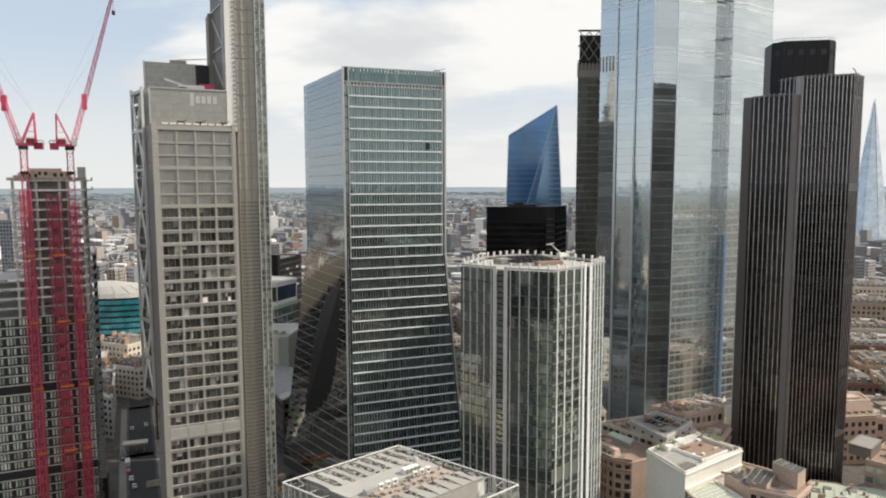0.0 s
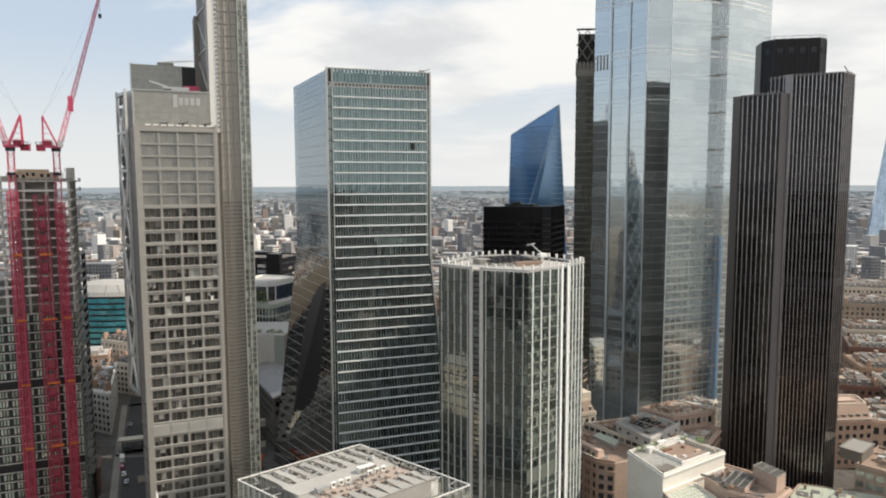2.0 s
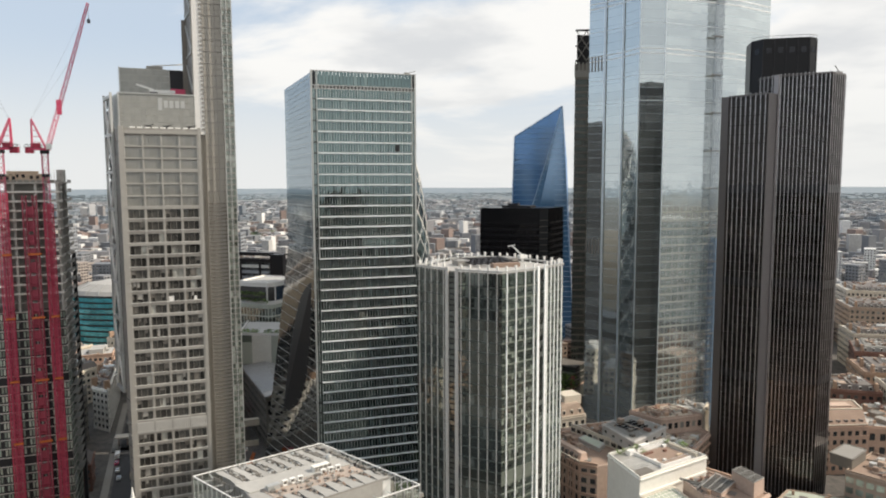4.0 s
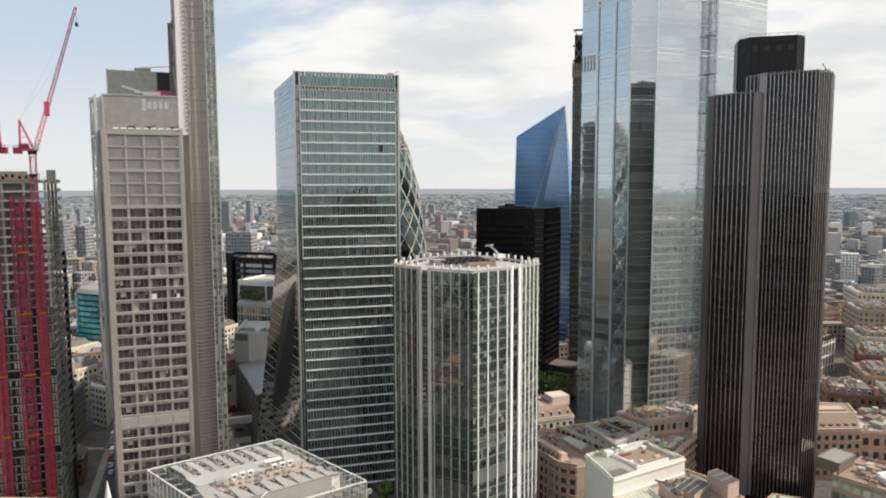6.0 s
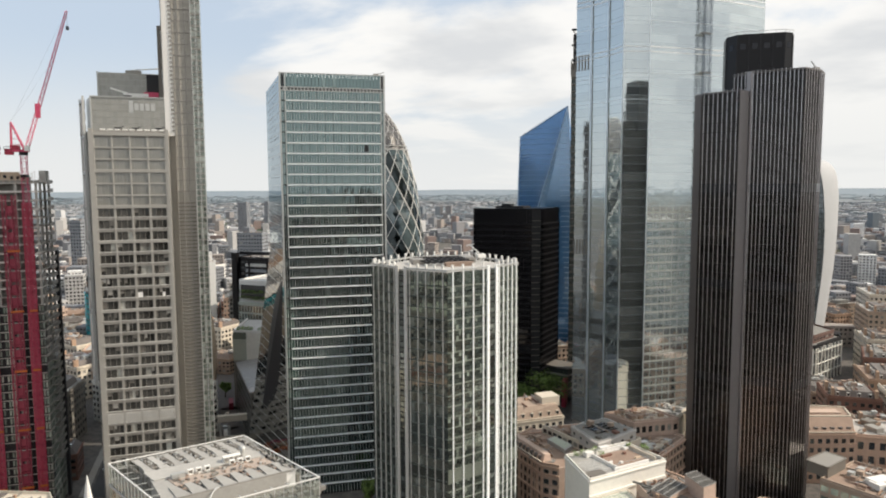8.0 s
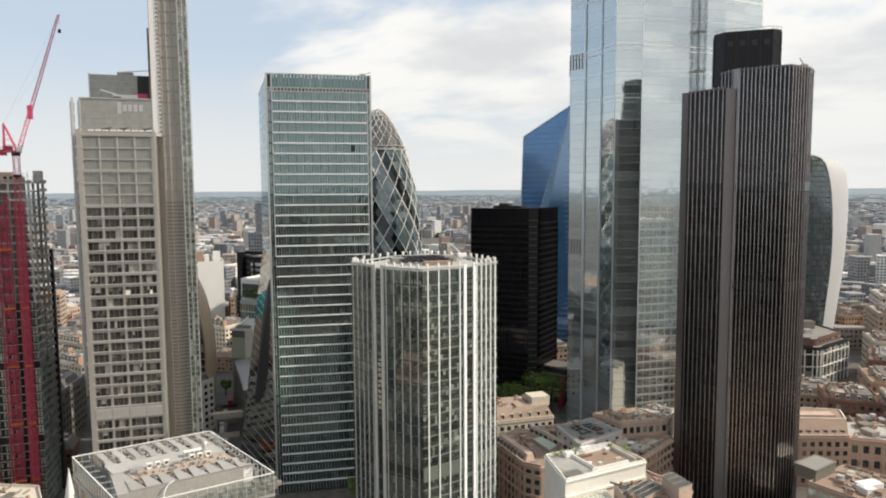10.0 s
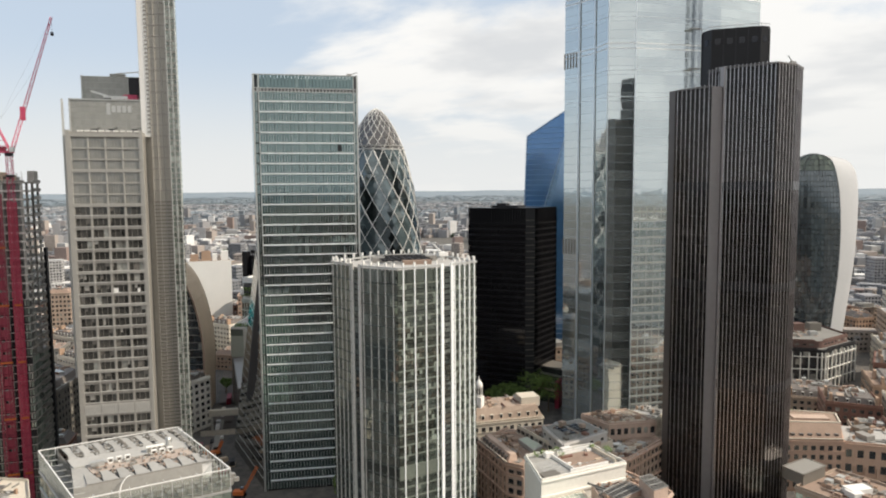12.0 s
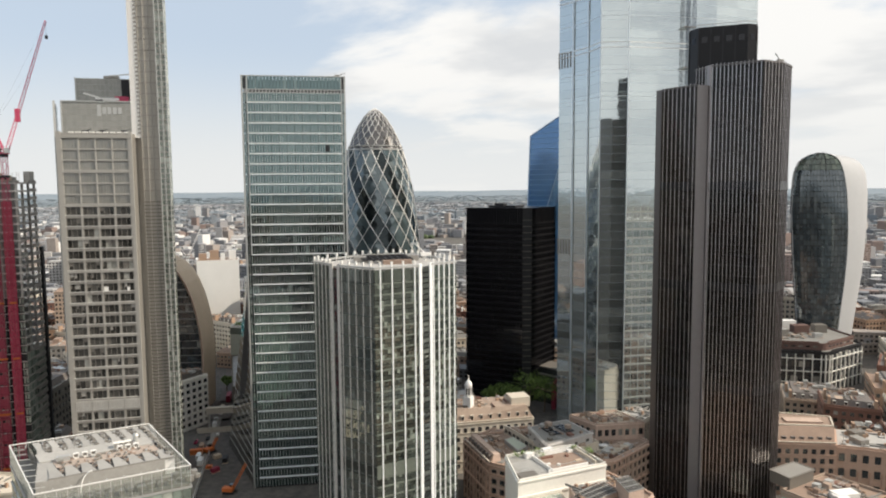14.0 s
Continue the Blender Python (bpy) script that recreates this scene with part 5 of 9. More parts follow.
    part("rebar", mb, M_ROOFBROWN, t, "starter bars on the deck", "stuff")
    mb = MB()
    for i in range(12):
        mb.box((*P2(C0, -22 * i / 11, -0.4), top + 0.5), (0.9, 0.05, 0.5), 24.3)
    part("edge_screen", mb, M_STEEL, t, "edge protection screens", "stuff")


site_tower()


M_MASTRED = material("hoist_mast_red", (0.52, 0.075, 0.125), 0.5, 0.0, 0.14, 1.2, 0.1)
M_PINK = material("pinkish_red_paint", (0.60, 0.14, 0.215), 0.5, 0.0, 0.1, 1.5, 0.1)
M_CRIMSON = material("crimson_mesh_paint", (0.38, 0.075, 0.11), 0.5, 0.0, 0.15, 1.2, 0.1)


def site_hoist(u, v, ztop, wide, mat, label):
    at = P2(C0, u, v)
    t = thing("site_hoist", at, label, "hoist", "hoists on the unfinished tower")
    for k in (-1, 1):
        mb = MB()
        p = P2(at, k * wide / 2, 0)
        lattice(mb, (*p, 0), (*p, ztop), 1.25, int(ztop / 1.5), 0.12)
        part("mast", mb, mat, t)
    if wide > 3:
        mb = MB()
        for z in range(4, int(ztop) - 4, 5):
            mb.box((*P2(at, 0, 0.9), z + 2), (wide / 2 - 0.2, 0.1, 1.95), 24.3)
        part("mesh_screen", mb, M_CRIMSON, t, "dull red mesh screens", "stuff")
    for z in range(10, int(ztop), 5):
        mb = MB()
        mb.box((*P2(at, 0, 0.4), z), (wide / 2, 0.5, 0.09), 24.3)
        part("landing", mb, M_HOIST, t)
    mb = MB()
    for z in range(14, int(ztop) - 20, 23):
        mb.box((*P2(at, wide * 0.3, -1.0), z), (wide / 2 + 0.5, 0.2, 0.36), 24.3 + 4)
    part("tie", mb, M_ORANGE, t, "orange tie beams", "stuff")
    return t


site_hoist(-17.4, -2.6, 128, 2.0, M_MASTRED, "red lattice hoist mast on the unfinished tower")
site_hoist(-9.0, -3.0, 127, 3.2, M_CRIMSON, "dark red goods hoist with mesh screen")
site_hoist(-3.2, -2.6, 124, 1.7, M_MASTRED, "red lattice mast tied to the unfinished tower")


def luffing_crane(at, slew_z, tip, frame_dir, label):
    t = thing("tower_crane", (*at, 0), label, "crane", "cranes on the unfinished tower")
    mb = MB()
    lattice(mb, (*at, 0), (*at, slew_z), 1.9, 60, 0.13)
    part("mast", mb, M_PINK, t)
    mb = MB()
    mb.box((*at, slew_z - 9.0), (1.15, 1.15, 0.5), 24)
    part("climbing_collar", mb, M_DARKMET, t)
    base = Vector((*at, slew_z))
    fd = Vector(frame_dir).normalized()
    side = Vector((-fd.y, fd.x, 0)).normalized()
    yaw = math.degrees(math.atan2(fd.y, fd.x))
    mb = MB()
    mb.box(base + fd * 1.6 + Vector((0, 0, 0.4)), (3.4, 1.2, 0.4), yaw)
    part("slewing_deck", mb, M_RED, t)
    mb = MB()
    mb.box(base + fd * 4.6 + Vector((0, 0, 0.0)), (1.3, 1.2, 1.1), yaw)
    part("counterweight", mb, M_HOIST, t, "dark red counterweight block")
    mb = MB()
    mb.box(base + fd * 2.6 + Vector((0, 0, 1.7)), (1.5, 1.0, 0.8), yaw)
    part("winch_house", mb, M_HOIST, t)
    mb = MB()
    for z in (0.9, 1.9):
        for k in (-1, 1):
            mb.beam(base + fd * 0.6 + side * 1.5 * k + Vector((0, 0, z)), base + fd * 6.0 + side * 1.5 * k + Vector((0, 0, z)), 0.07)
    for q in range(5):
        for k in (-1, 1):
            p = base + fd * (0.6 + 1.35 * q) + side * 1.5 * k
            mb.beam(p + Vector((0, 0, 0.8)), p + Vector((0, 0, 1.9)), 0.06)
    part("deck_rail", mb, M_DARKMET, t)
    mb = MB()
    mb.beam(base + Vector((0, 0, -1.2)), base + Vector((0, 0, 0.0)), 1.5, 0, 1.5, 12)
    part("slewing_ring", mb, M_DARKMET, t, "black slewing ring")
    mb = MB()
    mb.box(base - fd * 1.6 + side * 1.6 + Vector((0, 0, 1.3)), (0.8, 0.8, 1.0), yaw)
    part("cab", mb, M_WHITE, t, "white operator cab")
    head = base + fd * 3.6 + Vector((0, 0, 11.0))
    for s in (-0.9, 0.9):
        mb = MB()
        mb.beam(base - fd * 0.5 + side * s + Vector((0, 0, 0.8)), head + side * s * 0.4, 0.36)
        part("frame_leg", mb, M_PINK, t)
        mb = MB()
        mb.beam(base + fd * 3.8 + side * s + Vector((0, 0, 0.8)), head + side * s * 0.4, 0.26)
        part("back_stay", mb, M_RED, t)
    for k in range(1, 5):
        mb = MB()
        p = (base - fd * 0.5).lerp(head, k / 5) + Vector((0, 0, 0.8 * (1 - k / 5)))
        mb.beam(p, (base + fd * 3.8).lerp(head, k / 5) + Vector((0, 0, 0.8 * (1 - k / 5))), 0.12)
        part("rung", mb, M_RED, t)
    foot = base - fd * 1.2 + Vector((0, 0, 1.2))
    tip = Vector(tip)
    mb = MB()
    lattice(mb, foot, tip, 1.3, 34, 0.1, 0, 0.7)
    part("jib", mb, M_PINK, t, "pinkish red lattice jib")
    mb = MB()
    mb.box(foot.lerp(tip, 0.27), (0.8, 0.8, 2.6), yaw)
    part("jib_panel", mb, M_RED, t, "red sign panel")
    mb = MB()
    mb.beam(head, foot.lerp(tip, 0.96) + Vector((0, 0, 0.4)), 0.02)
    mb.beam(head, foot.lerp(tip, 0.6) + Vector((0, 0, 0.7)), 0.02)
    part("luffing_rope", mb, M_DARKMET, t, "", "stuff")
    mb = MB()
    mb.beam(tip, (tip.x, tip.y, tip.z - 6), 0.05)
    mb.box((tip.x, tip.y, tip.z - 6.5), (0.4, 0.4, 0.7), 0)
    part("hook_block", mb, M_DARKMET, t)


luffing_crane((-128.4, 236.6), 143.0, (-117.6, 250.3, 197.6), (-1.0, -0.5, 0), "red luffing tower crane with steeply raised jib")
luffing_crane((-140.6, 230.4), 143.0, (-158.0, 232.0, 192.0), (1.0, 0.35, 0), "red luffing tower crane leaning away beyond the tower")

# ---- glass-screened roof in the foreground ----
R_PLAN = [(-34.4, 140.0), (-7.0, 118.6), (15.8, 138.6), (-11.0, 160.6)]


M_COURT = material("peach_gravel", (0.40, 0.335, 0.285), 0.95, 0.0, 0.22, 1.6, 0.12)


def plant_roof():
    t = thing("glass_office", (-9, 139), "low glass office block with screened rooftop plant deck", "office building")
    top, deck = 66.6, 62.2
    c = Vector((-9.15, 139.4))
    sh = lambda p, f: (c.x + (p[0] - c.x) * f, c.y + (p[1] - c.y) * f)
    mb = MB()
    mb.prism([sh(p, 0.985) for p in R_PLAN], 0, deck)
    part("body", mb, M_STEEL, t)
    for i in range(4):
        a, b = R_PLAN[i], R_PLAN[(i + 1) % 4]
        d, n, length, yaw = run(a, b)
        nx = int(length / 1.9)
        mb = MB()
        panes(mb, a, b, 1, deck - 0.6, nx, 15, 0.04, 0.05, 0.04)
        part("window", mb, G_MINT, t, "pale green glass panes", "stuff")
        bars_along("floor_line", t, a, b, steps(1, deck - 0.6, 15), (0.12, 0.22), M_LIGHT, 0.1)
        mb = MB()
        panes(mb, a, b, deck - 0.3, top - 0.2, nx, 1, 0.05, 0.03, 0.02)
        part("screen_glass", mb, M_SCREEN, t, "clear glass parapet screen", "stuff")
        bars_along("screen_rail", t, a, b, [top], (0.11, 0.1), M_WHITE, 0.0)
        bars_up("screen_post", t, a, b, deck - 0.4, top, nx + 1, (0.05, 0.09), M_LIGHT, -0.05)
        # raking struts inside the screen
        for k in range(1, 9):
            s = k / 9
            p = (a[0] + (b[0] - a[0]) * s, a[1] + (b[1] - a[1]) * s)
            mb = MB()
            mb.beam((p[0] - n.x * 0.1, p[1] - n.y * 0.1, top - 0.2), (p[0] - n.x * 2.6, p[1] - n.y * 2.6, top - 0.5), 0.1)
            part("strut", mb, M_LIGHT, t)
    mb = MB()
    mb.prism([sh(p, 0.975) for p in R_PLAN], deck, deck + 0.25)
    part("roof_deck", mb, M_ROOF, t, "grey roof deck")
    # long frame: directions along the two roof edges
    e1 = Vector((R_PLAN[1][0] - R_PLAN[0][0], R_PLAN[1][1] - R_PLAN[0][1])).normalized()
    e2 = Vector((R_PLAN[3][0] - R_PLAN[0][0], R_PLAN[3][1] - R_PLAN[0][1])).normalized()
    yaw2 = math.degrees(math.atan2(e2.y, e2.x))
    yaw1 = math.degrees(math.atan2(e1.y, e1.x))
    o = Vector(R_PLAN[0])
    spot = lambda x, y: o + e1 * x + e2 * y   # x along the front, y to the back
    raised = MB()
    p = spot(13.5, 16.8)
    raised.box((p.x, p.y, deck + 2.0), (12.9, 13.4, 1.9), yaw2)
    part("plant_enclosure", raised, M_PANEL, t, "raised pale plant enclosure")
    top_z = deck + 3.9
    # louvred side wall and white front panels
    for k in range(13):
        p = spot(1.6 + 2.05 * k, 3.86)
        mb = MB()
        mb.box((p.x, p.y, deck + 2.0), (0.08, 0.09, 1.8), yaw1)
        part("wall_rib", mb, M_LOUVRE, t)
    for k in range(8):
        p = spot(14.0, 3.84)
        mb = MB()
        mb.box((p.x, p.y, deck + 0.5 + 0.44 * k), (12.9, 0.06, 0.07), yaw1)
        part("wall_louvre", mb, M_STEEL, t)
    for k in range(6):
        p = spot(26.84, 6.0 + 4.3 * k)
        mb = MB()
        mb.box((p.x, p.y, deck + 2.0), (1.9, 0.07, 1.75), yaw2)
        part("wall_panel", mb, M_WHITE, t, "white wall panel")
    p = spot(26.9, 16.8)
    mb = MB()
    mb.box((p.x, p.y, top_z + 0.1), (13.0, 0.16, 0.2), yaw2)
    part("roof_edge", mb, M_STEEL, t)

    def plate(name, corners, z0, z1, mat, parent=t, label=""):
        mb = MB()
        q = [spot(x, y) for x, y in corners]
        mb.prism([(v.x, v.y) for v in q], z0, z1)
        return part(name, mb, mat, parent, label)
    # covers taper towards the court, leaving dark lens-shaped slots
    plate("roof_plate", [(9.4, 4.0), (15.2, 4.0), (15.2, 29.6), (9.4, 29.6)], top_z + 0.02, top_z + 0.24, M_PANEL, label="pale roof plate")
    for k in range(8):
        y = 5.5 + 3.2 * k
        plate("roof_cover", [(0.4, y - 0.85), (6.4, y - 0.7), (9.38, y - 1.2), (9.38, y + 1.1), (6.4, y + 0.95), (0.4, y + 0.6)], top_z + 0.02, top_z + 0.26 + 0.03 * (k % 2), M_PANEL, label="pale roof cover panel")
        plate("roof_cover", [(20.6, y - 0.65), (23.5, y - 1.0), (26.7, y - 1.5), (26.7, y + 1.5), (23.5, y + 1.2), (20.6, y + 0.75)], top_z + 0.02, top_z + 0.24 + 0.03 * (k % 2), M_PANEL, label="pale roof cover panel")
    for k in range(7):
        y = 7.1 + 3.2 * k
        g = plate("slot", [(0.5, y - 1.0), (9.3, y - 0.5), (9.3, y + 0.4), (0.5, y + 0.75)], top_z + 0.01, top_z + 0.05, M_DARKMET, label="dark slot between covers")
        mb = MB()
        for q in range(26):
            c = spot(rnd.uniform(1.0, 9.0), y + rnd.uniform(-0.8, 0.6))
            mb.box((c.x, c.y, top_z + 0.2), (rnd.uniform(0.12, 0.5), rnd.uniform(0.1, 0.3), rnd.uniform(0.08, 0.35)), yaw1 + rnd.choice((0, 90)), rnd.choice((0, 0, 1, 2)))
        part("duct_piece", mb, [M_LOUVRE, M_STEEL, M_LIGHT], g, "", "stuff")
        g = plate("slot", [(20.6, y - 0.85), (26.4, y - 0.12), (26.4, y + 0.1), (20.6, y + 0.95)], top_z + 0.01, top_z + 0.05, M_DARKMET, label="dark slot between covers")
        mb = MB()
        for q in range(8):
            c = spot(rnd.uniform(20.8, 24.0), y + rnd.uniform(-0.5, 0.5))
            mb.box((c.x, c.y, top_z + 0.15), (rnd.uniform(0.12, 0.4), rnd.uniform(0.1, 0.3), rnd.uniform(0.06, 0.25)), yaw1 + rnd.choice((0, 90)), rnd.choice((0, 1, 3)))
        part("duct_piece", mb, [M_LOUVRE, M_STEEL, M_LIGHT, M_ROOFBROWN], g, "", "stuff")
    # walkway with ducts along the far side
    mb = MB()
    for q in range(40):
        c = spot(1.5 + 0.62 * q, 28.9 + rnd.uniform(-0.5, 0.5))
        mb.box((c.x, c.y, top_z + 0.3), (rnd.uniform(0.15, 0.45), rnd.uniform(0.15, 0.4), rnd.uniform(0.1, 0.5)), yaw1, rnd.choice((0, 0, 1, 2)))
    part("duct_run", mb, [M_LOUVRE, M_STEEL, M_DARKMET], t, "dark duct run", "stuff")
    # peach court with framed white cabinets
    plate("court", [(15.3, 6.5), (20.5, 6.5), (20.5, 28.0), (15.3, 28.0)], top_z + 0.01, top_z + 0.12, M_COURT, label="peach-brown gravel court")
    for k, y in enumerate((11.2, 13.0, 14.8, 20.4, 22.2, 24.0)):
        p = spot(16.3, y)
        cab = MB()
        for u in (-0.5, 0.5):
            c = p + e2 * u
            cab.box((c.x, c.y, top_z + 0.7), (0.09, 0.3, 0.6), yaw2)
        cab.box((p.x, p.y, top_z + 1.3), (0.6, 0.34, 0.1), yaw2)
        cab.box((p.x, p.y, top_z + 0.3), (0.6, 0.3, 0.16), yaw2)
        fan = part("fan_unit", cab, M_WHITE, t, "white framed fan cabinet")
        mb = MB()
        c = p - e1 * 0.1
        mb.box((c.x, c.y, top_z + 0.8), (0.4, 0.1, 0.38), yaw2)
        part("fan_grille", mb, M_LOUVRE, fan)
    mb = MB()
    for q in range(70):
        p = spot(rnd.uniform(15.6, 20.3), rnd.uniform(7, 27.5))
        mb.box((p.x, p.y, top_z + 0.25), (rnd.uniform(0.1, 0.45), rnd.uniform(0.1, 0.35), rnd.uniform(0.08, 0.4)), yaw2, rnd.choice((0, 1, 1, 2, 3)))
    part("roof_clutter", mb, [M_LIGHT, M_STEEL, M_ROOFBROWN, M_LOUVRE], t, "", "stuff")
    p = spot(16.2, 8.6)
    mb = MB()
    mb.box((p.x, p.y, top_z + 0.6), (1.4, 0.7, 0.55), yaw2)
    part("tank", mb, M_LIGHT, t, "pale water tank")
    for row in (30.6, 33.0):
        mb = MB()
        for q in range(16):
            p = spot(row + rnd.uniform(-0.5, 0.5), 2.5 + 2.0 * q)
            mb.box((p.x, p.y, deck + 0.8), (rnd.uniform(0.5, 0.9), rnd.uniform(0.4, 0.9), rnd.uniform(0.3, 0.7)), yaw2)
        part("edge_plant", mb, M_STEEL, t, "grey plant along the screen", "stuff")
    p = spot(13.6, 21.6)
    mb = MB()
    mb.box((p.x, p.y, top_z + 0.8), (2.0, 0.8, 0.6), yaw2)
    box = part("plant_box", mb, M_OFFWHITE, t, "white plant box")
    for k in range(4):
        c = p + e2 * (-1.6 + 1.1 * k)
        mb = MB()
        mb.box((c.x + e1.x * 0.92, c.y + e1.y * 0.92, top_z + 0.9), (0.4, 0.04, 0.5), yaw2)
        part("grille", mb, M_STEEL, box)
    p = spot(11.4, 25.2)
    mb = MB()
    mb.beam((p.x, p.y, top_z), (p.x, p.y, top_z + 1.7), 0.6, 0, 0.6, 12)
    mb.beam((p.x, p.y, top_z + 1.7), (p.x, p.y, top_z + 2.2), 0.75, 0, 0.5, 12)
    part("flue", mb, M_LIGHT, t, "pale drum flue")
    # curved white pipe at the front corner
    mb = MB()
    prev = None
    for j in range(8):
        w = math.pi * 0.5 * j / 7
        c = spot(28.6 - 2.2 * math.sin(w) * 0.4, 9.6 + 2.6 * (1 - math.cos(w)))
        pt = (c.x, c.y, deck + 0.4 + 4.2 * math.sin(w))
        if prev:
            mb.beam(prev, pt, 0.16)
        prev = pt
    part("pipe", mb, M_WHITE, t, "curved white pipe")
    for k in range(5):
        p = spot(4.0 + 5 * k, 30.5)
        mb = MB()
        mb.box((p.x, p.y, deck + 1.3), (2.2, 0.5, 1.1), yaw1)
        part("condenser", mb, M_STEEL, t)
    return t




def screen_glass():
    """See-through panes for the rooftop screen."""
    m = bpy.data.materials.new("see_through_screen")
    m.use_nodes = True
    t = m.node_tree
    t.nodes.remove(t.nodes["Principled BSDF"])
    out = t.nodes["Material Output"]
    tr = t.nodes.new("ShaderNodeBsdfTransparent")
    tr.inputs[0].default_value = (0.93, 0.97, 0.945, 1)
    gl = t.nodes.new("ShaderNodeBsdfGlossy")
    gl.inputs["Roughness"].default_value = 0.05
    df = t.nodes.new("ShaderNodeBsdfDiffuse")
    df.inputs[0].default_value = (0.6, 0.66, 0.6, 1)
    a = t.nodes.new("ShaderNodeMixShader"); a.inputs[0].default_value = 0.4
    link(t, gl, 0, a, 1)
    link(t, df, 0, a, 2)
    b = t.nodes.new("ShaderNodeMixShader"); b.inputs[0].default_value = 0.22
    link(t, tr, 0, b, 1)
    link(t, a, 0, b, 2)
    link(t, b, 0, out, 0)
    return m


M_SCREEN = screen_glass()
plant_roof()

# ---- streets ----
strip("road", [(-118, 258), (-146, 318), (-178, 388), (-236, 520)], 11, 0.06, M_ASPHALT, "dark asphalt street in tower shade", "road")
strip("pavement", [(-110.5, 261), (-138.5, 321), (-170.5, 391)], 3.0, 0.18, M_PAVE, "grey stone pavement", "pavement")
strip("pavement", [(-125.5, 255), (-153.5, 315), (-185.5, 385)], 3.0, 0.18, M_PAVE, "grey stone pavement", "pavement")
strip("road", [(-60, 236), (-83, 298), (-100, 340), (-113, 372), (-150, 444), (-215, 545)], 11, 0.06, M_BROWNROAD, "grey-brown street between office towers", "road")
strip("pavement", [(-52, 233), (-80, 295), (-102, 343)], 3.0, 0.18, M_PAVE, "grey stone pavement", "pavement")

# ---- masonry and office blocks ----
KEEP = []
M_STONEWARM = material("sooty_warm_stone", (0.47, 0.36, 0.295), 0.88, 0.0, 0.22, 0.9, 0.1)


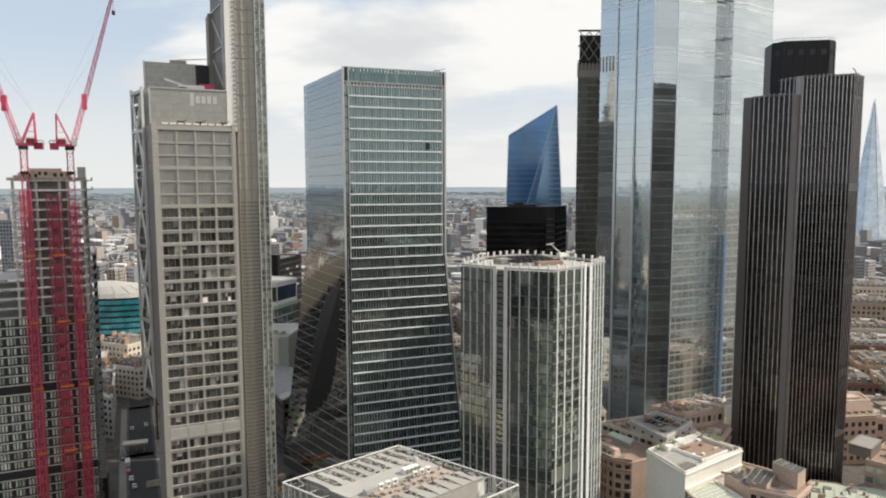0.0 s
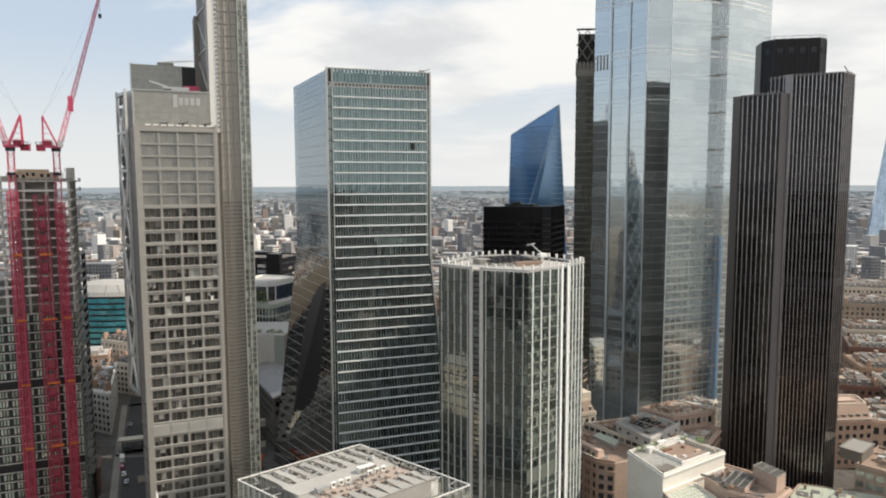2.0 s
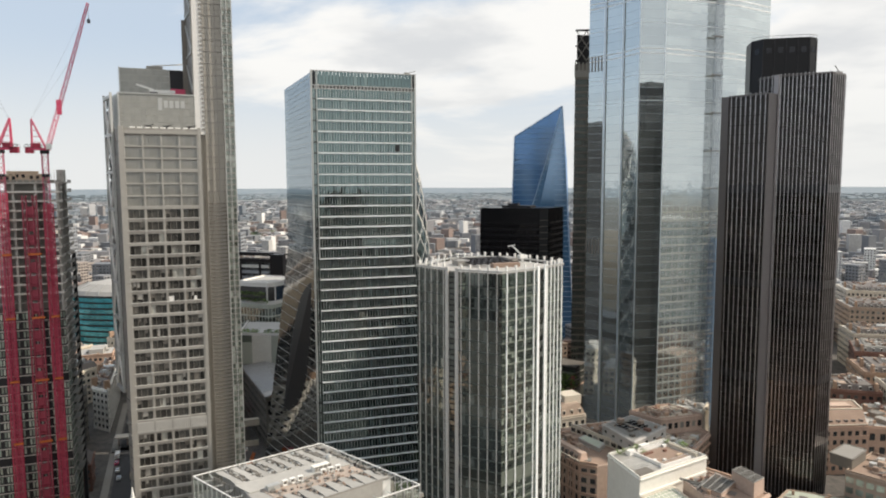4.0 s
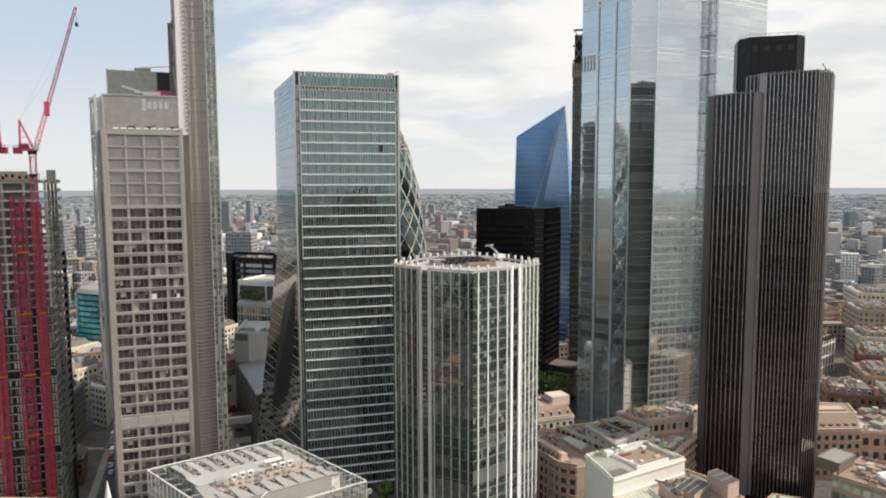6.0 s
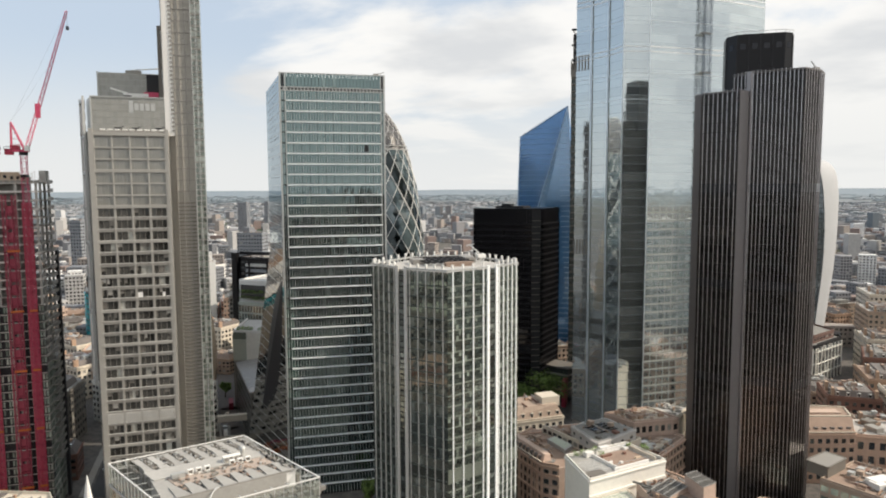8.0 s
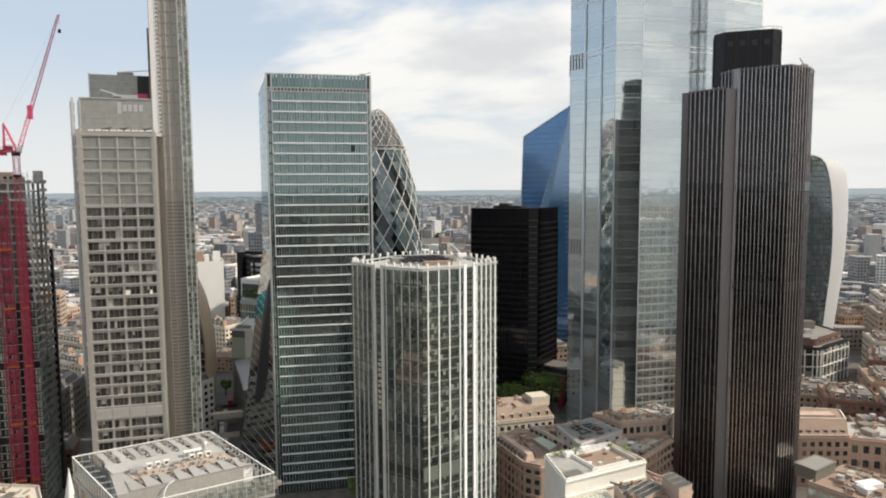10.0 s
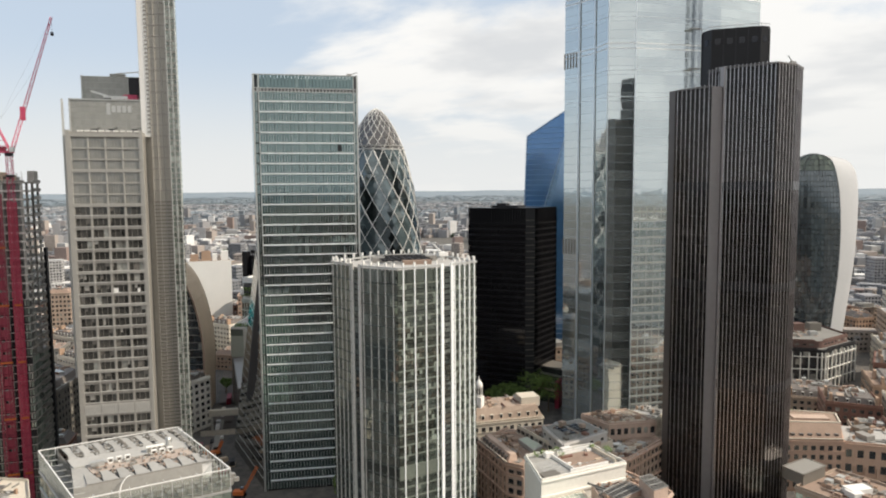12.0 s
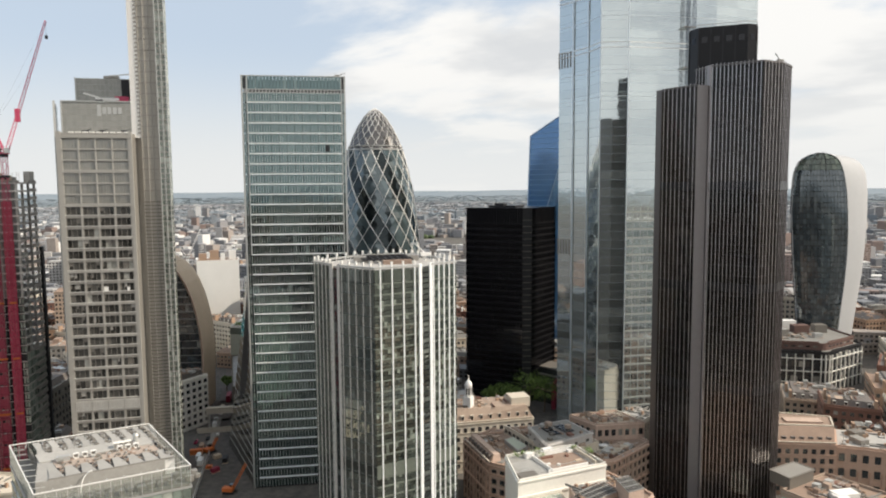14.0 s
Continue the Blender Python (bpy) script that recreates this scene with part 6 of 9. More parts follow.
def block(pts, h, wall, roof, label, floors, bay=3.4, name="office_block", win=G_DARK, single=False, parapet=1.0, group="", sides=None, gap=(0.24, 0.24), cornice=True, category="building", plant=0, base=0.0):
    """A building over a plan: walls, parapet, roof deck, recessed-looking windows by storey."""
    cx, cy = sum(p[0] for p in pts) / len(pts), sum(p[1] for p in pts) / len(pts)
    t = thing(name, (cx, cy, base), label, category, group)
    KEEP.append((cx, cy, max(math.hypot(p[0] - cx, p[1] - cy) for p in pts)))
    mb = MB()
    mb.prism(pts, base, h)
    part("wall", mb, wall, t)
    inner = [(cx + (p[0] - cx) * 0.95, cy + (p[1] - cy) * 0.95) for p in pts]
    mb = MB()
    mb.prism(inner, h - 0.2, h + 0.06)
    part("roof", mb, roof, t)
    k = len(pts)
    for i in range(k) if sides is None else sides:
        a, b = pts[i], pts[(i + 1) % k]
        d, n, length, yaw = run(a, b)
        if length < 2.5:
            continue
        nx = max(1, int(length / bay))
        z0, z1 = base + 1.0, h - 0.9
        if single:
            w, g = length / nx, (z1 - z0) / floors
            me = box_mesh("window", win, (w * (0.5 - gap[0]), 0.06, g * (0.5 - gap[1])))
            sl = box_mesh("window_sill", wall, (w * (0.56 - gap[0]), 0.18, 0.12))
            spots, sills = [], []
            for r in range(floors):
                for c in range(nx):
                    s = (c + 0.5) / nx
                    p = (a[0] + (b[0] - a[0]) * s, a[1] + (b[1] - a[1]) * s)
                    spots.append((p[0], p[1], z0 + g * (r + 0.5), yaw))
                    sills.append((p[0] + n.x * 0.12, p[1] + n.y * 0.12, z0 + g * (r + gap[1]) - 0.1, yaw))
            pieces("window", me, t, spots)
            pieces("window_sill", sl, t, sills)
        else:
            mb = MB()
            panes(mb, a, b, z0, z1, nx, floors, gap[0], gap[1], 0.05, 0.015)
            part("window", mb, win, t, "", "stuff")
        if cornice:
            bars_along("cornice", t, a, b, [h - 0.1], (0.3, 0.28), wall, 0.12)
        if parapet:
            bars_along("parapet", t, a, b, [h + parapet / 2], (0.18, parapet / 2), wall, -0.25)
    if base == 0.0 and h > 8 and name not in ("white_block", "annexe"):
        mb = MB()
        q0, q1, q2, q3 = (Vector(pts[0]), Vector(pts[1]), Vector(pts[-2]), Vector(pts[-1]))
        yaw0 = math.degrees(math.atan2((q1 - q0).y, (q1 - q0).x))
        for q in range(26):
            f, g = rnd.uniform(0.1, 0.9), rnd.uniform(0.1, 0.9)
            p = q0.lerp(q1, f).lerp(q3.lerp(q2, f), g)
            kind = rnd.random()
            if kind < 0.3:
                mb.box((p.x, p.y, h + 0.35), (rnd.uniform(1.5, 5), 0.15, 0.35), yaw0 + rnd.choice((0, 90)), 0)
            elif kind < 0.55:
                mb.box((p.x, p.y, h + 0.3), (rnd.uniform(0.5, 1.4), rnd.uniform(0.4, 0.9), 0.35), yaw0, 1)
            elif kind < 0.75:
                mb.box((p.x, p.y, h + 0.7), (0.5, 0.4, rnd.uniform(0.6, 1.2)), yaw0, 2)
            elif kind < 0.9:
                mb.box((p.x, p.y, h + 0.12), (rnd.uniform(1, 3), rnd.uniform(1, 2.4), 0.14), yaw0, rnd.choice((0, 3)))
            else:
                mb.beam((p.x, p.y, h), (p.x, p.y, h + rnd.uniform(1.5, 3.5)), 0.07, 1)
        part("roof_clutter", mb, [M_ROOF, M_ROOFLIGHT, M_BRICKTAN, M_SLATE], t, "", "stuff")
        if name == "street_building" and len(pts) == 4:
            # set-back attic with its own windows, light well and chimney stacks
            cen = (q0 + q1 + q2 + q3) / 4
            at = [cen + (q - cen) * 0.8 for q in (q0, q1, q2, q3)]
            mb = MB()
            mb.loft([(*q, h + 0.06) for q in at], [(*(cen + (q - cen) * 0.88), h + 3.2) for q in at])
            mb.face([(*(cen + (q - cen) * 0.88), h + 3.2) for q in at])
            attic = part("attic", mb, M_SLATE if roof is not M_SLATE else M_ROOF, t, "sloping slate attic")
            for i in (0, 3):
                a, b = at[i], at[(i + 1) % 4]
                d, n, length, yaw = run((a.x, a.y), (b.x, b.y))
                for k in range(max(2, int(length / 4))):
                    s = (k + 0.5) / max(2, int(length / 4))
                    c = a.lerp(b, s) - n * 0.9
                    mb = MB()
                    mb.box((c.x, c.y, h + 1.5), (0.8, 1.0, 1.0), math.degrees(yaw))
                    part("dormer", mb, M_ROOFLIGHT, attic)
                    mb = MB()
                    mb.box((c.x + n.x * 1.02, c.y + n.y * 1.02, h + 1.55), (0.55, 0.04, 0.65), math.degrees(yaw))
                    part("dormer_window", mb, G_DARK, attic)
            scatter(t, [cen + (q - cen) * 0.68 for q in (q0, q1, q2, q3)], h + 3.25, 34, yaw0)
            mb = MB()
            w = cen.lerp(q2, 0.2)
            mb.box((w.x, w.y, h + 3.35), (rnd.uniform(3, 5), rnd.uniform(1.5, 3), 0.5), yaw0)
            part("rooflight", mb, M_LIGHT, t, "glazed rooflight")
            for i, f in ((0, 0.03), (0, 0.97), (3, 0.5)):
                c = cen + (Vector(pts[i]).lerp(Vector(pts[(i + 1) % 4]), f) - cen) * 0.86
                mb = MB()
                mb.box((c.x, c.y, h + 2.4), (0.6, 1.6, 2.5), yaw0)
                part("chimney", mb, M_BRICKTAN, t)
    for q in range(plant):
        f, g = rnd.uniform(0.3, 0.7), rnd.uniform(0.3, 0.7)
        p0, p1 = Vector(pts[0]).lerp(Vector(pts[1]), f), Vector(pts[-1]).lerp(Vector(pts[-2]), f)
        p = p0.lerp(p1, g)
        s = rnd.uniform(0.8, 2.4)
        mb = MB()
        mb.box((p.x, p.y, h + s * 0.5), (s * rnd.uniform(0.8, 2), s, s * 0.55), rnd.choice((24, 24, -66)))
        part("roof_plant", mb, rnd.choice((M_STEEL, M_WHITE, M_LOUVRE, M_ROOFLIGHT)), t)
    return t


def opposite_blocks():
    """Two towers beside the camera's line, known from the glass fronts that mirror them."""
    for c, a, b, h, fl, tone, win, label in (((-150, 84), 30, 18, 78, 19, M_LOUVRE, G_DARK, "banded office block with teal glass and brown storeys"), ((404, 198), 68, 13, 98, 24, M_OFFWHITE, G_MINT, "pale gridded office slab")):
        ca, sa = math.cos(radians(47 if c[0] > 0 else 40)), math.sin(radians(47 if c[0] > 0 else 40))
        pts = [(c[0] + u * a * ca - v * b * sa, c[1] + u * a * sa + v * b * ca) for u, v in ((-1, -1), (1, -1), (1, 1), (-1, 1))]
        t = thing("office_tower", c, label, "tower")
        mb = MB()
        mb.prism(pts, 0, h)
        part("wall", mb, tone, t)
        for k in range(4):
            mb = MB()
            panes(mb, pts[k], pts[(k + 1) % 4], 2, h - 2, 16, fl, 0.08, 0.2, 0.06, 0.01, skip=(lambda i, j: j % 5 == 2) if c[0] < 0 else None)
            part("window", mb, win, t, "", "stuff")
            bars_along("floor_band", t, pts[k], pts[(k + 1) % 4], [2 + (h - 4) * j / fl for j in range(fl + 1)], (0.2, 0.3), M_STEEL if c[0] < 0 else M_WHITE, 0.1)
            if c[0] < 0:
                for z, hh, m in ((70, 2.6, M_COPPER), (56, 2.2, M_COPPER), (24, 2.0, M_PEACH), (17, 2.0, M_BRICK), (10, 2.0, M_PEACH)):
                    bars_along("storey_band", t, pts[k], pts[(k + 1) % 4], [z], (0.1, hh), m, 0.15)


opposite_blocks()


def string_courses(t, pts, sides, heights, mat):
    for i in sides:
        bars_along("string_course", t, pts[i], pts[(i + 1) % len(pts)], heights, (0.22, 0.2), mat, 0.1)


def scatter(t, pts, z, count, yaw=24):
    """Small things that gather on a flat roof: ducts, vents, hatches, kerbs, pipes and rails."""
    q0, q1, q2, q3 = [Vector(p) for p in pts]
    mb = MB()
    for i in range(count):
        f, g = rnd.uniform(0.06, 0.94), rnd.uniform(0.06, 0.94)
        p = q0.lerp(q1, f).lerp(q3.lerp(q2, f), g)
        turn = yaw + rnd.choice((0, 90))
        kind = rnd.random()
        m = rnd.choice((0, 0, 1, 2, 3, 4, 5))
        if kind < 0.3:
            mb.box((p.x, p.y, z + 0.3), (rnd.uniform(1.2, 3.6), rnd.uniform(0.1, 0.22), 0.32), turn, m)
        elif kind < 0.5:
            mb.box((p.x, p.y, z + 0.45), (rnd.uniform(0.5, 1.3), rnd.uniform(0.4, 0.9), 0.5), turn, m)
        elif kind < 0.65:
            mb.box((p.x, p.y, z + 0.05), (rnd.uniform(1.0, 2.8), rnd.uniform(0.8, 1.8), 0.06), turn, m)
        elif kind < 0.8:
            mb.beam((p.x, p.y, z), (p.x, p.y, z + rnd.uniform(0.8, 1.6)), rnd.uniform(0.15, 0.4), m, 0.3, 8)
        elif kind < 0.92:
            w = math.radians(turn)
            a, n = Vector((math.cos(w), math.sin(w))), rnd.uniform(2, 4)
            for h in (0.5, 1.0):
                mb.beam((p.x - a.x * n, p.y - a.y * n, z + h), (p.x + a.x * n, p.y + a.y * n, z + h), 0.05, 1)
            for k in (-1, 0, 1):
                mb.beam((p.x + a.x * n * k, p.y + a.y * n * k, z), (p.x + a.x * n * k, p.y + a.y * n * k, z + 1.0), 0.05, 1)
        else:
            mb.box((p.x, p.y, z + 0.9), (rnd.uniform(0.9, 1.6), rnd.uniform(0.8, 1.2), 0.9), turn, rnd.choice((0, 1, 5)))
    part("roof_clutter", mb, [M_ROOFBROWN, M_LIGHT, M_LOUVRE, M_BRICK, M_BRICKTAN, M_STONE], t, "", "stuff")


def rail(t, pts, z, h=1.1, mat=M_WHITE):
    for a, b in zip(pts, pts[1:]):
        bars_along("handrail", t, a, b, [z + h], (0.06, 0.06), mat, 0)
        bars_up("rail_post", t, a, b, z, z + h, max(2, int(math.hypot(b[0] - a[0], b[1] - a[1]) / 2)), (0.05, 0.05), mat, 0)


def white_block():
    pts = [(80.4, 218.6), (108.2, 238.8), (96.8, 253.8), (73.6, 238.6)]
    t = block(pts, 33.4, M_OFFWHITE, M_ROOFLIGHT, "white rendered block with walled roof terrace", 1, 60, "white_block", sides=[0, 1, 2, 3], gap=(0.5, 0.5), plant=0)
    e1 = Vector((27.8, 20.2)).normalized()
    e2 = Vector((-6.8, 20.0)).normalized()
    o = Vector(pts[0])
    sp = lambda x, y: o + e1 * x + e2 * y
    yaw = math.degrees(math.atan2(e1.y, e1.x))
    deck = 33.46
    for x, y, a, b, h, m, nm in ((6, 10.5, 4.8, 7.0, 0.05, M_PANEL, "deck"), (20, 9.5, 7.6, 6.0, 0.08, M_ROOFBROWN, "terrace_deck"), (20, 2.4, 7.8, 0.25, 0.55, M_WHITE, "terrace_wall"), (11.6, 9.5, 0.25, 7.2, 0.6, M_WHITE, "terrace_wall"), (28.6, 9.5, 0.25, 7.2, 0.7, M_CREAM, "terrace_wall"), (20, 17.2, 8, 0.3, 0.6, M_WHITE, "terrace_wall"), (4.4, 3.4, 3.2, 1.8, 0.35, M_LOUVRE, "light_well"), (31.2, 6, 1.6, 4.2, 0.12, M_LOUVRE, "light_well"), (8.6, 17, 1.6, 1.0, 0.9, M_WHITE, "stair_head"), (16.5, 18.6, 2.0, 0.9, 0.8, M_WHITE, "plant_room"), (25, 15.4, 1.0, 0.7, 0.5, M_WHITE, "planter"), (15, 13.5, 2.2, 0.35, 0.4, M_BRICK, "bench"), (17.5, 6.2, 0.5, 0.5, 0.4, M_WHITE, "planter"), (22.5, 12, 0.5, 0.5, 0.45, M_BRICK, "planter"), (14, 8.2, 0.6, 0.4, 0.35, M_WHITE, "planter"), (25.6, 6.6, 1.3, 0.4, 0.4, M_FORM, "bench")):
        p = sp(x, y)
        mb = MB()
        mb.box((p.x, p.y, deck + h), (a, b, h), yaw)
        part(nm, mb, m, t)
    for k in range(9):
        p = sp(3.0 + 0.9 * k, 9)
        mb = MB()
        mb.box((p.x, p.y, deck + 0.14), (0.06, 5.2, 0.06), yaw)
        part("deck_joint", mb, M_WHITE, t)
    for x0, y0, x1, y1 in ((12, 3.0, 28.4, 3.0), (12, 16.6, 28.4, 16.6), (2.0, 5.6, 11, 5.6)):
        p, q = sp(x0, y0), sp(x1, y1)
        rail(t, [(p.x, p.y), (q.x, q.y)], deck + 1.1, 0.8, M_LIGHT)
    # green pergola frames over the back corners
    for x, y in ((6, 19.0), (10, 19.0), (31.6, 10.5)):
        p = sp(x, y)
        mb = MB()
        for k in range(4):
            u = p + e1 * (-1.5 + k)
            mb.beam((u.x - e2.x, u.y - e2.y, deck + 1.5), (u.x + e2.x, u.y + e2.y, deck + 1.5), 0.08)
            mb.beam((u.x, u.y, deck), (u.x, u.y, deck + 1.5), 0.07)
        part("pergola", mb, M_COPPER, t, "pale green pergola frame")
    p = sp(17, -0.3)
    mb = MB()
    mb.box((p.x, p.y, 28.3), (17.2, 0.35, 0.35), yaw)
    part("string_course", mb, M_OFFWHITE, t)
    for sx, sy in ((4, 18.4), (6.6, 18.8), (9.4, 18.2), (12.6, 18.6), (31.6, 9.6), (31.4, 12.0), (26.6, 15.6), (13.2, 14.6)):
        p = sp(sx, sy)
        mb = MB()
        for q in range(24):
            c = Vector((p.x + rnd.uniform(-1, 1), p.y + rnd.uniform(-0.8, 0.8), 34.2 + rnd.uniform(0, 1.4)))
            w = rnd.uniform(0, 6.28)
            mb.face([c + Vector((math.cos(w), math.sin(w), 0.2)) * 0.5, c + Vector((-math.sin(w), math.cos(w), 0.3)) * 0.5, c - Vector((math.cos(w), math.sin(w), 0.1)) * 0.5])
        part("terrace_shrub", mb, M_LEAF, t, "green terrace shrub", "stuff")
    # glazed lean-to in front of the long wall, its roof a pale grid
    an = block([(83.5, 206.0), (97.6, 212.6), (93.6, 227.4), (81.4, 218.4)], 27.6, M_CREAM, M_COPPER, "annexe with pale green gridded glass roof", 6, 3.0, "annexe", plant=0, parapet=0.3, gap=(0.18, 0.2))
    for k in range(9):
        f = (k + 0.5) / 9
        a, b = Vector((83.5, 206.0)).lerp(Vector((97.6, 212.6)), f), Vector((81.4, 218.4)).lerp(Vector((93.6, 227.4)), f)
        bars_along("glazing_bar", an, (a.x, a.y), (b.x, b.y), [27.75], (0.08, 0.06), M_OFFWHITE, 0)
    for k in range(7):
        f = (k + 0.5) / 7
        a, b = Vector((83.5, 206.0)).lerp(Vector((81.4, 218.4)), f), Vector((97.6, 212.6)).lerp(Vector((93.6, 227.4)), f)
        bars_along("glazing_bar", an, (a.x, a.y), (b.x, b.y), [27.78], (0.08, 0.06), M_OFFWHITE, 0)
    q = [(110.4, 239.4), (121.0, 233.5), (124.0, 240.0), (120.0, 245.0), (107.6, 257.0), (100.4, 253.9)]
    mk = block(q, 23.4, M_STONEWARM, M_ROOFBROWN, "stone block with warm flat roof", 5, 3.2, "stone_block", sides=[0, 1, 2, 3, 4], plant=0, parapet=0.7)
    for a, b in ((q[2], q[3]), (q[3], q[4])):
        bars_along("coping", mk, a, b, [24.2], (0.3, 0.12), M_PEACH, -0.25)
    scatter(mk, [(112.0, 246.0), (119.0, 243.0), (108.0, 255.0), (102.5, 253.6)], 23.5, 26, 30)
    KEEP.extend([(132, 218, 14), (150, 236, 16), (128, 240, 8)])
    # brown stone block in front with slatted roofs
    q = [(99.4, 213.2), (111.0, 205.5), (120.6, 215.0), (108.6, 229.6), (96.4, 225.4)]
    sl = block(q, 31.0, M_STONEWARM, M_ROOFBROWN, "brown stone block with slatted roof plant", 7, 2.7, "stone_block", sides=[0, 1, 2], plant=0, parapet=0.6, gap=(0.2, 0.18))
    string_courses(sl, q, (0, 1, 2), (5, 9.4, 13.8, 18.2, 22.6, 27.0), M_STONE)
    scatter(sl, [(98.5, 222.0), (98.5, 224.6), (107.6, 228.6), (107.0, 227.0)], 31.1, 8, 40)
    for pl, z, nm in ([[(99.6, 216.6), (104.2, 211.4), (111.8, 220.6), (107.2, 226.2)], 32.6, 9], [[(111.0, 221.6), (114.6, 212.4), (119.2, 216.2), (115.0, 224.6)], 36.0, 6]):
        p0, p1, p2, p3 = [Vector(v) for v in pl]
        c = (p0 + p1 + p2 + p3) / 4
        g = thing("roof_frame", (c.x, c.y, 31.0), "dark slatted plant frame on a roof", "plant frame", "slatted frames")
        mb = MB()
        mb.prism([(v.x, v.y) for v in (p0, p1, p2, p3)], 31.06, z)
        part("housing", mb, M_STONEWARM, g)
        mb = MB()
        mb.prism([(c + (v - c) * 0.94)[:] for v in (p0, p1, p2, p3)], z, z + 0.06)
        part("grating", mb, M_DARKMET, g)
        for k in range(nm + 1):
            a, b = p0.lerp(p3, k / nm), p1.lerp(p2, k / nm)
            bars_along("slat", g, (a.x, a.y), (b.x, b.y), [z + 0.2], (0.16, 0.12), M_STEEL, 0)
        for k in range(4):
            a, b = p0.lerp(p1, k / 3), p3.lerp(p2, k / 3)
            bars_along("rail", g, (a.x, a.y), (b.x, b.y), [z + 0.36], (0.09, 0.06), M_LIGHT, 0)


white_block()


def inset(pts, f):
    cx, cy = sum(p[0] for p in pts) / len(pts), sum(p[1] for p in pts) / len(pts)
    return [(cx + (p[0] - cx) * f, cy + (p[1] - cy) * f) for p in pts]




M_PAVILION = material("pale_grey_render", (0.50, 0.485, 0.465), 0.8, 0.0, 0.14, 0.8, 0.1)


def terrace_blocks():
    pts = [(65.8, 254.0), (72.2, 251.8), (94.0, 262.5), (84.0, 293.0), (62.0, 293.0), (51.8, 276.0)]
    t = block(pts, 23.6, M_STONEWARM, M_ROOFBROWN, "weathered stone corner block with stepped terraces and penthouse", 6, 2.5, "stone_block", single=True, sides=[0, 4, 5], plant=0, gap=(0.2, 0.16))
    string_courses(t, pts, (0, 4, 5), (4.6, 8.6, 12.4, 16.4, 20.2), M_STONE)
    bars_up("pilaster", t, pts[5], pts[0], 0, 23.0, 9, (0.4, 0.3), M_PEACH, 0.2)
    for k in (5, 0):
        bars_along("ledge", t, pts[k], pts[(k + 1) % 6], [12.4, 20.4, 23.5], (0.6, 0.28), M_PEACH, 0.3, "deep stone ledge")
    bars_along("balustrade", t, pts[5], pts[0], [24.7], (0.22, 0.16), M_CREAM, 0.1)
    bars_along("balustrade", t, pts[0], pts[1], [24.7], (0.2, 0.16), M_PEACH, 0.1)
    # sloping attic along the street with small dark windows
    d, n, length, yaw = run(pts[5], pts[0])
    e = lambda s, off, z: (pts[5][0] + d.x * length * s - n.x * off, pts[5][1] + d.y * length * s - n.y * off, z)
    mb = MB()
    mb.loft([e(0.03, 1.2, 23.7), e(0.95, 1.2, 23.7), e(0.95, 5.2, 23.7), e(0.03, 5.2, 23.7)], [e(0.05, 2.4, 26.6), e(0.93, 2.4, 26.6), e(0.93, 4.9, 26.6), e(0.05, 4.9, 26.6)])
    mb.face([e(0.05, 2.4, 26.6), e(0.93, 2.4, 26.6), e(0.93, 4.9, 26.6), e(0.05, 4.9, 26.6)])
    attic = part("attic", mb, M_STONEWARM, t, "sloping stone attic")
    for k in range(8):
        q = e(0.09 + 0.11 * k, 1.7, 25.0)
        mb = MB()
        mb.box(q, (0.55, 0.7, 0.85), math.degrees(yaw))
        part("dormer", mb, M_SLATE, attic)
    # penthouse on the deck, light walls and brown terrace on top
    ph = [(66.6, 287.8), (80.4, 271.0), (90.6, 258.8), (106.0, 277.0), (90.6, 297.0)]
    mb = MB()
    mb.prism(ph, 23.7, 26.6)
    hs = part("penthouse", mb, M_CREAM, t, "pale penthouse storey")
    mb = MB()
    mb.prism(inset(ph, 0.93), 26.6, 26.7)
    part("terrace_deck", mb, M_ROOFBROWN, t)
    for a, b in zip(ph, ph[1:]):
        bars_along("terrace_parapet", t, a, b, [27.0], (0.22, 0.42), M_CREAM, -0.25, "pale terrace parapet")
    mb = MB()
    panes(mb, ph[0], ph[1], 24.2, 26.2, 7, 1, 0.12, 0.08, 0.05)
    panes(mb, ph[1], ph[2], 24.2, 26.2, 5, 1, 0.12, 0.08, 0.05)
    part("penthouse_window", mb, G_DARK, t, "", "stuff")
    # lead-roofed box let into the lower terrace
    bx = [(68.2, 276.6), (75.0, 265.4), (78.4, 271.2), (71.4, 280.2)]
    mb = MB()
    mb.prism(bx, 23.7, 25.4)
    lb = part("roof_box", mb, M_ROOFLIGHT, t, "pale walled box with green-grey lead roof")
    mb = MB()
    mb.prism(inset(bx, 0.86), 25.4, 25.5)
    part("box_lead", mb, M_COPPER, lb)
    # low kerbs and pipes on the brown decks
    for (x0, y0), (x1, y1), z in (((57.5, 276.5), (67.4, 262.0), 24.2), ((58, 284), (66, 287.5), 24.2), ((60, 279.5), (69.5, 265.5), 24.2), ((82, 286), (90, 292), 27.1), ((78, 283), (88, 293), 27.1), ((75, 288), (82, 291), 27.1)):
        bars_along("kerb", t, (x0, y0), (x1, y1), [z], (0.18, 0.32), M_PEACH, 0)
    rail(t, [(72.0, 283.5), (81.5, 272.0), (86.0, 266.4)], 27.0, 1.0, M_LIGHT)
    scatter(t, [(56.0, 275.0), (66.5, 260.0), (72.0, 268.0), (63.0, 289.0)], 23.7, 44, -55)
    scatter(t, [(69.0, 286.5), (80.0, 273.5), (78.0, 279.0), (90.0, 294.0)], 26.75, 40, 40)
    scatter(t, [(90.0, 260.6), (93.0, 262.0), (105.0, 277.0), (100.0, 284.0)], 26.75, 20, 40)
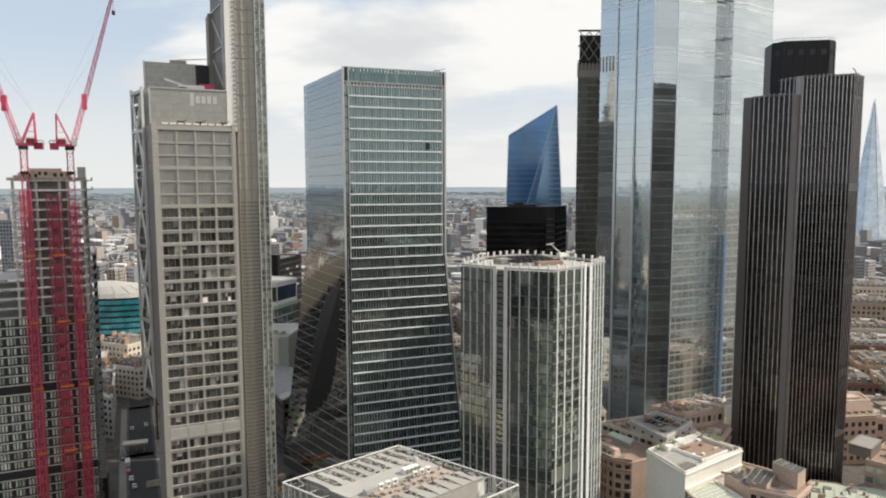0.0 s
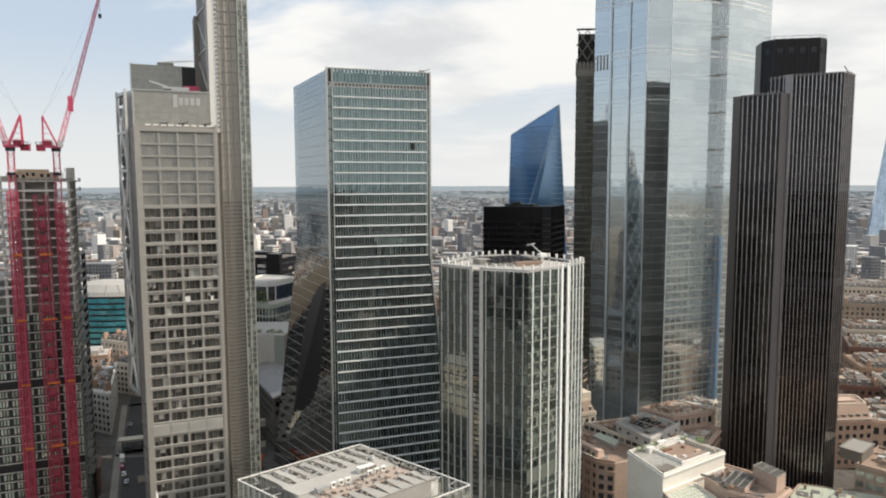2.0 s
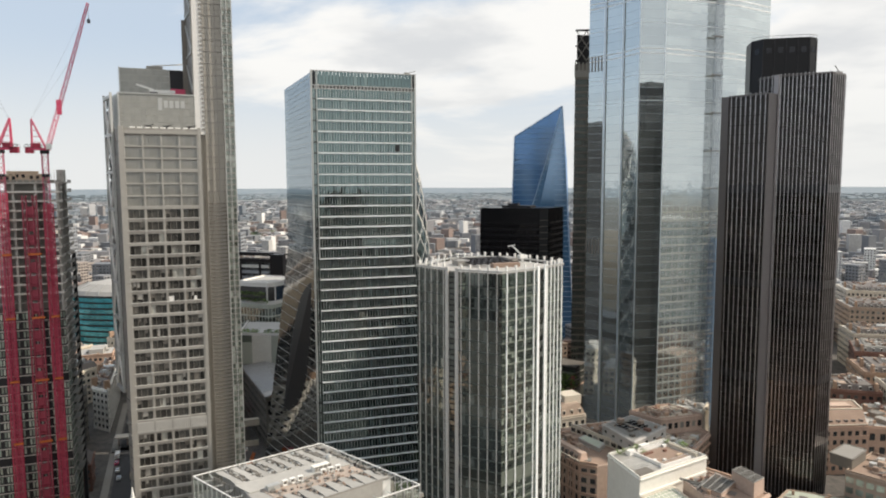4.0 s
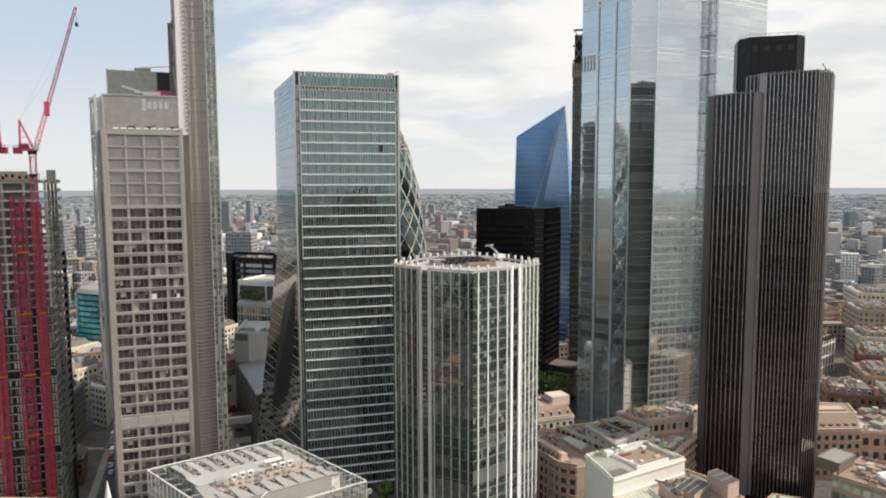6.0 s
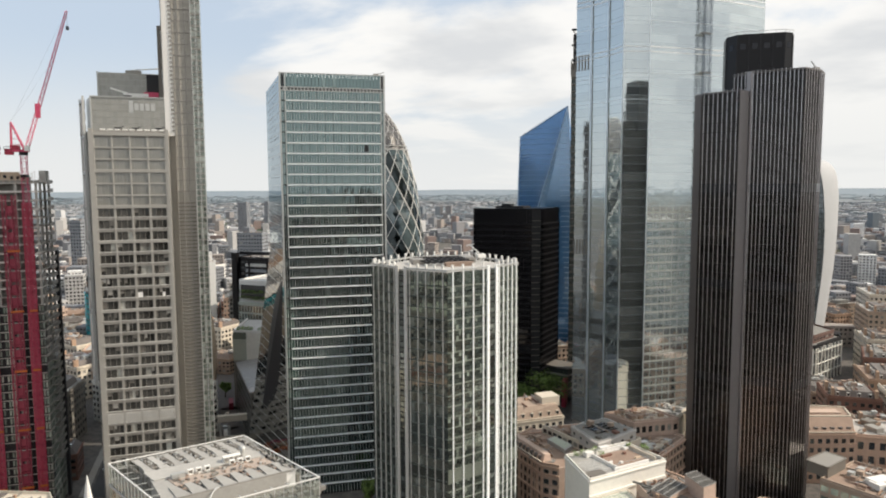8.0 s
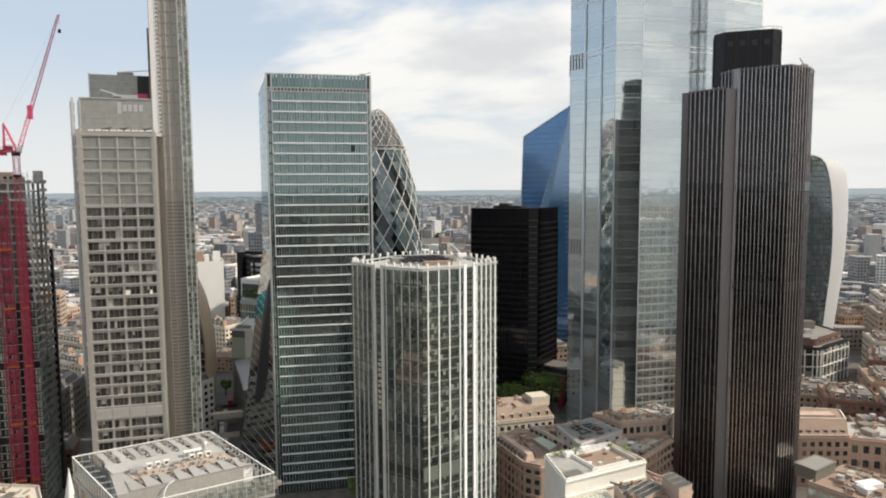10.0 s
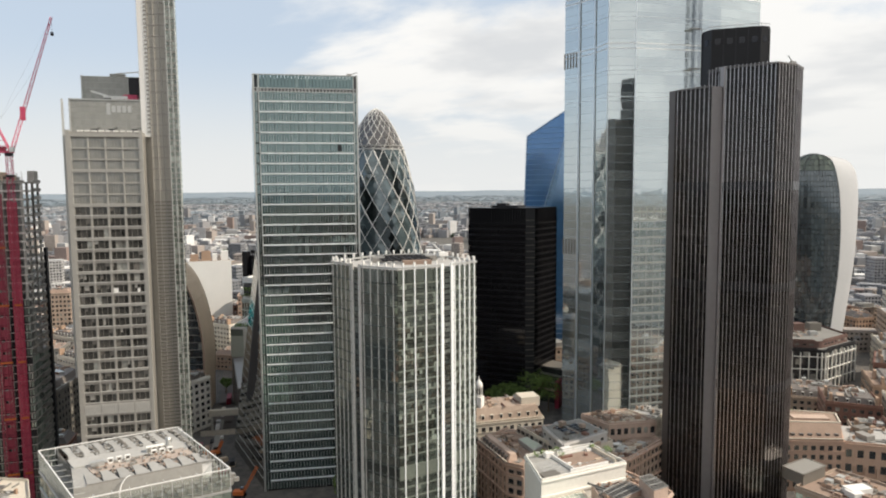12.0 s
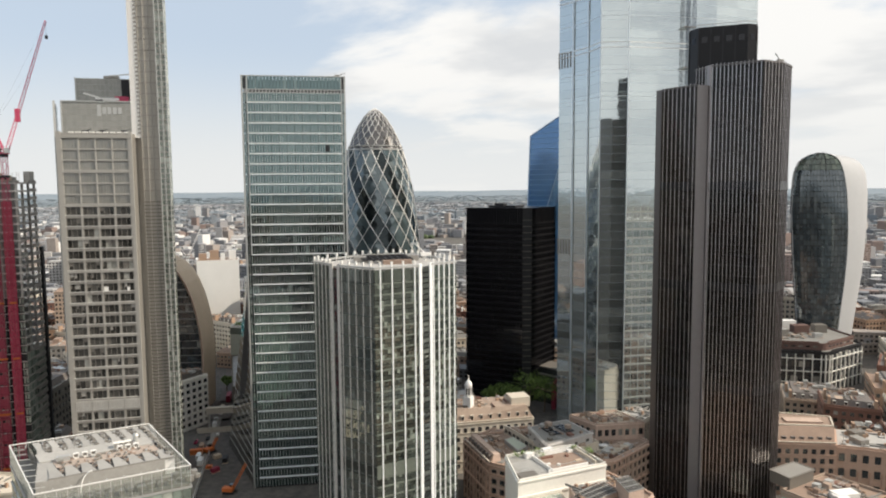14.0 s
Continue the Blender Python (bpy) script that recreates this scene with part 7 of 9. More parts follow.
    low = [(95.6, 264.4), (111.0, 268.0), (126.5, 291.0), (113.0, 306.0), (107.0, 277.4)]
    t = block(low, 23.0, M_STONEWARM, M_ROOFBROWN, "stone block with stepped roofs behind parapets", 6, 2.9, "stone_block", single=True, sides=[0, 1, 2], plant=2, gap=(0.2, 0.18))
    bars_up("pilaster", t, low[1], low[2], 0, 22.6, 9, (0.4, 0.3), M_STONE, 0.2)
    bars_along("ledge", t, low[1], low[2], [11.0, 19.4, 22.8], (0.6, 0.28), M_PEACH, 0.3, "deep stone ledge")
    string_courses(t, low, (0, 1), (4.6, 8.4, 12.2, 16.0, 19.6), M_STONE)
    for k in range(3):
        a, b = (105.5 + 2.2 * k, 275.0 + 3.2 * k), (112.5 + 2.6 * k, 274.5 + 3.8 * k)
        bars_along("terrace_wall", t, a, b, [23.9], (0.25, 0.8), M_CREAM, 0, "pale terrace wall")
        mb = MB()
        mb.box((110 + 2.4 * k, 277 + 3.6 * k, 24.1), (1.7, 1.1, 0.9), 40)
        part("terrace_room", mb, M_STONE if k else M_LIGHT, t)
    scatter(t, [(97.5, 266.0), (110.0, 269.6), (124.0, 290.0), (107.5, 278.0)], 23.1, 60, 50)
    # ornate cream front beside the bronze tower
    oc = [(124.4, 296.6), (131.6, 310.4), (121.0, 318.0), (113.8, 307.0)]
    orn = block(oc, 29.6, M_CREAM, M_ROOFLIGHT, "ornate cream stone building with arched windows", 6, 2.3, "stone_building", single=True, sides=[0, 3], gap=(0.26, 0.2))
    string_courses(orn, oc, (0, 3), (5.6, 10.4, 15.2, 20.0, 24.8), M_CREAM)
    bars_up("pilaster", orn, oc[0], oc[1], 0, 29.2, 7, (0.28, 0.3), M_CREAM, 0.25)
    up = [(105.0, 288.2), (124.4, 295.4), (113.2, 309.0), (93.6, 298.4)]
    b2 = block(up, 29.6, M_STONEWARM, M_ROOFBROWN, "stone block with brown flat roof and peach parapets", 6, 2.8, "roof_block", base=0.02, parapet=0.8, gap=(0.2, 0.22), plant=0)
    for f in (0.72, 0.45):
        q = inset(up, f)
        for a, b in zip(q, q[1:] + q[:1]):
            bars_along("roof_kerb", b2, a, b, [29.95], (0.2, 0.34), M_CREAM, 0)
    pv = [(86.8, 257.4), (103.6, 275.2), (92.6, 289.2), (78.0, 276.8)]
    h = block(pv, 31.2, M_PAVILION, M_ROOF, "pale grey rooftop pavilion with solar panels", 1, 5.0, "roof_pavilion", base=26.7, sides=[0, 3], gap=(0.36, 0.3), parapet=0.4)
    for k in range(2):
        p = (87.2 + 4.9 * k, 273.4 + 3.8 * k)
        mb = MB()
        mb.box((*p, 31.6), (2.0, 4.4, 0.12), 38)
        s = part("solar_panel", mb, G_BLACK, h, "dark solar panels")
        for q in range(4):
            mb = MB()
            e = -3.4 + 2.3 * q
            mb.box((p[0] - e * math.sin(radians(38)), p[1] + e * math.cos(radians(38)), 31.76), (2.0, 0.08, 0.05), 38)
            part("panel_frame", mb, M_LIGHT, s)
    rail(h, [pv[3], pv[0], pv[1]], 31.6, 0.7, M_LIGHT)
    scatter(b2, [(105.4, 290.0), (122.0, 296.0), (113.0, 307.0), (96.0, 298.6)], 29.75, 46, 28)
    scatter(h, [pv[0], pv[1], pv[2], pv[3]], 31.3, 14, 45)
    # chimneys and low parapet walls on the brown roof
    for x, y in ((108, 292), (117, 296.5), (107, 303), (99, 298)):
        c = thing("chimney", (x, y, 29.66), "short stone chimney stack with clay pots", "chimney", "chimneys")
        mb = MB()
        mb.box((x, y, 30.5), (1.1, 0.5, 0.9), 30)
        part("shaft", mb, M_BRICKTAN, c)
        for k in (-0.7, 0, 0.7):
            mb = MB()
            mb.beam((x + k, y + k * 0.5, 31.4), (x + k, y + k * 0.5, 32.0), 0.18, 0, 0.14, 6)
            part("pot", mb, M_PEACH, c)


terrace_blocks()


def mansard_house():
    pts = [(40.0, 295.3), (76.7, 313.0), (69.0, 331.0), (32.5, 313.0)]
    t = block(pts, 22.5, M_CREAM, M_ROOF, "cream stone building with mansard roof and dormers", 5, 3.2, "mansard_building", single=True, sides=[0, 1], plant=0)
    cx, cy = 54.5, 313
    ins = [(cx + (p[0] - cx) * 0.86, cy + (p[1] - cy) * 0.72) for p in pts]
    mb = MB()
    mb.loft([(*p, 22.6) for p in pts], [(*p, 28.6) for p in ins])
    mb.face([(*p, 28.6) for p in ins])
    part("mansard_roof", mb, M_STONE, t, "pale leaded mansard roof")
    d, n, length, yaw = run(pts[0], pts[1])
    for k in range(9):
        s = (k + 0.7) / 9.4
        p = (pts[0][0] + (pts[1][0] - pts[0][0]) * s - n.x * 1.3, pts[0][1] + (pts[1][1] - pts[0][1]) * s - n.y * 1.3)
        mb = MB()
        mb.box((*p, 25.0), (0.75, 0.9, 1.1), math.degrees(yaw))
        dm = part("dormer", mb, M_CREAM, t)
        mb = MB()
        mb.box((p[0] + n.x * 0.93, p[1] + n.y * 0.93, 25.0), (0.5, 0.04, 0.8), math.degrees(yaw))
        part("dormer_window", mb, G_DARK, dm)
    mb = MB()
    mb.box((69, 317.5, 29.5), (4.5, 4, 2.2), 25.7)
    part("roof_storey", mb, M_CREAM, t)
    scatter(t, [ins[0], ins[1], ins[2], ins[3]], 28.65, 40, 25)
    bars_along("balustrade", t, pts[0], pts[1], [23.4], (0.2, 0.14), M_CREAM, 0.1)
    bars_along("string_course", t, pts[0], pts[1], [5.4, 9.8, 14.2, 18.4], (0.2, 0.16), M_CREAM, 0.1)
    # cupola on the corner
    c = (47.8, 305.5)
    u = thing("cupola", (*c, 28.6), "white stone cupola turret with small dome", "turret")
    mb = MB()
    mb.box((*c, 31.0), (1.9, 1.9, 2.4), -16)
    part("base", mb, M_WHITE, u)
    mb = MB()
    mb.beam((*c, 33.4), (*c, 38.4), 1.25, 0, 1.25, 8)
    dr = part("drum", mb, M_WHITE, u)
    for k in range(8):
        w = 2 * math.pi * k / 8
        mb = MB()
        mb.beam((c[0] + 1.5 * math.cos(w), c[1] + 1.5 * math.sin(w), 33.4), (c[0] + 1.5 * math.cos(w), c[1] + 1.5 * math.sin(w), 38.2), 0.2, 0, 0.2, 6)
        part("column", mb, M_WHITE, u)
        mb = MB()
        w += math.pi / 8
        mb.box((c[0] + 1.2 * math.cos(w), c[1] + 1.2 * math.sin(w), 35.8), (0.06, 0.35, 1.5), math.degrees(w))
        part("opening", mb, M_DARKMET, dr)
    mb = MB()
    rr = [(38.2, 1.8), (38.7, 1.8), (39.6, 1.55), (40.5, 1.0), (41.1, 0.4), (43.2, 0.06)]
    for (z0, r0), (z1, r1) in zip(rr, rr[1:]):
        mb.beam((*c, z0), (*c, z1), r0, 0, r1, 10)
    part("dome", mb, M_WHITE, u, "white lead dome with finial")


mansard_house()


def podium():
    t = block([(136.0, 252.0), (160.0, 240.0), (178.0, 258.0), (150.0, 268.0)], 9.0, M_STONE, M_COPPER, "low podium with pale green roof", 2, 4.0, "podium", plant=0, parapet=0.4)
    for k in range(7):
        mb = MB()
        p = (142.0 + 4.4 * k, 253.0 - 0.2 * k)
        mb.box((*p, 9.15), (0.12, 9.0, 0.1), -30)
        part("roof_seam", mb, M_LIGHT, t)


podium()


def right_blocks():
    pts = [(177.0, 303.5), (201.0, 306.7), (207.0, 330.0), (180.0, 331.0)]
    t = block(pts, 21.8, M_PEACH, M_ROOF, "peach stone bank building with mansard roof", 5, 3.1, "stone_building", single=True, sides=[0, 1, 3], plant=0)
    string_courses(t, pts, (0, 1, 3), (6.5, 17.6), M_PEACH)
    q = [(178.5, 312.0), (202.5, 314.6), (205.0, 328.0), (181.0, 329.0)]
    mb = MB()
    mb.loft([(*p, 21.9) for p in inset(pts, 0.96)], [(*p, 27.0) for p in q])
    mb.face([(*p, 27.0) for p in q])
    part("mansard_roof", mb, M_ROOFBROWN, t, "warm tiled mansard roof")
    for a, b in zip(q, q[1:] + q[:1]):
        bars_along("roof_kerb", t, a, b, [27.2], (0.3, 0.3), M_CREAM, -0.3)
    bars_along("rooflight", t, (184, 319), (199, 320.6), [27.4], (2.6, 0.3), M_STONEWARM, 0)
    bars_along("balustrade", t, pts[0], pts[1], [22.9], (0.2, 0.15), M_CREAM, 0.1)
    for k in range(6):
        f = (k + 0.6) / 6.2
        p = (179 + 22 * f, 307.6 + 3 * f)
        mb = MB()
        mb.box((*p, 23.2), (0.8, 1.4, 0.9), 8)
        dm = part("dormer", mb, M_SLATE, t)
        mb = MB()
        mb.box((p[0] + 0.2, p[1] - 1.43, 23.2), (0.55, 0.05, 0.6), 8)
        part("dormer_window", mb, G_DARK, dm)
    pts = [(201.6, 308.6), (223.0, 306.0), (229.0, 330.0), (208.0, 331.5)]
    t = block(pts, 20.5, M_PEACH, M_ROOFLIGHT, "warm stone classical building with tall portico", 3, 4.2, "stone_building", single=True, sides=[0, 1], plant=2)
    bars_up("pilaster", t, pts[0], pts[1], 0, 11.0, 6, (0.45, 0.4), M_PEACH, 0.4)
    flat = [(170.5, 266.0), (190.0, 246.0), (216.0, 262.0), (190.5, 285.0)]
    t = block(flat, 17.8, M_STONE, M_ROOFBROWN, "stone market block with warm flat roof", 4, 3.4, "stone_block", plant=3, win=G_MINT, gap=(0.12, 0.2))
    scatter(t, flat, 17.9, 60, -40)
    block([(173.7, 267.6), (184.5, 277.9), (179.4, 284.0), (168.6, 274.4)], 22.2, M_LOUVRE, M_STEEL, "grey zinc-clad rooftop plant house", 1, 5, "plant_house", base=17.8, gap=(0.5, 0.5), parapet=0)
    # grid-fronted block with a rounded corner
    arc = [(241.5 + 7 * math.cos(a), 468.5 + 7 * math.sin(a)) for a in [radians(d) for d in (-100, -80, -60, -40)]]
    pts = [(206.0, 462.0)] + arc + [(272.0, 490.0), (262.0, 525.0), (210.0, 512.0)]
    t = block(pts, 25.5, M_DARKMET, M_ROOF, "dark glazed block with white stone grid frame", 5, 4.0, "grid_block", win=G_DARK, gap=(0.06, 0.1), sides=list(range(6)), plant=4)
    for i in range(6):
        a, b = pts[i], pts[i + 1]
        length = math.hypot(b[0] - a[0], b[1] - a[1])
        if length < 1:
            continue
        m = max(2, int(length / 4.6) + 1)
        bars_up("grid_post", t, a, b, 0, 23.5, m, (0.26, 0.4), M_OFFWHITE, 0.5, "white stone post")
        bars_along("grid_beam", t, a, b, [6.0, 13.0, 21.0], (0.34, 0.26), M_OFFWHITE, 0.5, "white stone beam")
    cx, cy = 238, 490
    up = [(cx + (p[0] - cx) * 0.86, cy + (p[1] - cy) * 0.86) for p in pts]
    at = block(up, 30.0, M_MAROON, M_ROOF, "dark maroon set-back attic storey", 1, 4, "attic_block", base=25.5, plant=6, gap=(0.2, 0.3))
    scatter(at, [(214, 470), (245, 474), (258, 512), (216, 506)], 30.1, 60, 14)
    for x, y, a, b, h, m in ((222, 486, 4.5, 3.0, 2.2, M_STEEL), (236, 494, 5.0, 3.2, 3.0, M_MAROON), (250, 502, 4.0, 3.0, 2.6, M_LOUVRE), (230, 505, 6.0, 2.6, 3.4, M_WHITE), (244, 484, 2.4, 2.0, 1.4, M_LIGHT)):
        mb = MB()
        mb.box((x, y, 30.1 + h), (a, b, h), 14)
        part("plant_room", mb, m, at)
    specs = [([(228, 322), (262, 318), (266, 344), (232, 348)], 20, M_BRICK, M_SLATE, "red brick building with slate roof", 5),
             ([(216, 333), (238, 330), (243, 350), (220, 356)], 15, M_STONE, M_SLATE, "stone building with grey slate roof", 5),
             ([(214, 367), (238, 362), (243, 388), (219, 394)], 20, M_BRICK, M_ROOFBROWN, "red brick building with brown roof", 5),
             ([(240, 352), (276, 346), (284, 380), (247, 386)], 22, M_CREAM, M_SLATE, "cream fronted building with slate roof", 5),
             ([(205, 402), (236, 398), (242, 430), (210, 434)], 12, M_STONE, M_ROOF, "low grey stone building", 3),
             ([(246, 394), (292, 386), (300, 420), (253, 428)], 22, M_BRICKTAN, M_ROOFBROWN, "tan brick building with flat roof", 5),
             ([(262, 436), (306, 428), (314, 462), (276, 470)], 24, M_BRICK, M_SLATE, "brick building with steep slate roofs", 6)]
    north_specs = [([(284, 480), (322, 474), (330, 506), (290, 512)], 26, M_CREAM, M_ROOFLIGHT, "cream stone building with arched windows", 6),
             ([(240, 284), (272, 276), (282, 306), (247, 312)], 18, M_BRICK, M_ROOFLIGHT, "red brick building with white dormers", 5),
             ([(224, 248), (262, 232), (274, 266), (236, 280)], 17, M_PEACH, M_ROOFLIGHT, "warm stone building with white roof", 4),
             ([(280, 312), (320, 300), (330, 336), (288, 346)], 21, M_STONE, M_ROOF, "weathered grey stone building", 5),
             ([(312, 540), (360, 528), (370, 570), (320, 580)], 34, M_STONE, M_ROOFLIGHT, "pale stone office block with terraces", 8),
             ([(186, 536), (226, 530), (230, 566), (190, 572)], 36, M_STEEL, M_ROOFLIGHT, "grey office block with metal roof", 9),
             ([(206, 586), (262, 580), (268, 620), (212, 626)], 40, M_CREAM, M_ROOFLIGHT, "white office block with flat roofs", 10),
             ([(340, 600), (402, 586), (414, 632), (350, 646)], 38, M_CREAM, M_ROOFLIGHT, "white stepped office block", 9)]
    for pts, h, wall, roof, label, fl in specs + north_specs:
        block(pts, h, wall, roof, label, fl, 3.3, "street_building", plant=3, sides=[0, 1, 3])


right_blocks()


M_GREYGREEN = material("grey_green_panel", (0.43, 0.455, 0.40), 0.7, 0.0, 0.08, 0.5, 0.05)
M_SHEETROOF = material("grey_sheet_roof", (0.30, 0.295, 0.29), 0.5, 0.2, 0.1, 0.6, 0.05)
# blue-grey with distance haze painted in
M_HAZEGREY = material("hazy_grey_cladding", (0.235, 0.25, 0.27), 0.7, 0.0, 0.1, 0.4, 0.05)
# tan raised: sunlight on the shell is put into its colour
M_SHELL = material("bronze_shell_cladding", (0.520, 0.423, 0.312), 0.6, 0.2, 0.12, 0.8, 0.06)


def left_blocks():
    # turquoise banded round-fronted block
    c = (-247.0, 494.0)
    t = thing("banded_block", c, "rounded turquoise glass block with stacked bands", "building")
    ring = lambda r: [(c[0] + r * 40 * math.cos(2 * math.pi * i / 40), c[1] + r * 21 * math.sin(2 * math.pi * i / 40)) for i in range(40)]
    mb = MB()
    mb.prism(ring(0.97), 0, 50)
    part("body", mb, M_DARKMET, t)
    for k in range(11):
        mb = MB()
        mb.prism(ring(1.0), 3.6 + 4.2 * k, 6.5 + 4.2 * k, bottom=True)
        part("band", mb, G_TEAL, t, "turquoise glass band")
    mb = MB()
    for r0, r1, z0, z1 in ((0.98, 0.9, 50, 53), (0.9, 0.6, 53, 57.5), (0.6, 0.25, 57.5, 59.5)):
        mb.loft([(*p, z0) for p in ring(r0)], [(*p, z1) for p in ring(r1)])
    mb.face([(*p, 59.5) for p in ring(0.25)])
    part("roof", mb, M_ROOFLIGHT, t, "pale curved metal roof")
    for k in range(12):
        w = math.pi + math.pi * k / 11
        mb = MB()
        e = lambda r, z: (c[0] + r * 40 * math.cos(w), c[1] + r * 21 * math.sin(w), z)
        mb.beam(e(0.98, 50.2), e(0.9, 53.2), 0.2)
        mb.beam(e(0.9, 53.2), e(0.6, 57.7), 0.2)
        part("roof_rib", mb, M_LIGHT, t)
    KEEP.append((*c, 36))
    specs = [([(-232, 448), (-206, 436), (-196, 458), (-222, 470)], 25, M_CREAM, M_ROOFLIGHT, "white stone building with pale roofs", 6),
             ([(-298, 440), (-246, 422), (-240, 444), (-292, 463)], 21, M_CREAM, M_ROOFLIGHT, "long white building with pale vaulted roofs", 5),
             ([(-244, 388), (-212, 374), (-204, 396), (-236, 410)], 20, M_CREAM, M_ROOFLIGHT, "sunlit cream building with white roof", 5),
             ([(-206, 412), (-184, 402), (-176, 420), (-198, 430)], 19, M_CREAM, M_ROOFBROWN, "cream and peach building with flat roof", 5),
             ([(-181, 344), (-169, 338), (-196, 398), (-208, 404)], 22, M_OFFWHITE, M_ROOFLIGHT, "long white rendered street front", 6),
             # dark wall colour puts in the shade this block stands in
             ([(-196, 300), (-160, 284), (-174, 328), (-206, 342)], 28, M_LOUVRE, M_ROOF, "office block with street shade put into dark grey walls", 7)]
    # corner block: off-white wall stands in for sun on cream stone
    north_specs = [([(-122, 317), (-109, 317), (-103.5, 335.5), (-112, 340)], 27, M_OFFWHITE, M_ROOFLIGHT, "cream stone corner block, sunlight put into off-white walls", 7),
             ([(-300, 540), (-264, 526), (-254, 556), (-290, 570)], 30, M_BRICK, M_ROOFLIGHT, "red brick and white block", 8),
             ([(-352, 745), (-300, 728), (-292, 760), (-344, 777)], 40, M_WHITE, M_ROOFLIGHT, "white sunlit slab office block", 9),
             ([(-186, 476), (-164, 468), (-156, 492), (-178, 500)], 26, M_CREAM, M_ROOFLIGHT, "pale stone office block", 7)]
    for pts, h, wall, roof, label, fl in specs + north_specs:
        block(pts, h, wall, roof, label, fl, 3.3, "street_building", plant=3, sides=[0, 1, 3])
    # plain white block behind the vault
    pts = [(-252.0, 559.0), (-220.0, 578.0), (-233.0, 599.0), (-265.0, 580.0)]
    t = block(pts, 63.5, M_WHITE, M_ROOFBROWN, "tall white block with a blank sunlit wall", 14, 4.0, "white_slab", sides=[1], plant=0, gap=(0.1, 0.2))
    for f, w, h in ((0.15, 3.4, 3.0), (0.42, 4.0, 4.4), (0.62, 2.0, 3.0), (0.85, 3.2, 4.2)):
        mb = MB()
        c = Vector(pts[0]).lerp(Vector(pts[1]), f) + Vector((-2.4, 4.0))
        mb.box((c.x, c.y, 63.6 + h), (w, 2.4, h), 30.7)
        part("roof_housing", mb, M_BRICKTAN if w > 3.3 else M_WHITE, t)
    # far slabs on the skyline
    for x0, x1, y, h, wall, label, fl in ((-522, -507, 800, 88, M_HAZEGREY, "dark blue-grey distant tower slab", 20),
                                          (-505, -492, 820, 79, M_HAZEGREY, "grey distant tower slab", 18),
                                          (-281, -250, 760, 76, M_HAZEGREY, "grey distant office block with dark windows", 18),
                                          (-610, -588, 1500, 95, M_HAZEGREY, "tall grey distant tower block", 20),
                                          (-627, -616, 1700, 93, M_HAZEGREY, "pale distant tower block", 20)):
        block([(x0, y), (x1, y), (x1, y + 18), (x0, y + 18)], h, wall, M_ROOFLIGHT, label, fl, 3.3, "tower_block", sides=[0, 1, 3])
    block([(-136, 214), (-109.5, 215.5), (-97, 202.5), (-122, 192)], 20.0, M_CREAM, M_CREAM, "low cream building with pale flat roof", 5, 3.2, "street_block", plant=2)
    # terraced pale block with planting
    pts = [(-130.5, 420), (-107, 413), (-103, 415), (-100, 420), (-92, 444), (-122, 454)]
    t = block(pts, 36.0, M_CREAM, M_ROOFLIGHT, "pale terraced office block with roof planting", 2, 26, "terraced_block", gap=(0.4, 0.4), plant=0)
    mid = [(-129, 422), (-107, 415.5), (-103, 418), (-95, 442), (-121, 451)]
    b2 = block(mid, 54.0, M_GREYGREEN, M_ROOFLIGHT, "glazed middle storeys with white fins", 3, 2.2, "glazed_block", base=36.0, gap=(0.12, 0.08), win=G_FINS)
    up = [(-129, 424), (-108, 418), (-104, 420.5), (-96, 442), (-121, 451)]
    block(up, 68.5, M_WHITE, M_ROOFLIGHT, "white framed glazed top storeys", 1, 60, "glazed_block", base=54.5, gap=(0.04, 0.13), win=G_DARK)
    for z, pp, dens in ((36.2, [(-129.5, 419.5), (-106, 412.8)], 110), (56.6, [(-128, 421), (-107, 414.5)], 150), (60.5, [(-128, 421.4), (-109, 416.0)], 120)):
        mb = MB()
        for q in range(dens):
            f = rnd.random()
            cc = Vector((pp[0][0] + (pp[1][0] - pp[0][0]) * f, pp[0][1] + (pp[1][1] - pp[0][1]) * f + rnd.uniform(0.2, 1.8), z + rnd.uniform(0, 2.2)))
            w = rnd.uniform(0, 6.28)
            mb.face([cc + Vector((math.cos(w), math.sin(w), 0.4)) * 0.9, cc + Vector((-math.sin(w), math.cos(w), 0.3)) * 0.9, cc - Vector((math.cos(w), math.sin(w), 0.3)) * 0.9])
        solo("terrace_planting", mb, M_LEAF, (pp[0][0], pp[0][1], z), "green shrubs along a terrace edge", "planting", kind="stuff")
    # blank panelled storeys stepping down in front, with a planted terrace on top
    front = [(-111.5, 374.0), (-86.5, 374.0), (-84.0, 412.0), (-119.0, 412.0)]
    t = thing("panelled_block", (-99, 390), "blank panelled block in grey-green and cream with a planted terrace", "building")
    KEEP.append((-99, 392, 24))
    mb = MB()
    mb.prism(front, 0, 45.0)
    part("wall", mb, M_STEEL, t)
    for x0, x1, z0, z1, m, nm in ((-111.4, -103.4, 28.5, 41.0, M_GREYGREEN, "grey-green wall panel"), (-111.4, -103.4, 41.1, 45.0, M_SPANLIGHT, "darker grey-green wall panel"), (-103.2, -92.2, 28.5, 45.0, M_OFFWHITE, "cream wall panel"), (-92.0, -86.6, 28.5, 45.0, M_GREYGREEN, "grey-green wall panel")):
        mb = MB()
        mb.box(((x0 + x1) / 2, 373.8, (z0 + z1) / 2), ((x1 - x0) / 2, 0.25, (z1 - z0) / 2), 0)
        part("wall_panel", mb, m, t, nm)
    mb = MB()
    mb.prism(inset(front, 0.96), 44.8, 45.2)
    part("terrace_deck", mb, M_ROOFLIGHT, t, "pale paved terrace")
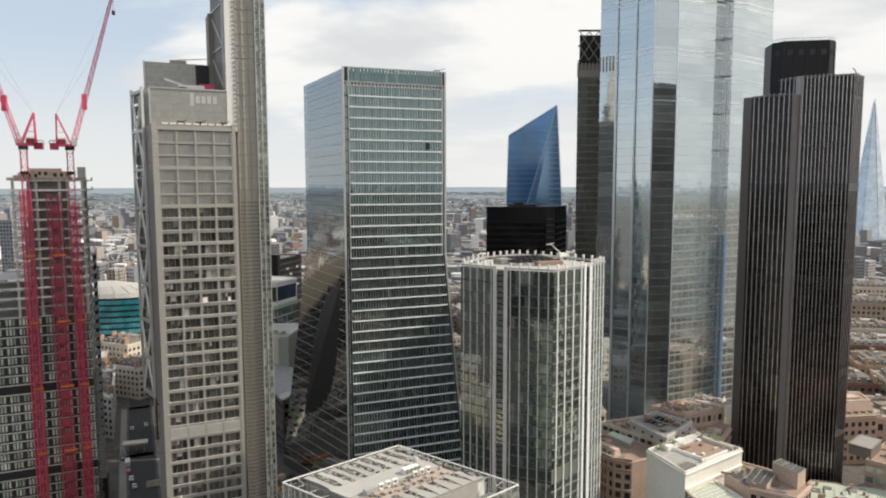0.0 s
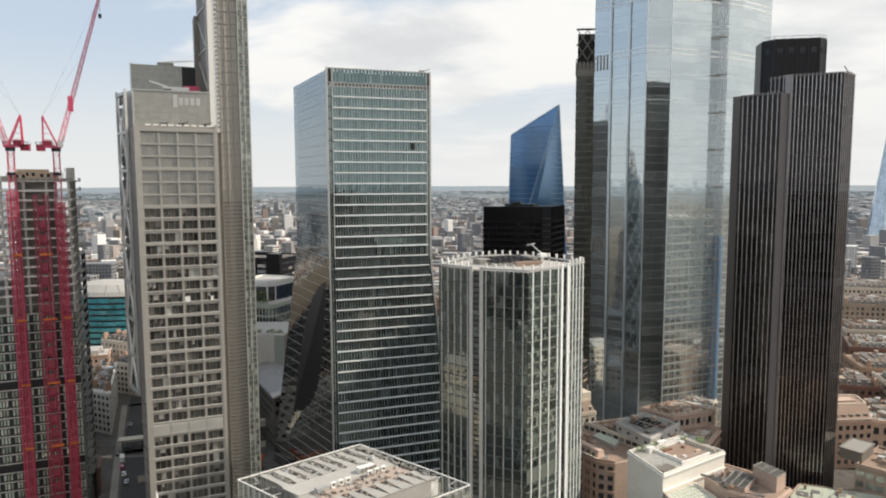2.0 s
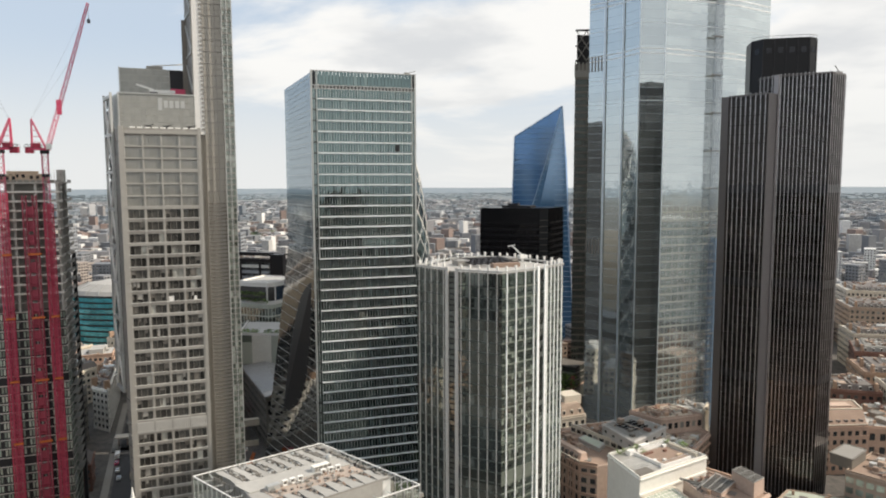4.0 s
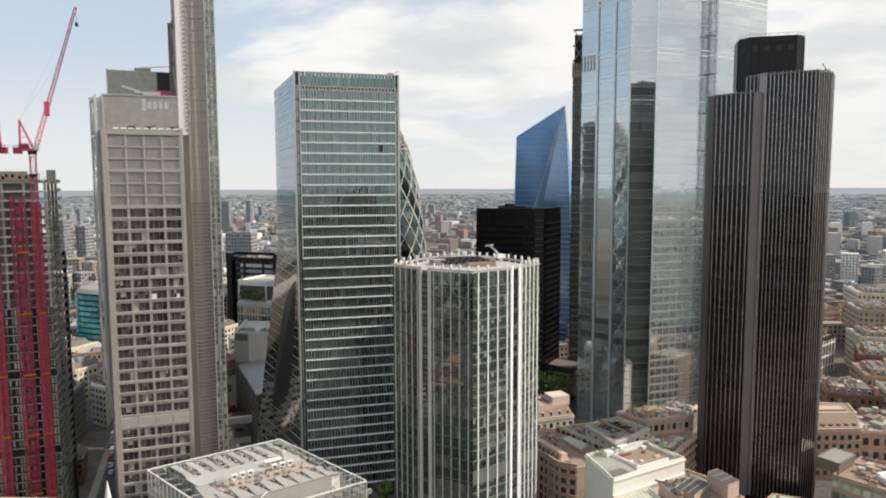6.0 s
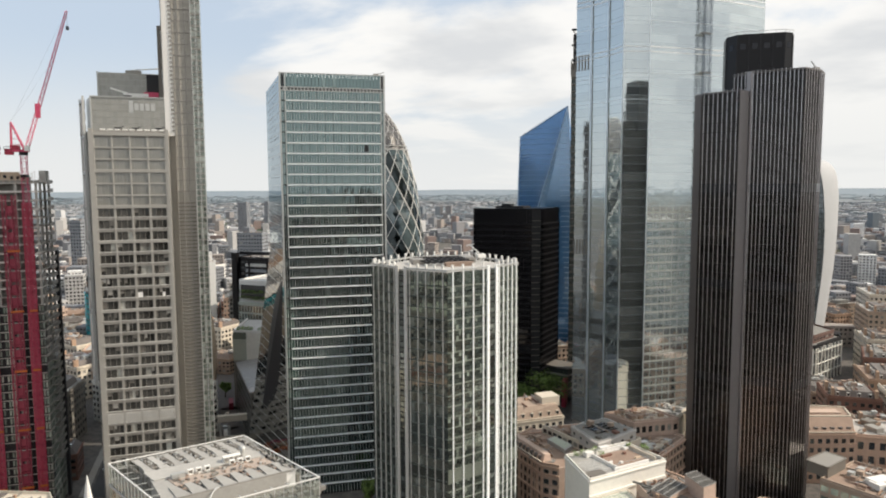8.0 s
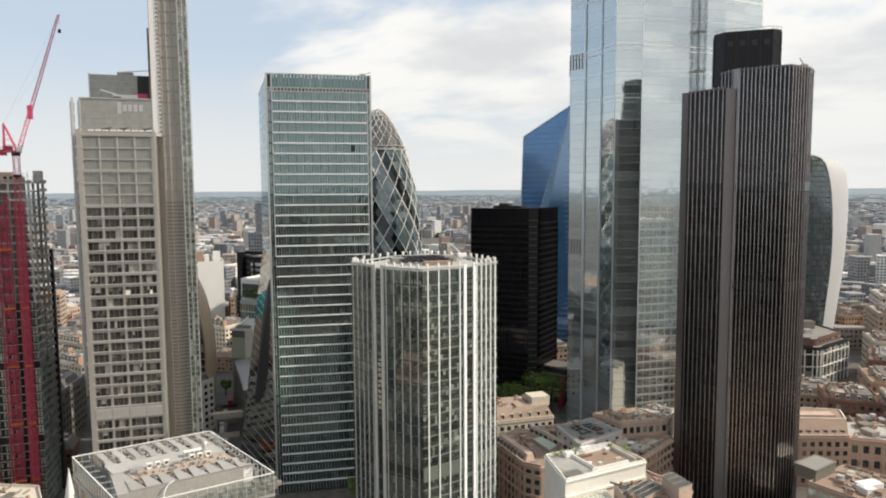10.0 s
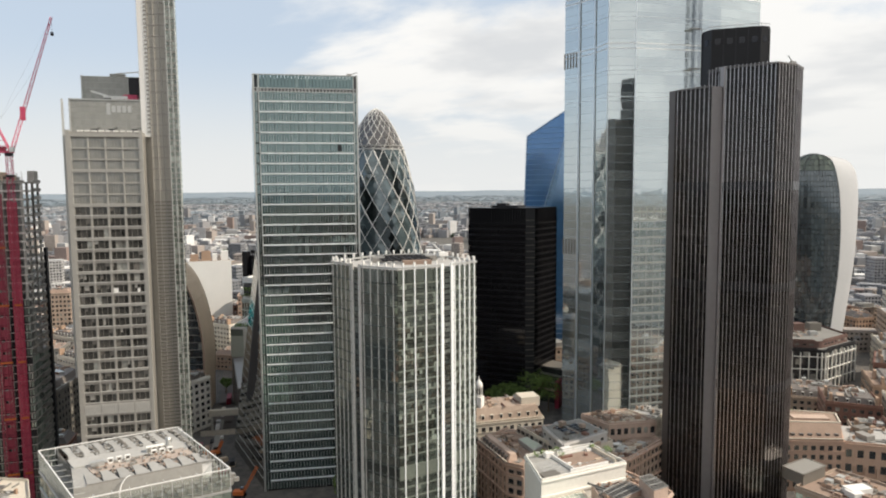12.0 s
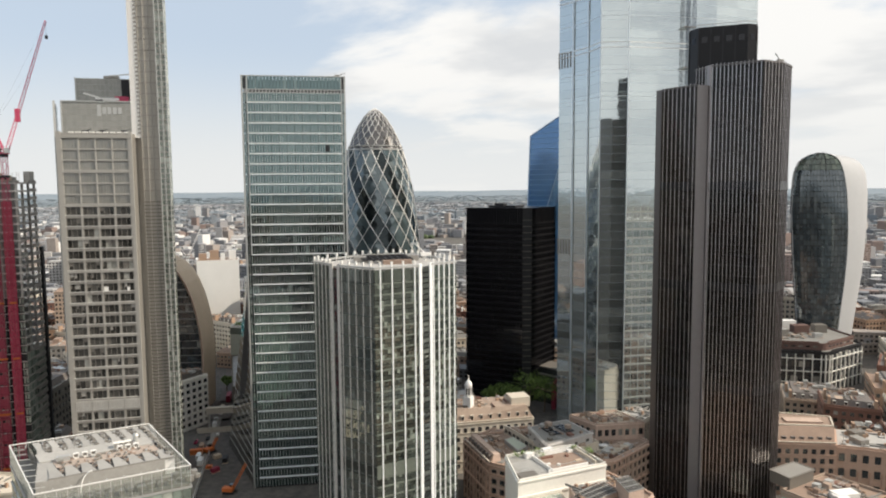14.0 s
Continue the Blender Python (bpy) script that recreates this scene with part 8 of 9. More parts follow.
    for i in (0, 1, 3):
        bars_along("parapet", t, front[i], front[(i + 1) % 4], [45.7], (0.2, 0.6), M_WHITE, -0.3, "white terrace parapet")
    mb = MB()
    for q in range(260):
        cc = Vector((rnd.choice((rnd.uniform(-110, -100), rnd.uniform(-97, -88))), rnd.uniform(375.0, 378.0), 45.6 + rnd.uniform(0, 2.4)))
        w = rnd.uniform(0, 6.28)
        mb.face([cc + Vector((math.cos(w), math.sin(w), 0.4)) * 0.8, cc + Vector((-math.sin(w), math.cos(w), 0.3)) * 0.8, cc - Vector((math.cos(w), math.sin(w), 0.3)) * 0.8])
    solo("terrace_planting", mb, M_LEAF, (-99, 376, 45.2), "bright green shrubs along a terrace edge", "planting", kind="stuff")
    hall = [(-77.0, 317.0), (-63.0, 323.0), (-82.0, 373.4), (-110.0, 373.4)]
    # walls darker than the stone gable: street shade put into their colour
    t = block(hall, 27.0, M_LOUVRE, M_ROOFLIGHT, "low hall with grey sheet roof, street shade put into dark walls", 6, 3.4, "low_hall", sides=[0, 3], plant=0, parapet=0.4)
    ridge = [Vector(hall[0]).lerp(Vector(hall[1]), 0.5), Vector(hall[3]).lerp(Vector(hall[2]), 0.5)]
    for k, (p, q) in enumerate(((hall[3], hall[0]), (hall[1], hall[2]))):
        r0, r1 = (ridge[1], ridge[0]) if k == 0 else (ridge[0], ridge[1])
        mb = MB()
        mb.face([(*p, 27.4), (*q, 27.4), (*r1, 30.4), (*r0, 30.4)])
        part("roof_slope", mb, M_SHEETROOF, t, "grey sheet metal roof slope")
        for j in range(1, 7):
            f = j / 7
            mb = MB()
            mb.beam((*Vector(p).lerp(Vector(q), f), 27.5), (*r0.lerp(r1, f), 30.5), 0.12)
            part("roof_seam", mb, M_LIGHT, t)
    mb = MB()
    mb.face([(*hall[0], 27.0), (*hall[1], 27.0), (*ridge[0], 30.4)])
    part("gable", mb, M_STONE, t, "stone gable")
    # dark slab behind it: two black end slabs, a top beam and pale louvred boxes between
    dk = [(-172, 512), (-121, 500), (-112, 534), (-163, 546)]
    t = block(dk, 74, M_BLACKCLAD, M_SLATE, "black slab office block", 16, 5, "dark_block", gap=(0.1, 0.3), win=G_DARK, plant=2)
    d, n, length, yaw = run(dk[0], dk[1])
    deg = math.degrees(yaw)
    on = lambda f, out: (dk[0][0] + d.x * length * f + n.x * out, dk[0][1] + d.y * length * f + n.y * out)
    for f, w, h in ((0.04, 2.4, 78.5), (0.9, 5.4, 78.5)):
        mb = MB()
        mb.box((*on(f, 1.0), h / 2), (w, 2.2, h / 2), deg)
        part("end_slab", mb, M_BLACKCLAD, t, "black end slab")
    for f, w, z in ((0.4, 19.0, 77.6), (0.55, 16.0, 73.4)):
        mb = MB()
        mb.box((*on(f, 1.6 if z < 75 else -6.0), z), (w, 1.4, 1.3), deg)
        part("top_beam", mb, M_BLACKCLAD, t, "black top beam")
    for z in (69.0, 64.6, 60.2):
        mb = MB()
        mb.box((*on(0.5, 1.4), z), (14.0, 0.9, 1.1), deg)
        part("louvre_box", mb, M_HAZEGREY if z < 66 else M_LIGHT, t, "pale louvred plant box")
    for f in (0.3, 0.62):
        mb = MB()
        mb.box((*on(f, 2.4), 65.0), (0.9, 0.3, 7.0), deg)
        part("dark_post", mb, M_BLACKCLAD, t)
    # vaulted block: dark glass end wall inside a broad bronze shell
    t = thing("vaulted_block", (-140, 352), "arched office block with ribbed bronze shell and dark glass", "building")
    KEEP.append((-130, 356, 24))
    half = [(26.6, 0), (26.9, 8.9), (26.9, 17.8), (27.6, 27.6), (27.6, 37.4), (26.8, 47.2), (25.2, 57.0), (22.9, 66.7), (19.6, 75.6), (16.2, 81.6), (12.0, 86.2), (6.2, 89.8), (0, 91.2)]
    prof = [(x, z) for x, z in half] + [(-6.5, 90.2), (-6.8, 60.0), (-7.0, 0.0)]
    O = (-139.8, 339.0)
    ax, bx = Vector((0.957, 0.296)), Vector((-0.296, 0.957))
    at = lambda x, z, y: (O[0] + ax.x * x + bx.x * y, O[1] + ax.y * x + bx.y * y, z)

    def wide(z):
        for (x0, a0), (x1, a1) in zip(half, half[1:]):
            if a0 <= z <= a1:
                return x0 + (x1 - x0) * (z - a0) / (a1 - a0)
        return 0.0
    mb = MB()
    mb.face([at(x * 0.98, z * 0.99, 1.6) for x, z in prof])
    part("end_wall", mb, M_DARKMET, t)
    mb = MB()
    for k in range(20):
        z0, z1 = 1 + 4.2 * k, 4.4 + 4.2 * k
        w = wide(z1) - 1.2
        if w < 2:
            continue
        n = max(2, int(w / 1.6))
        for i in range(n):
            x0, x1 = (w + 6.5) * i / n - 6.4, (w + 6.5) * (i + 1) / n - 6.6
            mb.face([at(x0, z0, 1.4), at(x1, z0, 1.4), at(x1, z1, 1.4), at(x0, z1, 1.4)])
    part("window", mb, G_DARK, t, "dark end-wall windows", "stuff")
    for k in range(20):
        w = wide(4.6 + 4.2 * k) - 0.8
        if w < 2:
            continue
        mb = MB()
        mb.beam(at(-6.5, 4.9 + 4.2 * k, 1.2), at(w, 4.9 + 4.2 * k, 1.2), 0.55 if k > 10 else 0.28)
        part("floor_band", mb, M_STEEL, t)
    # shell panels, split into long strips by ribs that follow the curve
    cuts = [-0.8, 6.0, 12.5, 19.0, 27.7]
    for (x0, z0), (x1, z1) in zip(prof, prof[1:]):
        for y0, y1 in zip(cuts, cuts[1:]):
            mb = MB()
            mb.face([at(x0, z0, y0 + 0.12), at(x0, z0, y1 - 0.12), at(x1, z1, y1 - 0.12), at(x1, z1, y0 + 0.12)])
            mb.face([at(x0 * 0.97, z0 * 0.985, y1 - 0.12), at(x0 * 0.97, z0 * 0.985, y0 + 0.12), at(x1 * 0.97, z1 * 0.985, y0 + 0.12), at(x1 * 0.97, z1 * 0.985, y1 - 0.12)])
            part("shell_panel", mb, M_SHELL, t, "bronze ribbed shell panel")
    for y in cuts[1:-1] + [3.0, 9.2, 15.8, 23.0]:
        mb = MB()
        for (x0, z0), (x1, z1) in zip(prof, prof[1:]):
            mb.beam(at(x0, z0, y), at(x1, z1, y), 0.2)
        part("shell_rib", mb, M_SHELL, t)
    mb = MB()
    for (x0, z0), (x1, z1) in zip(prof, prof[1:]):
        mb.beam(at(x0, z0, -0.9), at(x1, z1, -0.9), 0.5)
    part("arch_edge", mb, M_PEACH, t, "tan arched edge")


left_blocks()


def tree(x, y, h, r, label="leafy green street tree", base=0.0):
    t = thing("tree", (x, y, base), label, "tree", "street trees")
    mb = MB()
    mb.beam((x, y, base), (x + 0.2, y, base + h * 0.5), 0.45, 0, 0.25, 7)
    for k in range(6):
        w = k * 1.05 + rnd.uniform(-0.3, 0.3)
        mb.beam((x + 0.1, y, base + h * (0.28 + 0.04 * k)), (x + r * 0.6 * math.cos(w), y + r * 0.6 * math.sin(w), base + h * rnd.uniform(0.6, 0.82)), 0.16, 0, 0.06, 5)
    part("trunk", mb, M_BARK, t)
    mb = MB()
    for k in range(16):
        w, e = rnd.uniform(0, 6.28), rnd.uniform(0.0, 1.0)
        cc = Vector((x + r * 0.75 * math.sqrt(e) * math.cos(w), y + r * 0.75 * math.sqrt(e) * math.sin(w), base + h * rnd.uniform(0.5, 0.92) - e * h * 0.12))
        s = r * rnd.uniform(0.26, 0.42)
        for q in range(60):
            d = Vector((rnd.gauss(0, 1), rnd.gauss(0, 1), rnd.gauss(0, 0.8))).normalized()
            p = cc + d * s * rnd.uniform(0.7, 1.08)
            e1 = d.orthogonal().normalized() * rnd.uniform(0.3, 0.6)
            e2 = d.cross(e1) * rnd.uniform(0.7, 1.2)
            e1 = e1 + d * rnd.uniform(-0.2, 0.2)
            mb.face([p + e1, p + e2, p - e1, p - e2])
    part("crown", mb, M_LEAF, t, "", "stuff")


for x, y, h, r in ((55, 386, 17, 9), (67, 387, 25, 11), (46, 390, 13, 7), (76, 390, 22, 9), (199, 369, 15, 7.5), (206, 360, 11, 5), (192, 374, 10, 4.5), (206, 441, 12, 6), (17, 262, 13, 5.5), (-3, 262, 11, 4.5), (-126, 392, 10, 4)):
    tree(x, y, h, r)


def red_sign():
    t = thing("stepped_pavilion", (80, 412), "low dark stepped pavilion with red side panel", "pavilion")
    for k, z in enumerate((8, 12, 16, 20)):
        q = [(63 + 2.4 * k, 414 + 1.0 * k), (82 + 0.6 * k, 404 + 1.5 * k), (92, 420), (72, 432)]
        mb = MB()
        mb.prism(q, z - 4 if k else 0, z - 0.7)
        part("storey", mb, M_SPANDREL, t)
        mb = MB()
        mb.prism([(x + (x - 78) * 0.04, y + (y - 417) * 0.06) for x, y in q], z - 0.7, z)
        part("roof_slab", mb, M_PEACH if k == 0 else M_LOUVRE, t, "overhanging roof slab")
    mb = MB()
    mb.prism([(79.5, 396.5), (81.8, 395.4), (83.5, 404), (81.5, 405)], 0, 15.5)
    part("red_panel", mb, M_HOIST, t, "dark red side panel")
    KEEP.append((84, 406, 16))


red_sign()


def vehicle(x, y, yaw, kind, paint, label):
    ca, sa = math.cos(radians(yaw)), math.sin(radians(yaw))
    P = lambda u, v, z: (x + u * ca - v * sa, y + u * sa + v * ca, z)
    t = thing(kind, (x, y, 0.07), label, kind, "vehicles in the street")
    L, W, H = {"car": (2.1, 0.88, 0.72), "van": (2.8, 1.0, 1.15), "bus": (5.5, 1.25, 2.0)}[kind]
    mb = MB()
    mb.box(P(0, 0, 0.45 + H * 0.5), (L, W, H * 0.5), yaw)
    body = part("body", mb, paint, t)
    mb = MB()
    if kind == "car":
        mb.loft([P(-1.3, -0.8, 1.15), P(0.9, -0.8, 1.15), P(0.9, 0.8, 1.15), P(-1.3, 0.8, 1.15)], [P(-1.0, -0.65, 1.55), P(0.3, -0.65, 1.55), P(0.3, 0.65, 1.55), P(-1.0, 0.65, 1.55)])
        mb.face([P(-1.0, -0.65, 1.55), P(0.3, -0.65, 1.55), P(0.3, 0.65, 1.55), P(-1.0, 0.65, 1.55)])
    else:
        mb.box(P(0, 0, 0.45 + H * 1.35), (L * 0.96, W * 0.96, H * 0.42), yaw)
    part("cabin", mb, G_DARK if kind == "car" else paint, t)
    for u in (-0.62, 0.62):
        for v in (-1, 1):
            mb = MB()
            c0, c1 = P(u * L, v * (W - 0.12), 0.42), P(u * L, v * (W + 0.04), 0.42)
            mb.beam(c0, c1, 0.36, 0, 0.36, 12)
            part("wheel", mb, M_DARKMET, t)


for x, y, yaw, kind, paint, label in ((-147, 306, 115, "van", M_WHITE, "white delivery van in a shaded street"), (-152, 312, 115, "car", M_DARKMET, "black car in a shaded street"),
                                      (-166, 352, 115, "car", M_LIGHT, "silver car in the street"), (-161, 358, 115, "car", M_WHITE, "white car in the street"),
                                      (-105, 350, 115, "car", M_WHITE, "white car between towers"), (-97, 330, 115, "van", M_WHITE, "white van between towers"), (-90, 312, 115, "car", M_DARKMET, "dark car between towers"),
                                      (-114, 374, 115, "bus", M_HOIST, "red bus between towers"), (-80, 288, 115, "van", M_WHITE, "white van between towers"), (-74, 272, 115, "car", M_LIGHT, "silver car between towers"), (-86, 300, 115, "van", M_BRICKTAN, "tan van between towers"), (-70, 262, 115, "car", M_WHITE, "white car between towers"), (-93, 306, 115, "car", M_RED, "red car between towers"), (-138, 290, 115, "car", M_WHITE, "white car in a shaded street"), (-133, 282, 115, "car", M_LIGHT, "silver car in a shaded street"), (-143, 298, 115, "car", M_RED, "red car in a shaded street")):
    vehicle(x, y, yaw, kind, paint, label)


def supply_stack(x, y, yaw, size, paint, label):
    """Goods on a low pallet: a bevelled-edge stack with strapping."""
    a, b, h = size
    t = thing("supply_stack", (x, y, 0.07), label, "building supplies", "building supplies in the street")
    mb = MB()
    mb.box((x, y, 0.2), (a * 1.05, b * 1.05, 0.12), yaw)
    part("pallet", mb, M_FORM, t)
    mb = MB()
    mb.box((x, y, 0.34 + h * 0.9), (a, b, h * 0.9), yaw)
    mb.box((x, y, 0.34 + h * 1.85), (a * 0.94, b * 0.94, h * 0.06), yaw)
    part("load", mb, paint, t)


for x, y, yaw, size, paint, label in ((-84.5, 293, 25, (2.9, 1.2, 1.2), M_ORANGE, "orange site container in the street"), (-72, 291, 60, (1.6, 1.2, 0.8), M_FORM, "stacked timber sheets on a pallet"),
                                      (-76, 283, 115, (3.0, 1.2, 1.2), M_WHITE, "white site cabin in the street"), (-95, 322, 115, (1.2, 0.9, 0.6), M_BRICK, "stacked red bricks on a pallet"),
                                      (-69, 279, 20, (1.4, 1.0, 0.7), M_ORANGE, "orange barriers stacked on a pallet"), (-101, 338, 115, (1.5, 1.1, 0.9), M_LIGHT, "grey steel stillage in the street"),
                                      (-64, 276, 70, (1.8, 1.1, 1.0), M_HOIST, "dark red skip in the street"), (-88, 318, 115, (1.0, 0.8, 0.5), M_WHITE, "white sacks on a pallet"),
                                      (-66, 288, 115, (2.6, 1.2, 1.1), M_DARKMET, "dark steel container in the street"), (-110, 360, 115, (1.3, 1.0, 0.7), M_CREAM, "pale stone blocks on a pallet")):
    supply_stack(x, y, yaw, size, paint, label)


def site_machine(x, y, yaw, boom, label):
    t = thing("excavator", (x, y, 0.07), label, "excavator", "site machines")
    ca, sa = math.cos(radians(yaw)), math.sin(radians(yaw))
    P = lambda u, v, z: (x + u * ca - v * sa, y + u * sa + v * ca, z)
    for v in (-1.3, 1.3):
        mb = MB()
        mb.box(P(0, v, 0.55), (2.3, 0.4, 0.5), yaw)
        part("track", mb, M_DARKMET, t)
    mb = MB()
    mb.box(P(-0.4, 0, 1.8), (2.2, 1.5, 0.8), yaw)
    part("body", mb, M_ORANGE, t)
    mb = MB()
    mb.box(P(0.9, 0.8, 2.9), (0.8, 0.7, 0.8), yaw)
    part("cab", mb, G_DARK, t)
    mb = MB()
    lattice(mb, P(1.6, 0, 2.0), P(1.6 + boom[0], 0, 2.0 + boom[1]), 0.9, 9, 0.14)
    part("boom", mb, M_ORANGE, t)


def hoarding(a, b, h, mat, label):
    d, n, length, yaw = run(a, b)
    t = thing("site_hoarding", ((a[0] + b[0]) / 2, (a[1] + b[1]) / 2, 0.0), label, "hoarding", "site hoardings")
    k = max(2, int(length / 2.4))
    me = box_mesh("panel", mat, (length / k / 2 - 0.03, 0.06, h / 2))
    pieces("panel", me, t, [(a[0] + (b[0] - a[0]) * (i + 0.5) / k, a[1] + (b[1] - a[1]) * (i + 0.5) / k, h / 2 + 0.08, yaw) for i in range(k)])
    bars_along("rail", t, a, b, [0.4, h - 0.2], (0.05, 0.06), M_STEEL, -0.12)


hoarding((-56, 246), (-78, 294), 2.4, M_WHITE, "white site hoarding along the street")
hoarding((-68, 240), (-92, 292), 2.4, M_LIGHT, "grey site hoarding along the street")
hoarding((-100, 318), (-84, 325), 3.0, M_CREAM, "pale hoarding across the street end")
hoarding((-128, 282), (-112, 289), 3.0, M_CREAM, "pale hoarding across the shaded street")


def footbridge():
    t = thing("footbridge", (-90, 330), "pale covered footbridge over the street", "bridge")
    mb = MB()
    mb.box((-92, 331, 9.5), (9.0, 1.5, 1.6), 24)
    part("deck", mb, M_CREAM, t)
    for u in (-7.5, 7.5):
        mb = MB()
        c = P2((-92, 331), u, 0)
        mb.box((*c, 4.0), (0.5, 0.8, 4.0), 24)
        part("pier", mb, M_CONCRETE, t)


footbridge()
site_machine(-79.5, 296.5, 70, (3, 4), "orange excavator working beside the street")
site_machine(-46.5, 258.0, 10, (6, 11), "orange piling rig with raised lattice boom")


def distant_crane():
    at = Vector((-296.0, 612.0, 0.0))
    t = thing("tower_crane", at, "slim pale luffing crane on a distant site", "crane")
    mb = MB()
    lattice(mb, at, at + Vector((0, 0, 60)), 1.8, 24, 0.2)
    part("mast", mb, M_WHITE, t)
    mb = MB()
    mb.box(at + Vector((-2.5, 0, 60.6)), (4.5, 1.4, 0.6), 20)
    part("deck", mb, M_LIGHT, t)
    mb = MB()
    mb.box(at + Vector((-6.0, -1.0, 61.6)), (1.4, 1.2, 1.2), 20)
    part("counterweight", mb, M_STEEL, t)
    mb = MB()
    lattice(mb, at + Vector((0.5, 0, 61)), at + Vector((12, 6, 89)), 1.3, 14, 0.16, 0, 0.7)
    part("jib", mb, M_WHITE, t)
    head = at + Vector((-6.5, -2, 72))
    mb = MB()
    mb.beam(at + Vector((-1, 0, 61)), head, 0.3)
    mb.beam(at + Vector((-6.0, -2, 61)), head, 0.2)
    part("frame", mb, M_WHITE, t)
    mb = MB()
    mb.beam(head, at + Vector((11.6, 5.8, 88)), 0.06)
    part("rope", mb, M_DARKMET, t)
    KEEP.append((-296, 612, 6))


distant_crane()


def steeple():
    c = (-76.4, 190.6)
    t = thing("church_steeple", c, "small white stone church steeple", "steeple")
    mb = MB()
    mb.box((*c, 12), (2.6, 2.6, 12), 24)
    part("tower", mb, M_STONE, t)
    mb = MB()
    mb.beam((*c, 24), (*c, 29), 2.2, 0, 1.9, 8)
    part("belfry", mb, M_WHITE, t)
    mb = MB()
    mb.beam((*c, 29), (*c, 40), 1.8, 0, 0.08, 8)
    part("spire", mb, M_WHITE, t)
    KEEP.append((*c, 5))


steeple()


def river():
    mb = MB()
    mb.prism([(-330, 1500), (-40, 1225), (30, 1225), (-10, 1300), (-210, 1560)], 0.05, 0.5)
    m = material("river_water", (0.30, 0.31, 0.30), 0.15, 0.0, 0.1, 0.05, 0.02, bump=0.02, spec=0.6)
    solo("water", mb, m, (-100, 1350, 0.05), "pale grey river reach", "river", kind="structure")


river()
KEEP.extend([(-60, 1270, 70), (-130, 1370, 80), (-220, 1460, 90)])


def entrance_canopy():
    t = thing("canopy", (-150, 322), "pale stone entrance canopy across the street corner", "canopy")
    mb = MB()
    mb.box((-150.5, 322, 4.6), (5.6, 2.6, 0.4), 20)
    part("slab", mb, M_CREAM, t)
    for k in (-4, 0, 4):
        mb = MB()
        mb.box((-150.5 + k * 0.94, 322 + k * 0.34, 2.1), (0.3, 0.3, 2.1), 20)
        part("post", mb, M_STONE, t)


entrance_canopy()

# ---- the rest of the city ----
KEEP += [(-88, 256, 36), (-30, 292, 46), (31, 237, 30), (150, 290, 34), (135, 385, 62), (52, 424, 36), (107, 464, 30), (76, 552, 40), (-33, 420, 34), (266, 545, 40), (-142, 240, 26), (-9, 139, 34), (822, 1318, 50), (90, 236, 24), (65, 402, 20)]
KEEP += [(199, 368, 11), (203, 348, 12), (-133, 288, 15), (-147, 318, 15), (-160, 346, 13), (-172, 374, 12), (158, 252, 18), (70, 348, 24), (58, 372, 22), (0, 214, 30), (25, 190, 34), (60, 205, 20), (-40, 200, 40), (5, 262, 10), (88, 330, 14), (200, 425, 16)]
ROADS = [((-118, 258), (-236, 520)), ((-60, 236), (-215, 545)), ((140, 330), (240, 440))]


def clear(x, y, r):
    for cx, cy, cr in KEEP:
        if math.hypot(x - cx, y - cy) < r + cr * 0.92:
            return False
    for a, b in ROADS:
        ab = Vector(b) - Vector(a)
        f = max(0, min(1, (Vector((x, y)) - Vector(a)).dot(ab) / ab.length_squared))
        if (Vector((x, y)) - (Vector(a) + ab * f)).length < r * 0.75 + 6:
            return False
    return True


def in_view(x, y, wide=0.0):
    """Inside the wedge of the city that the walk looks over."""
    a = math.degrees(math.atan2(x - 50, y + 20))
    return -46 - wide < a < 38 + wide and y > 150


WALLS = [M_STONE, M_CREAM, M_BRICK, M_BRICKTAN, M_PEACH, M_STEEL, M_STONEWARM, M_STONE]
ROOFS = [M_ROOF, M_ROOFLIGHT, M_ROOFBROWN, M_SLATE, M_ROOFLIGHT, M_ROOF]
TONES = {M_STONEWARM: "sooty warm stone", M_STONE: "grey-tan stone", M_CREAM: "cream stone", M_BRICK: "red brick", M_BRICKTAN: "tan brick", M_PEACH: "peach stone", M_STEEL: "grey metal"}
RTONES = {M_ROOF: "grey flat roof", M_ROOFLIGHT: "pale flat roof", M_ROOFBROWN: "brown flat roof", M_SLATE: "dark slate roof"}


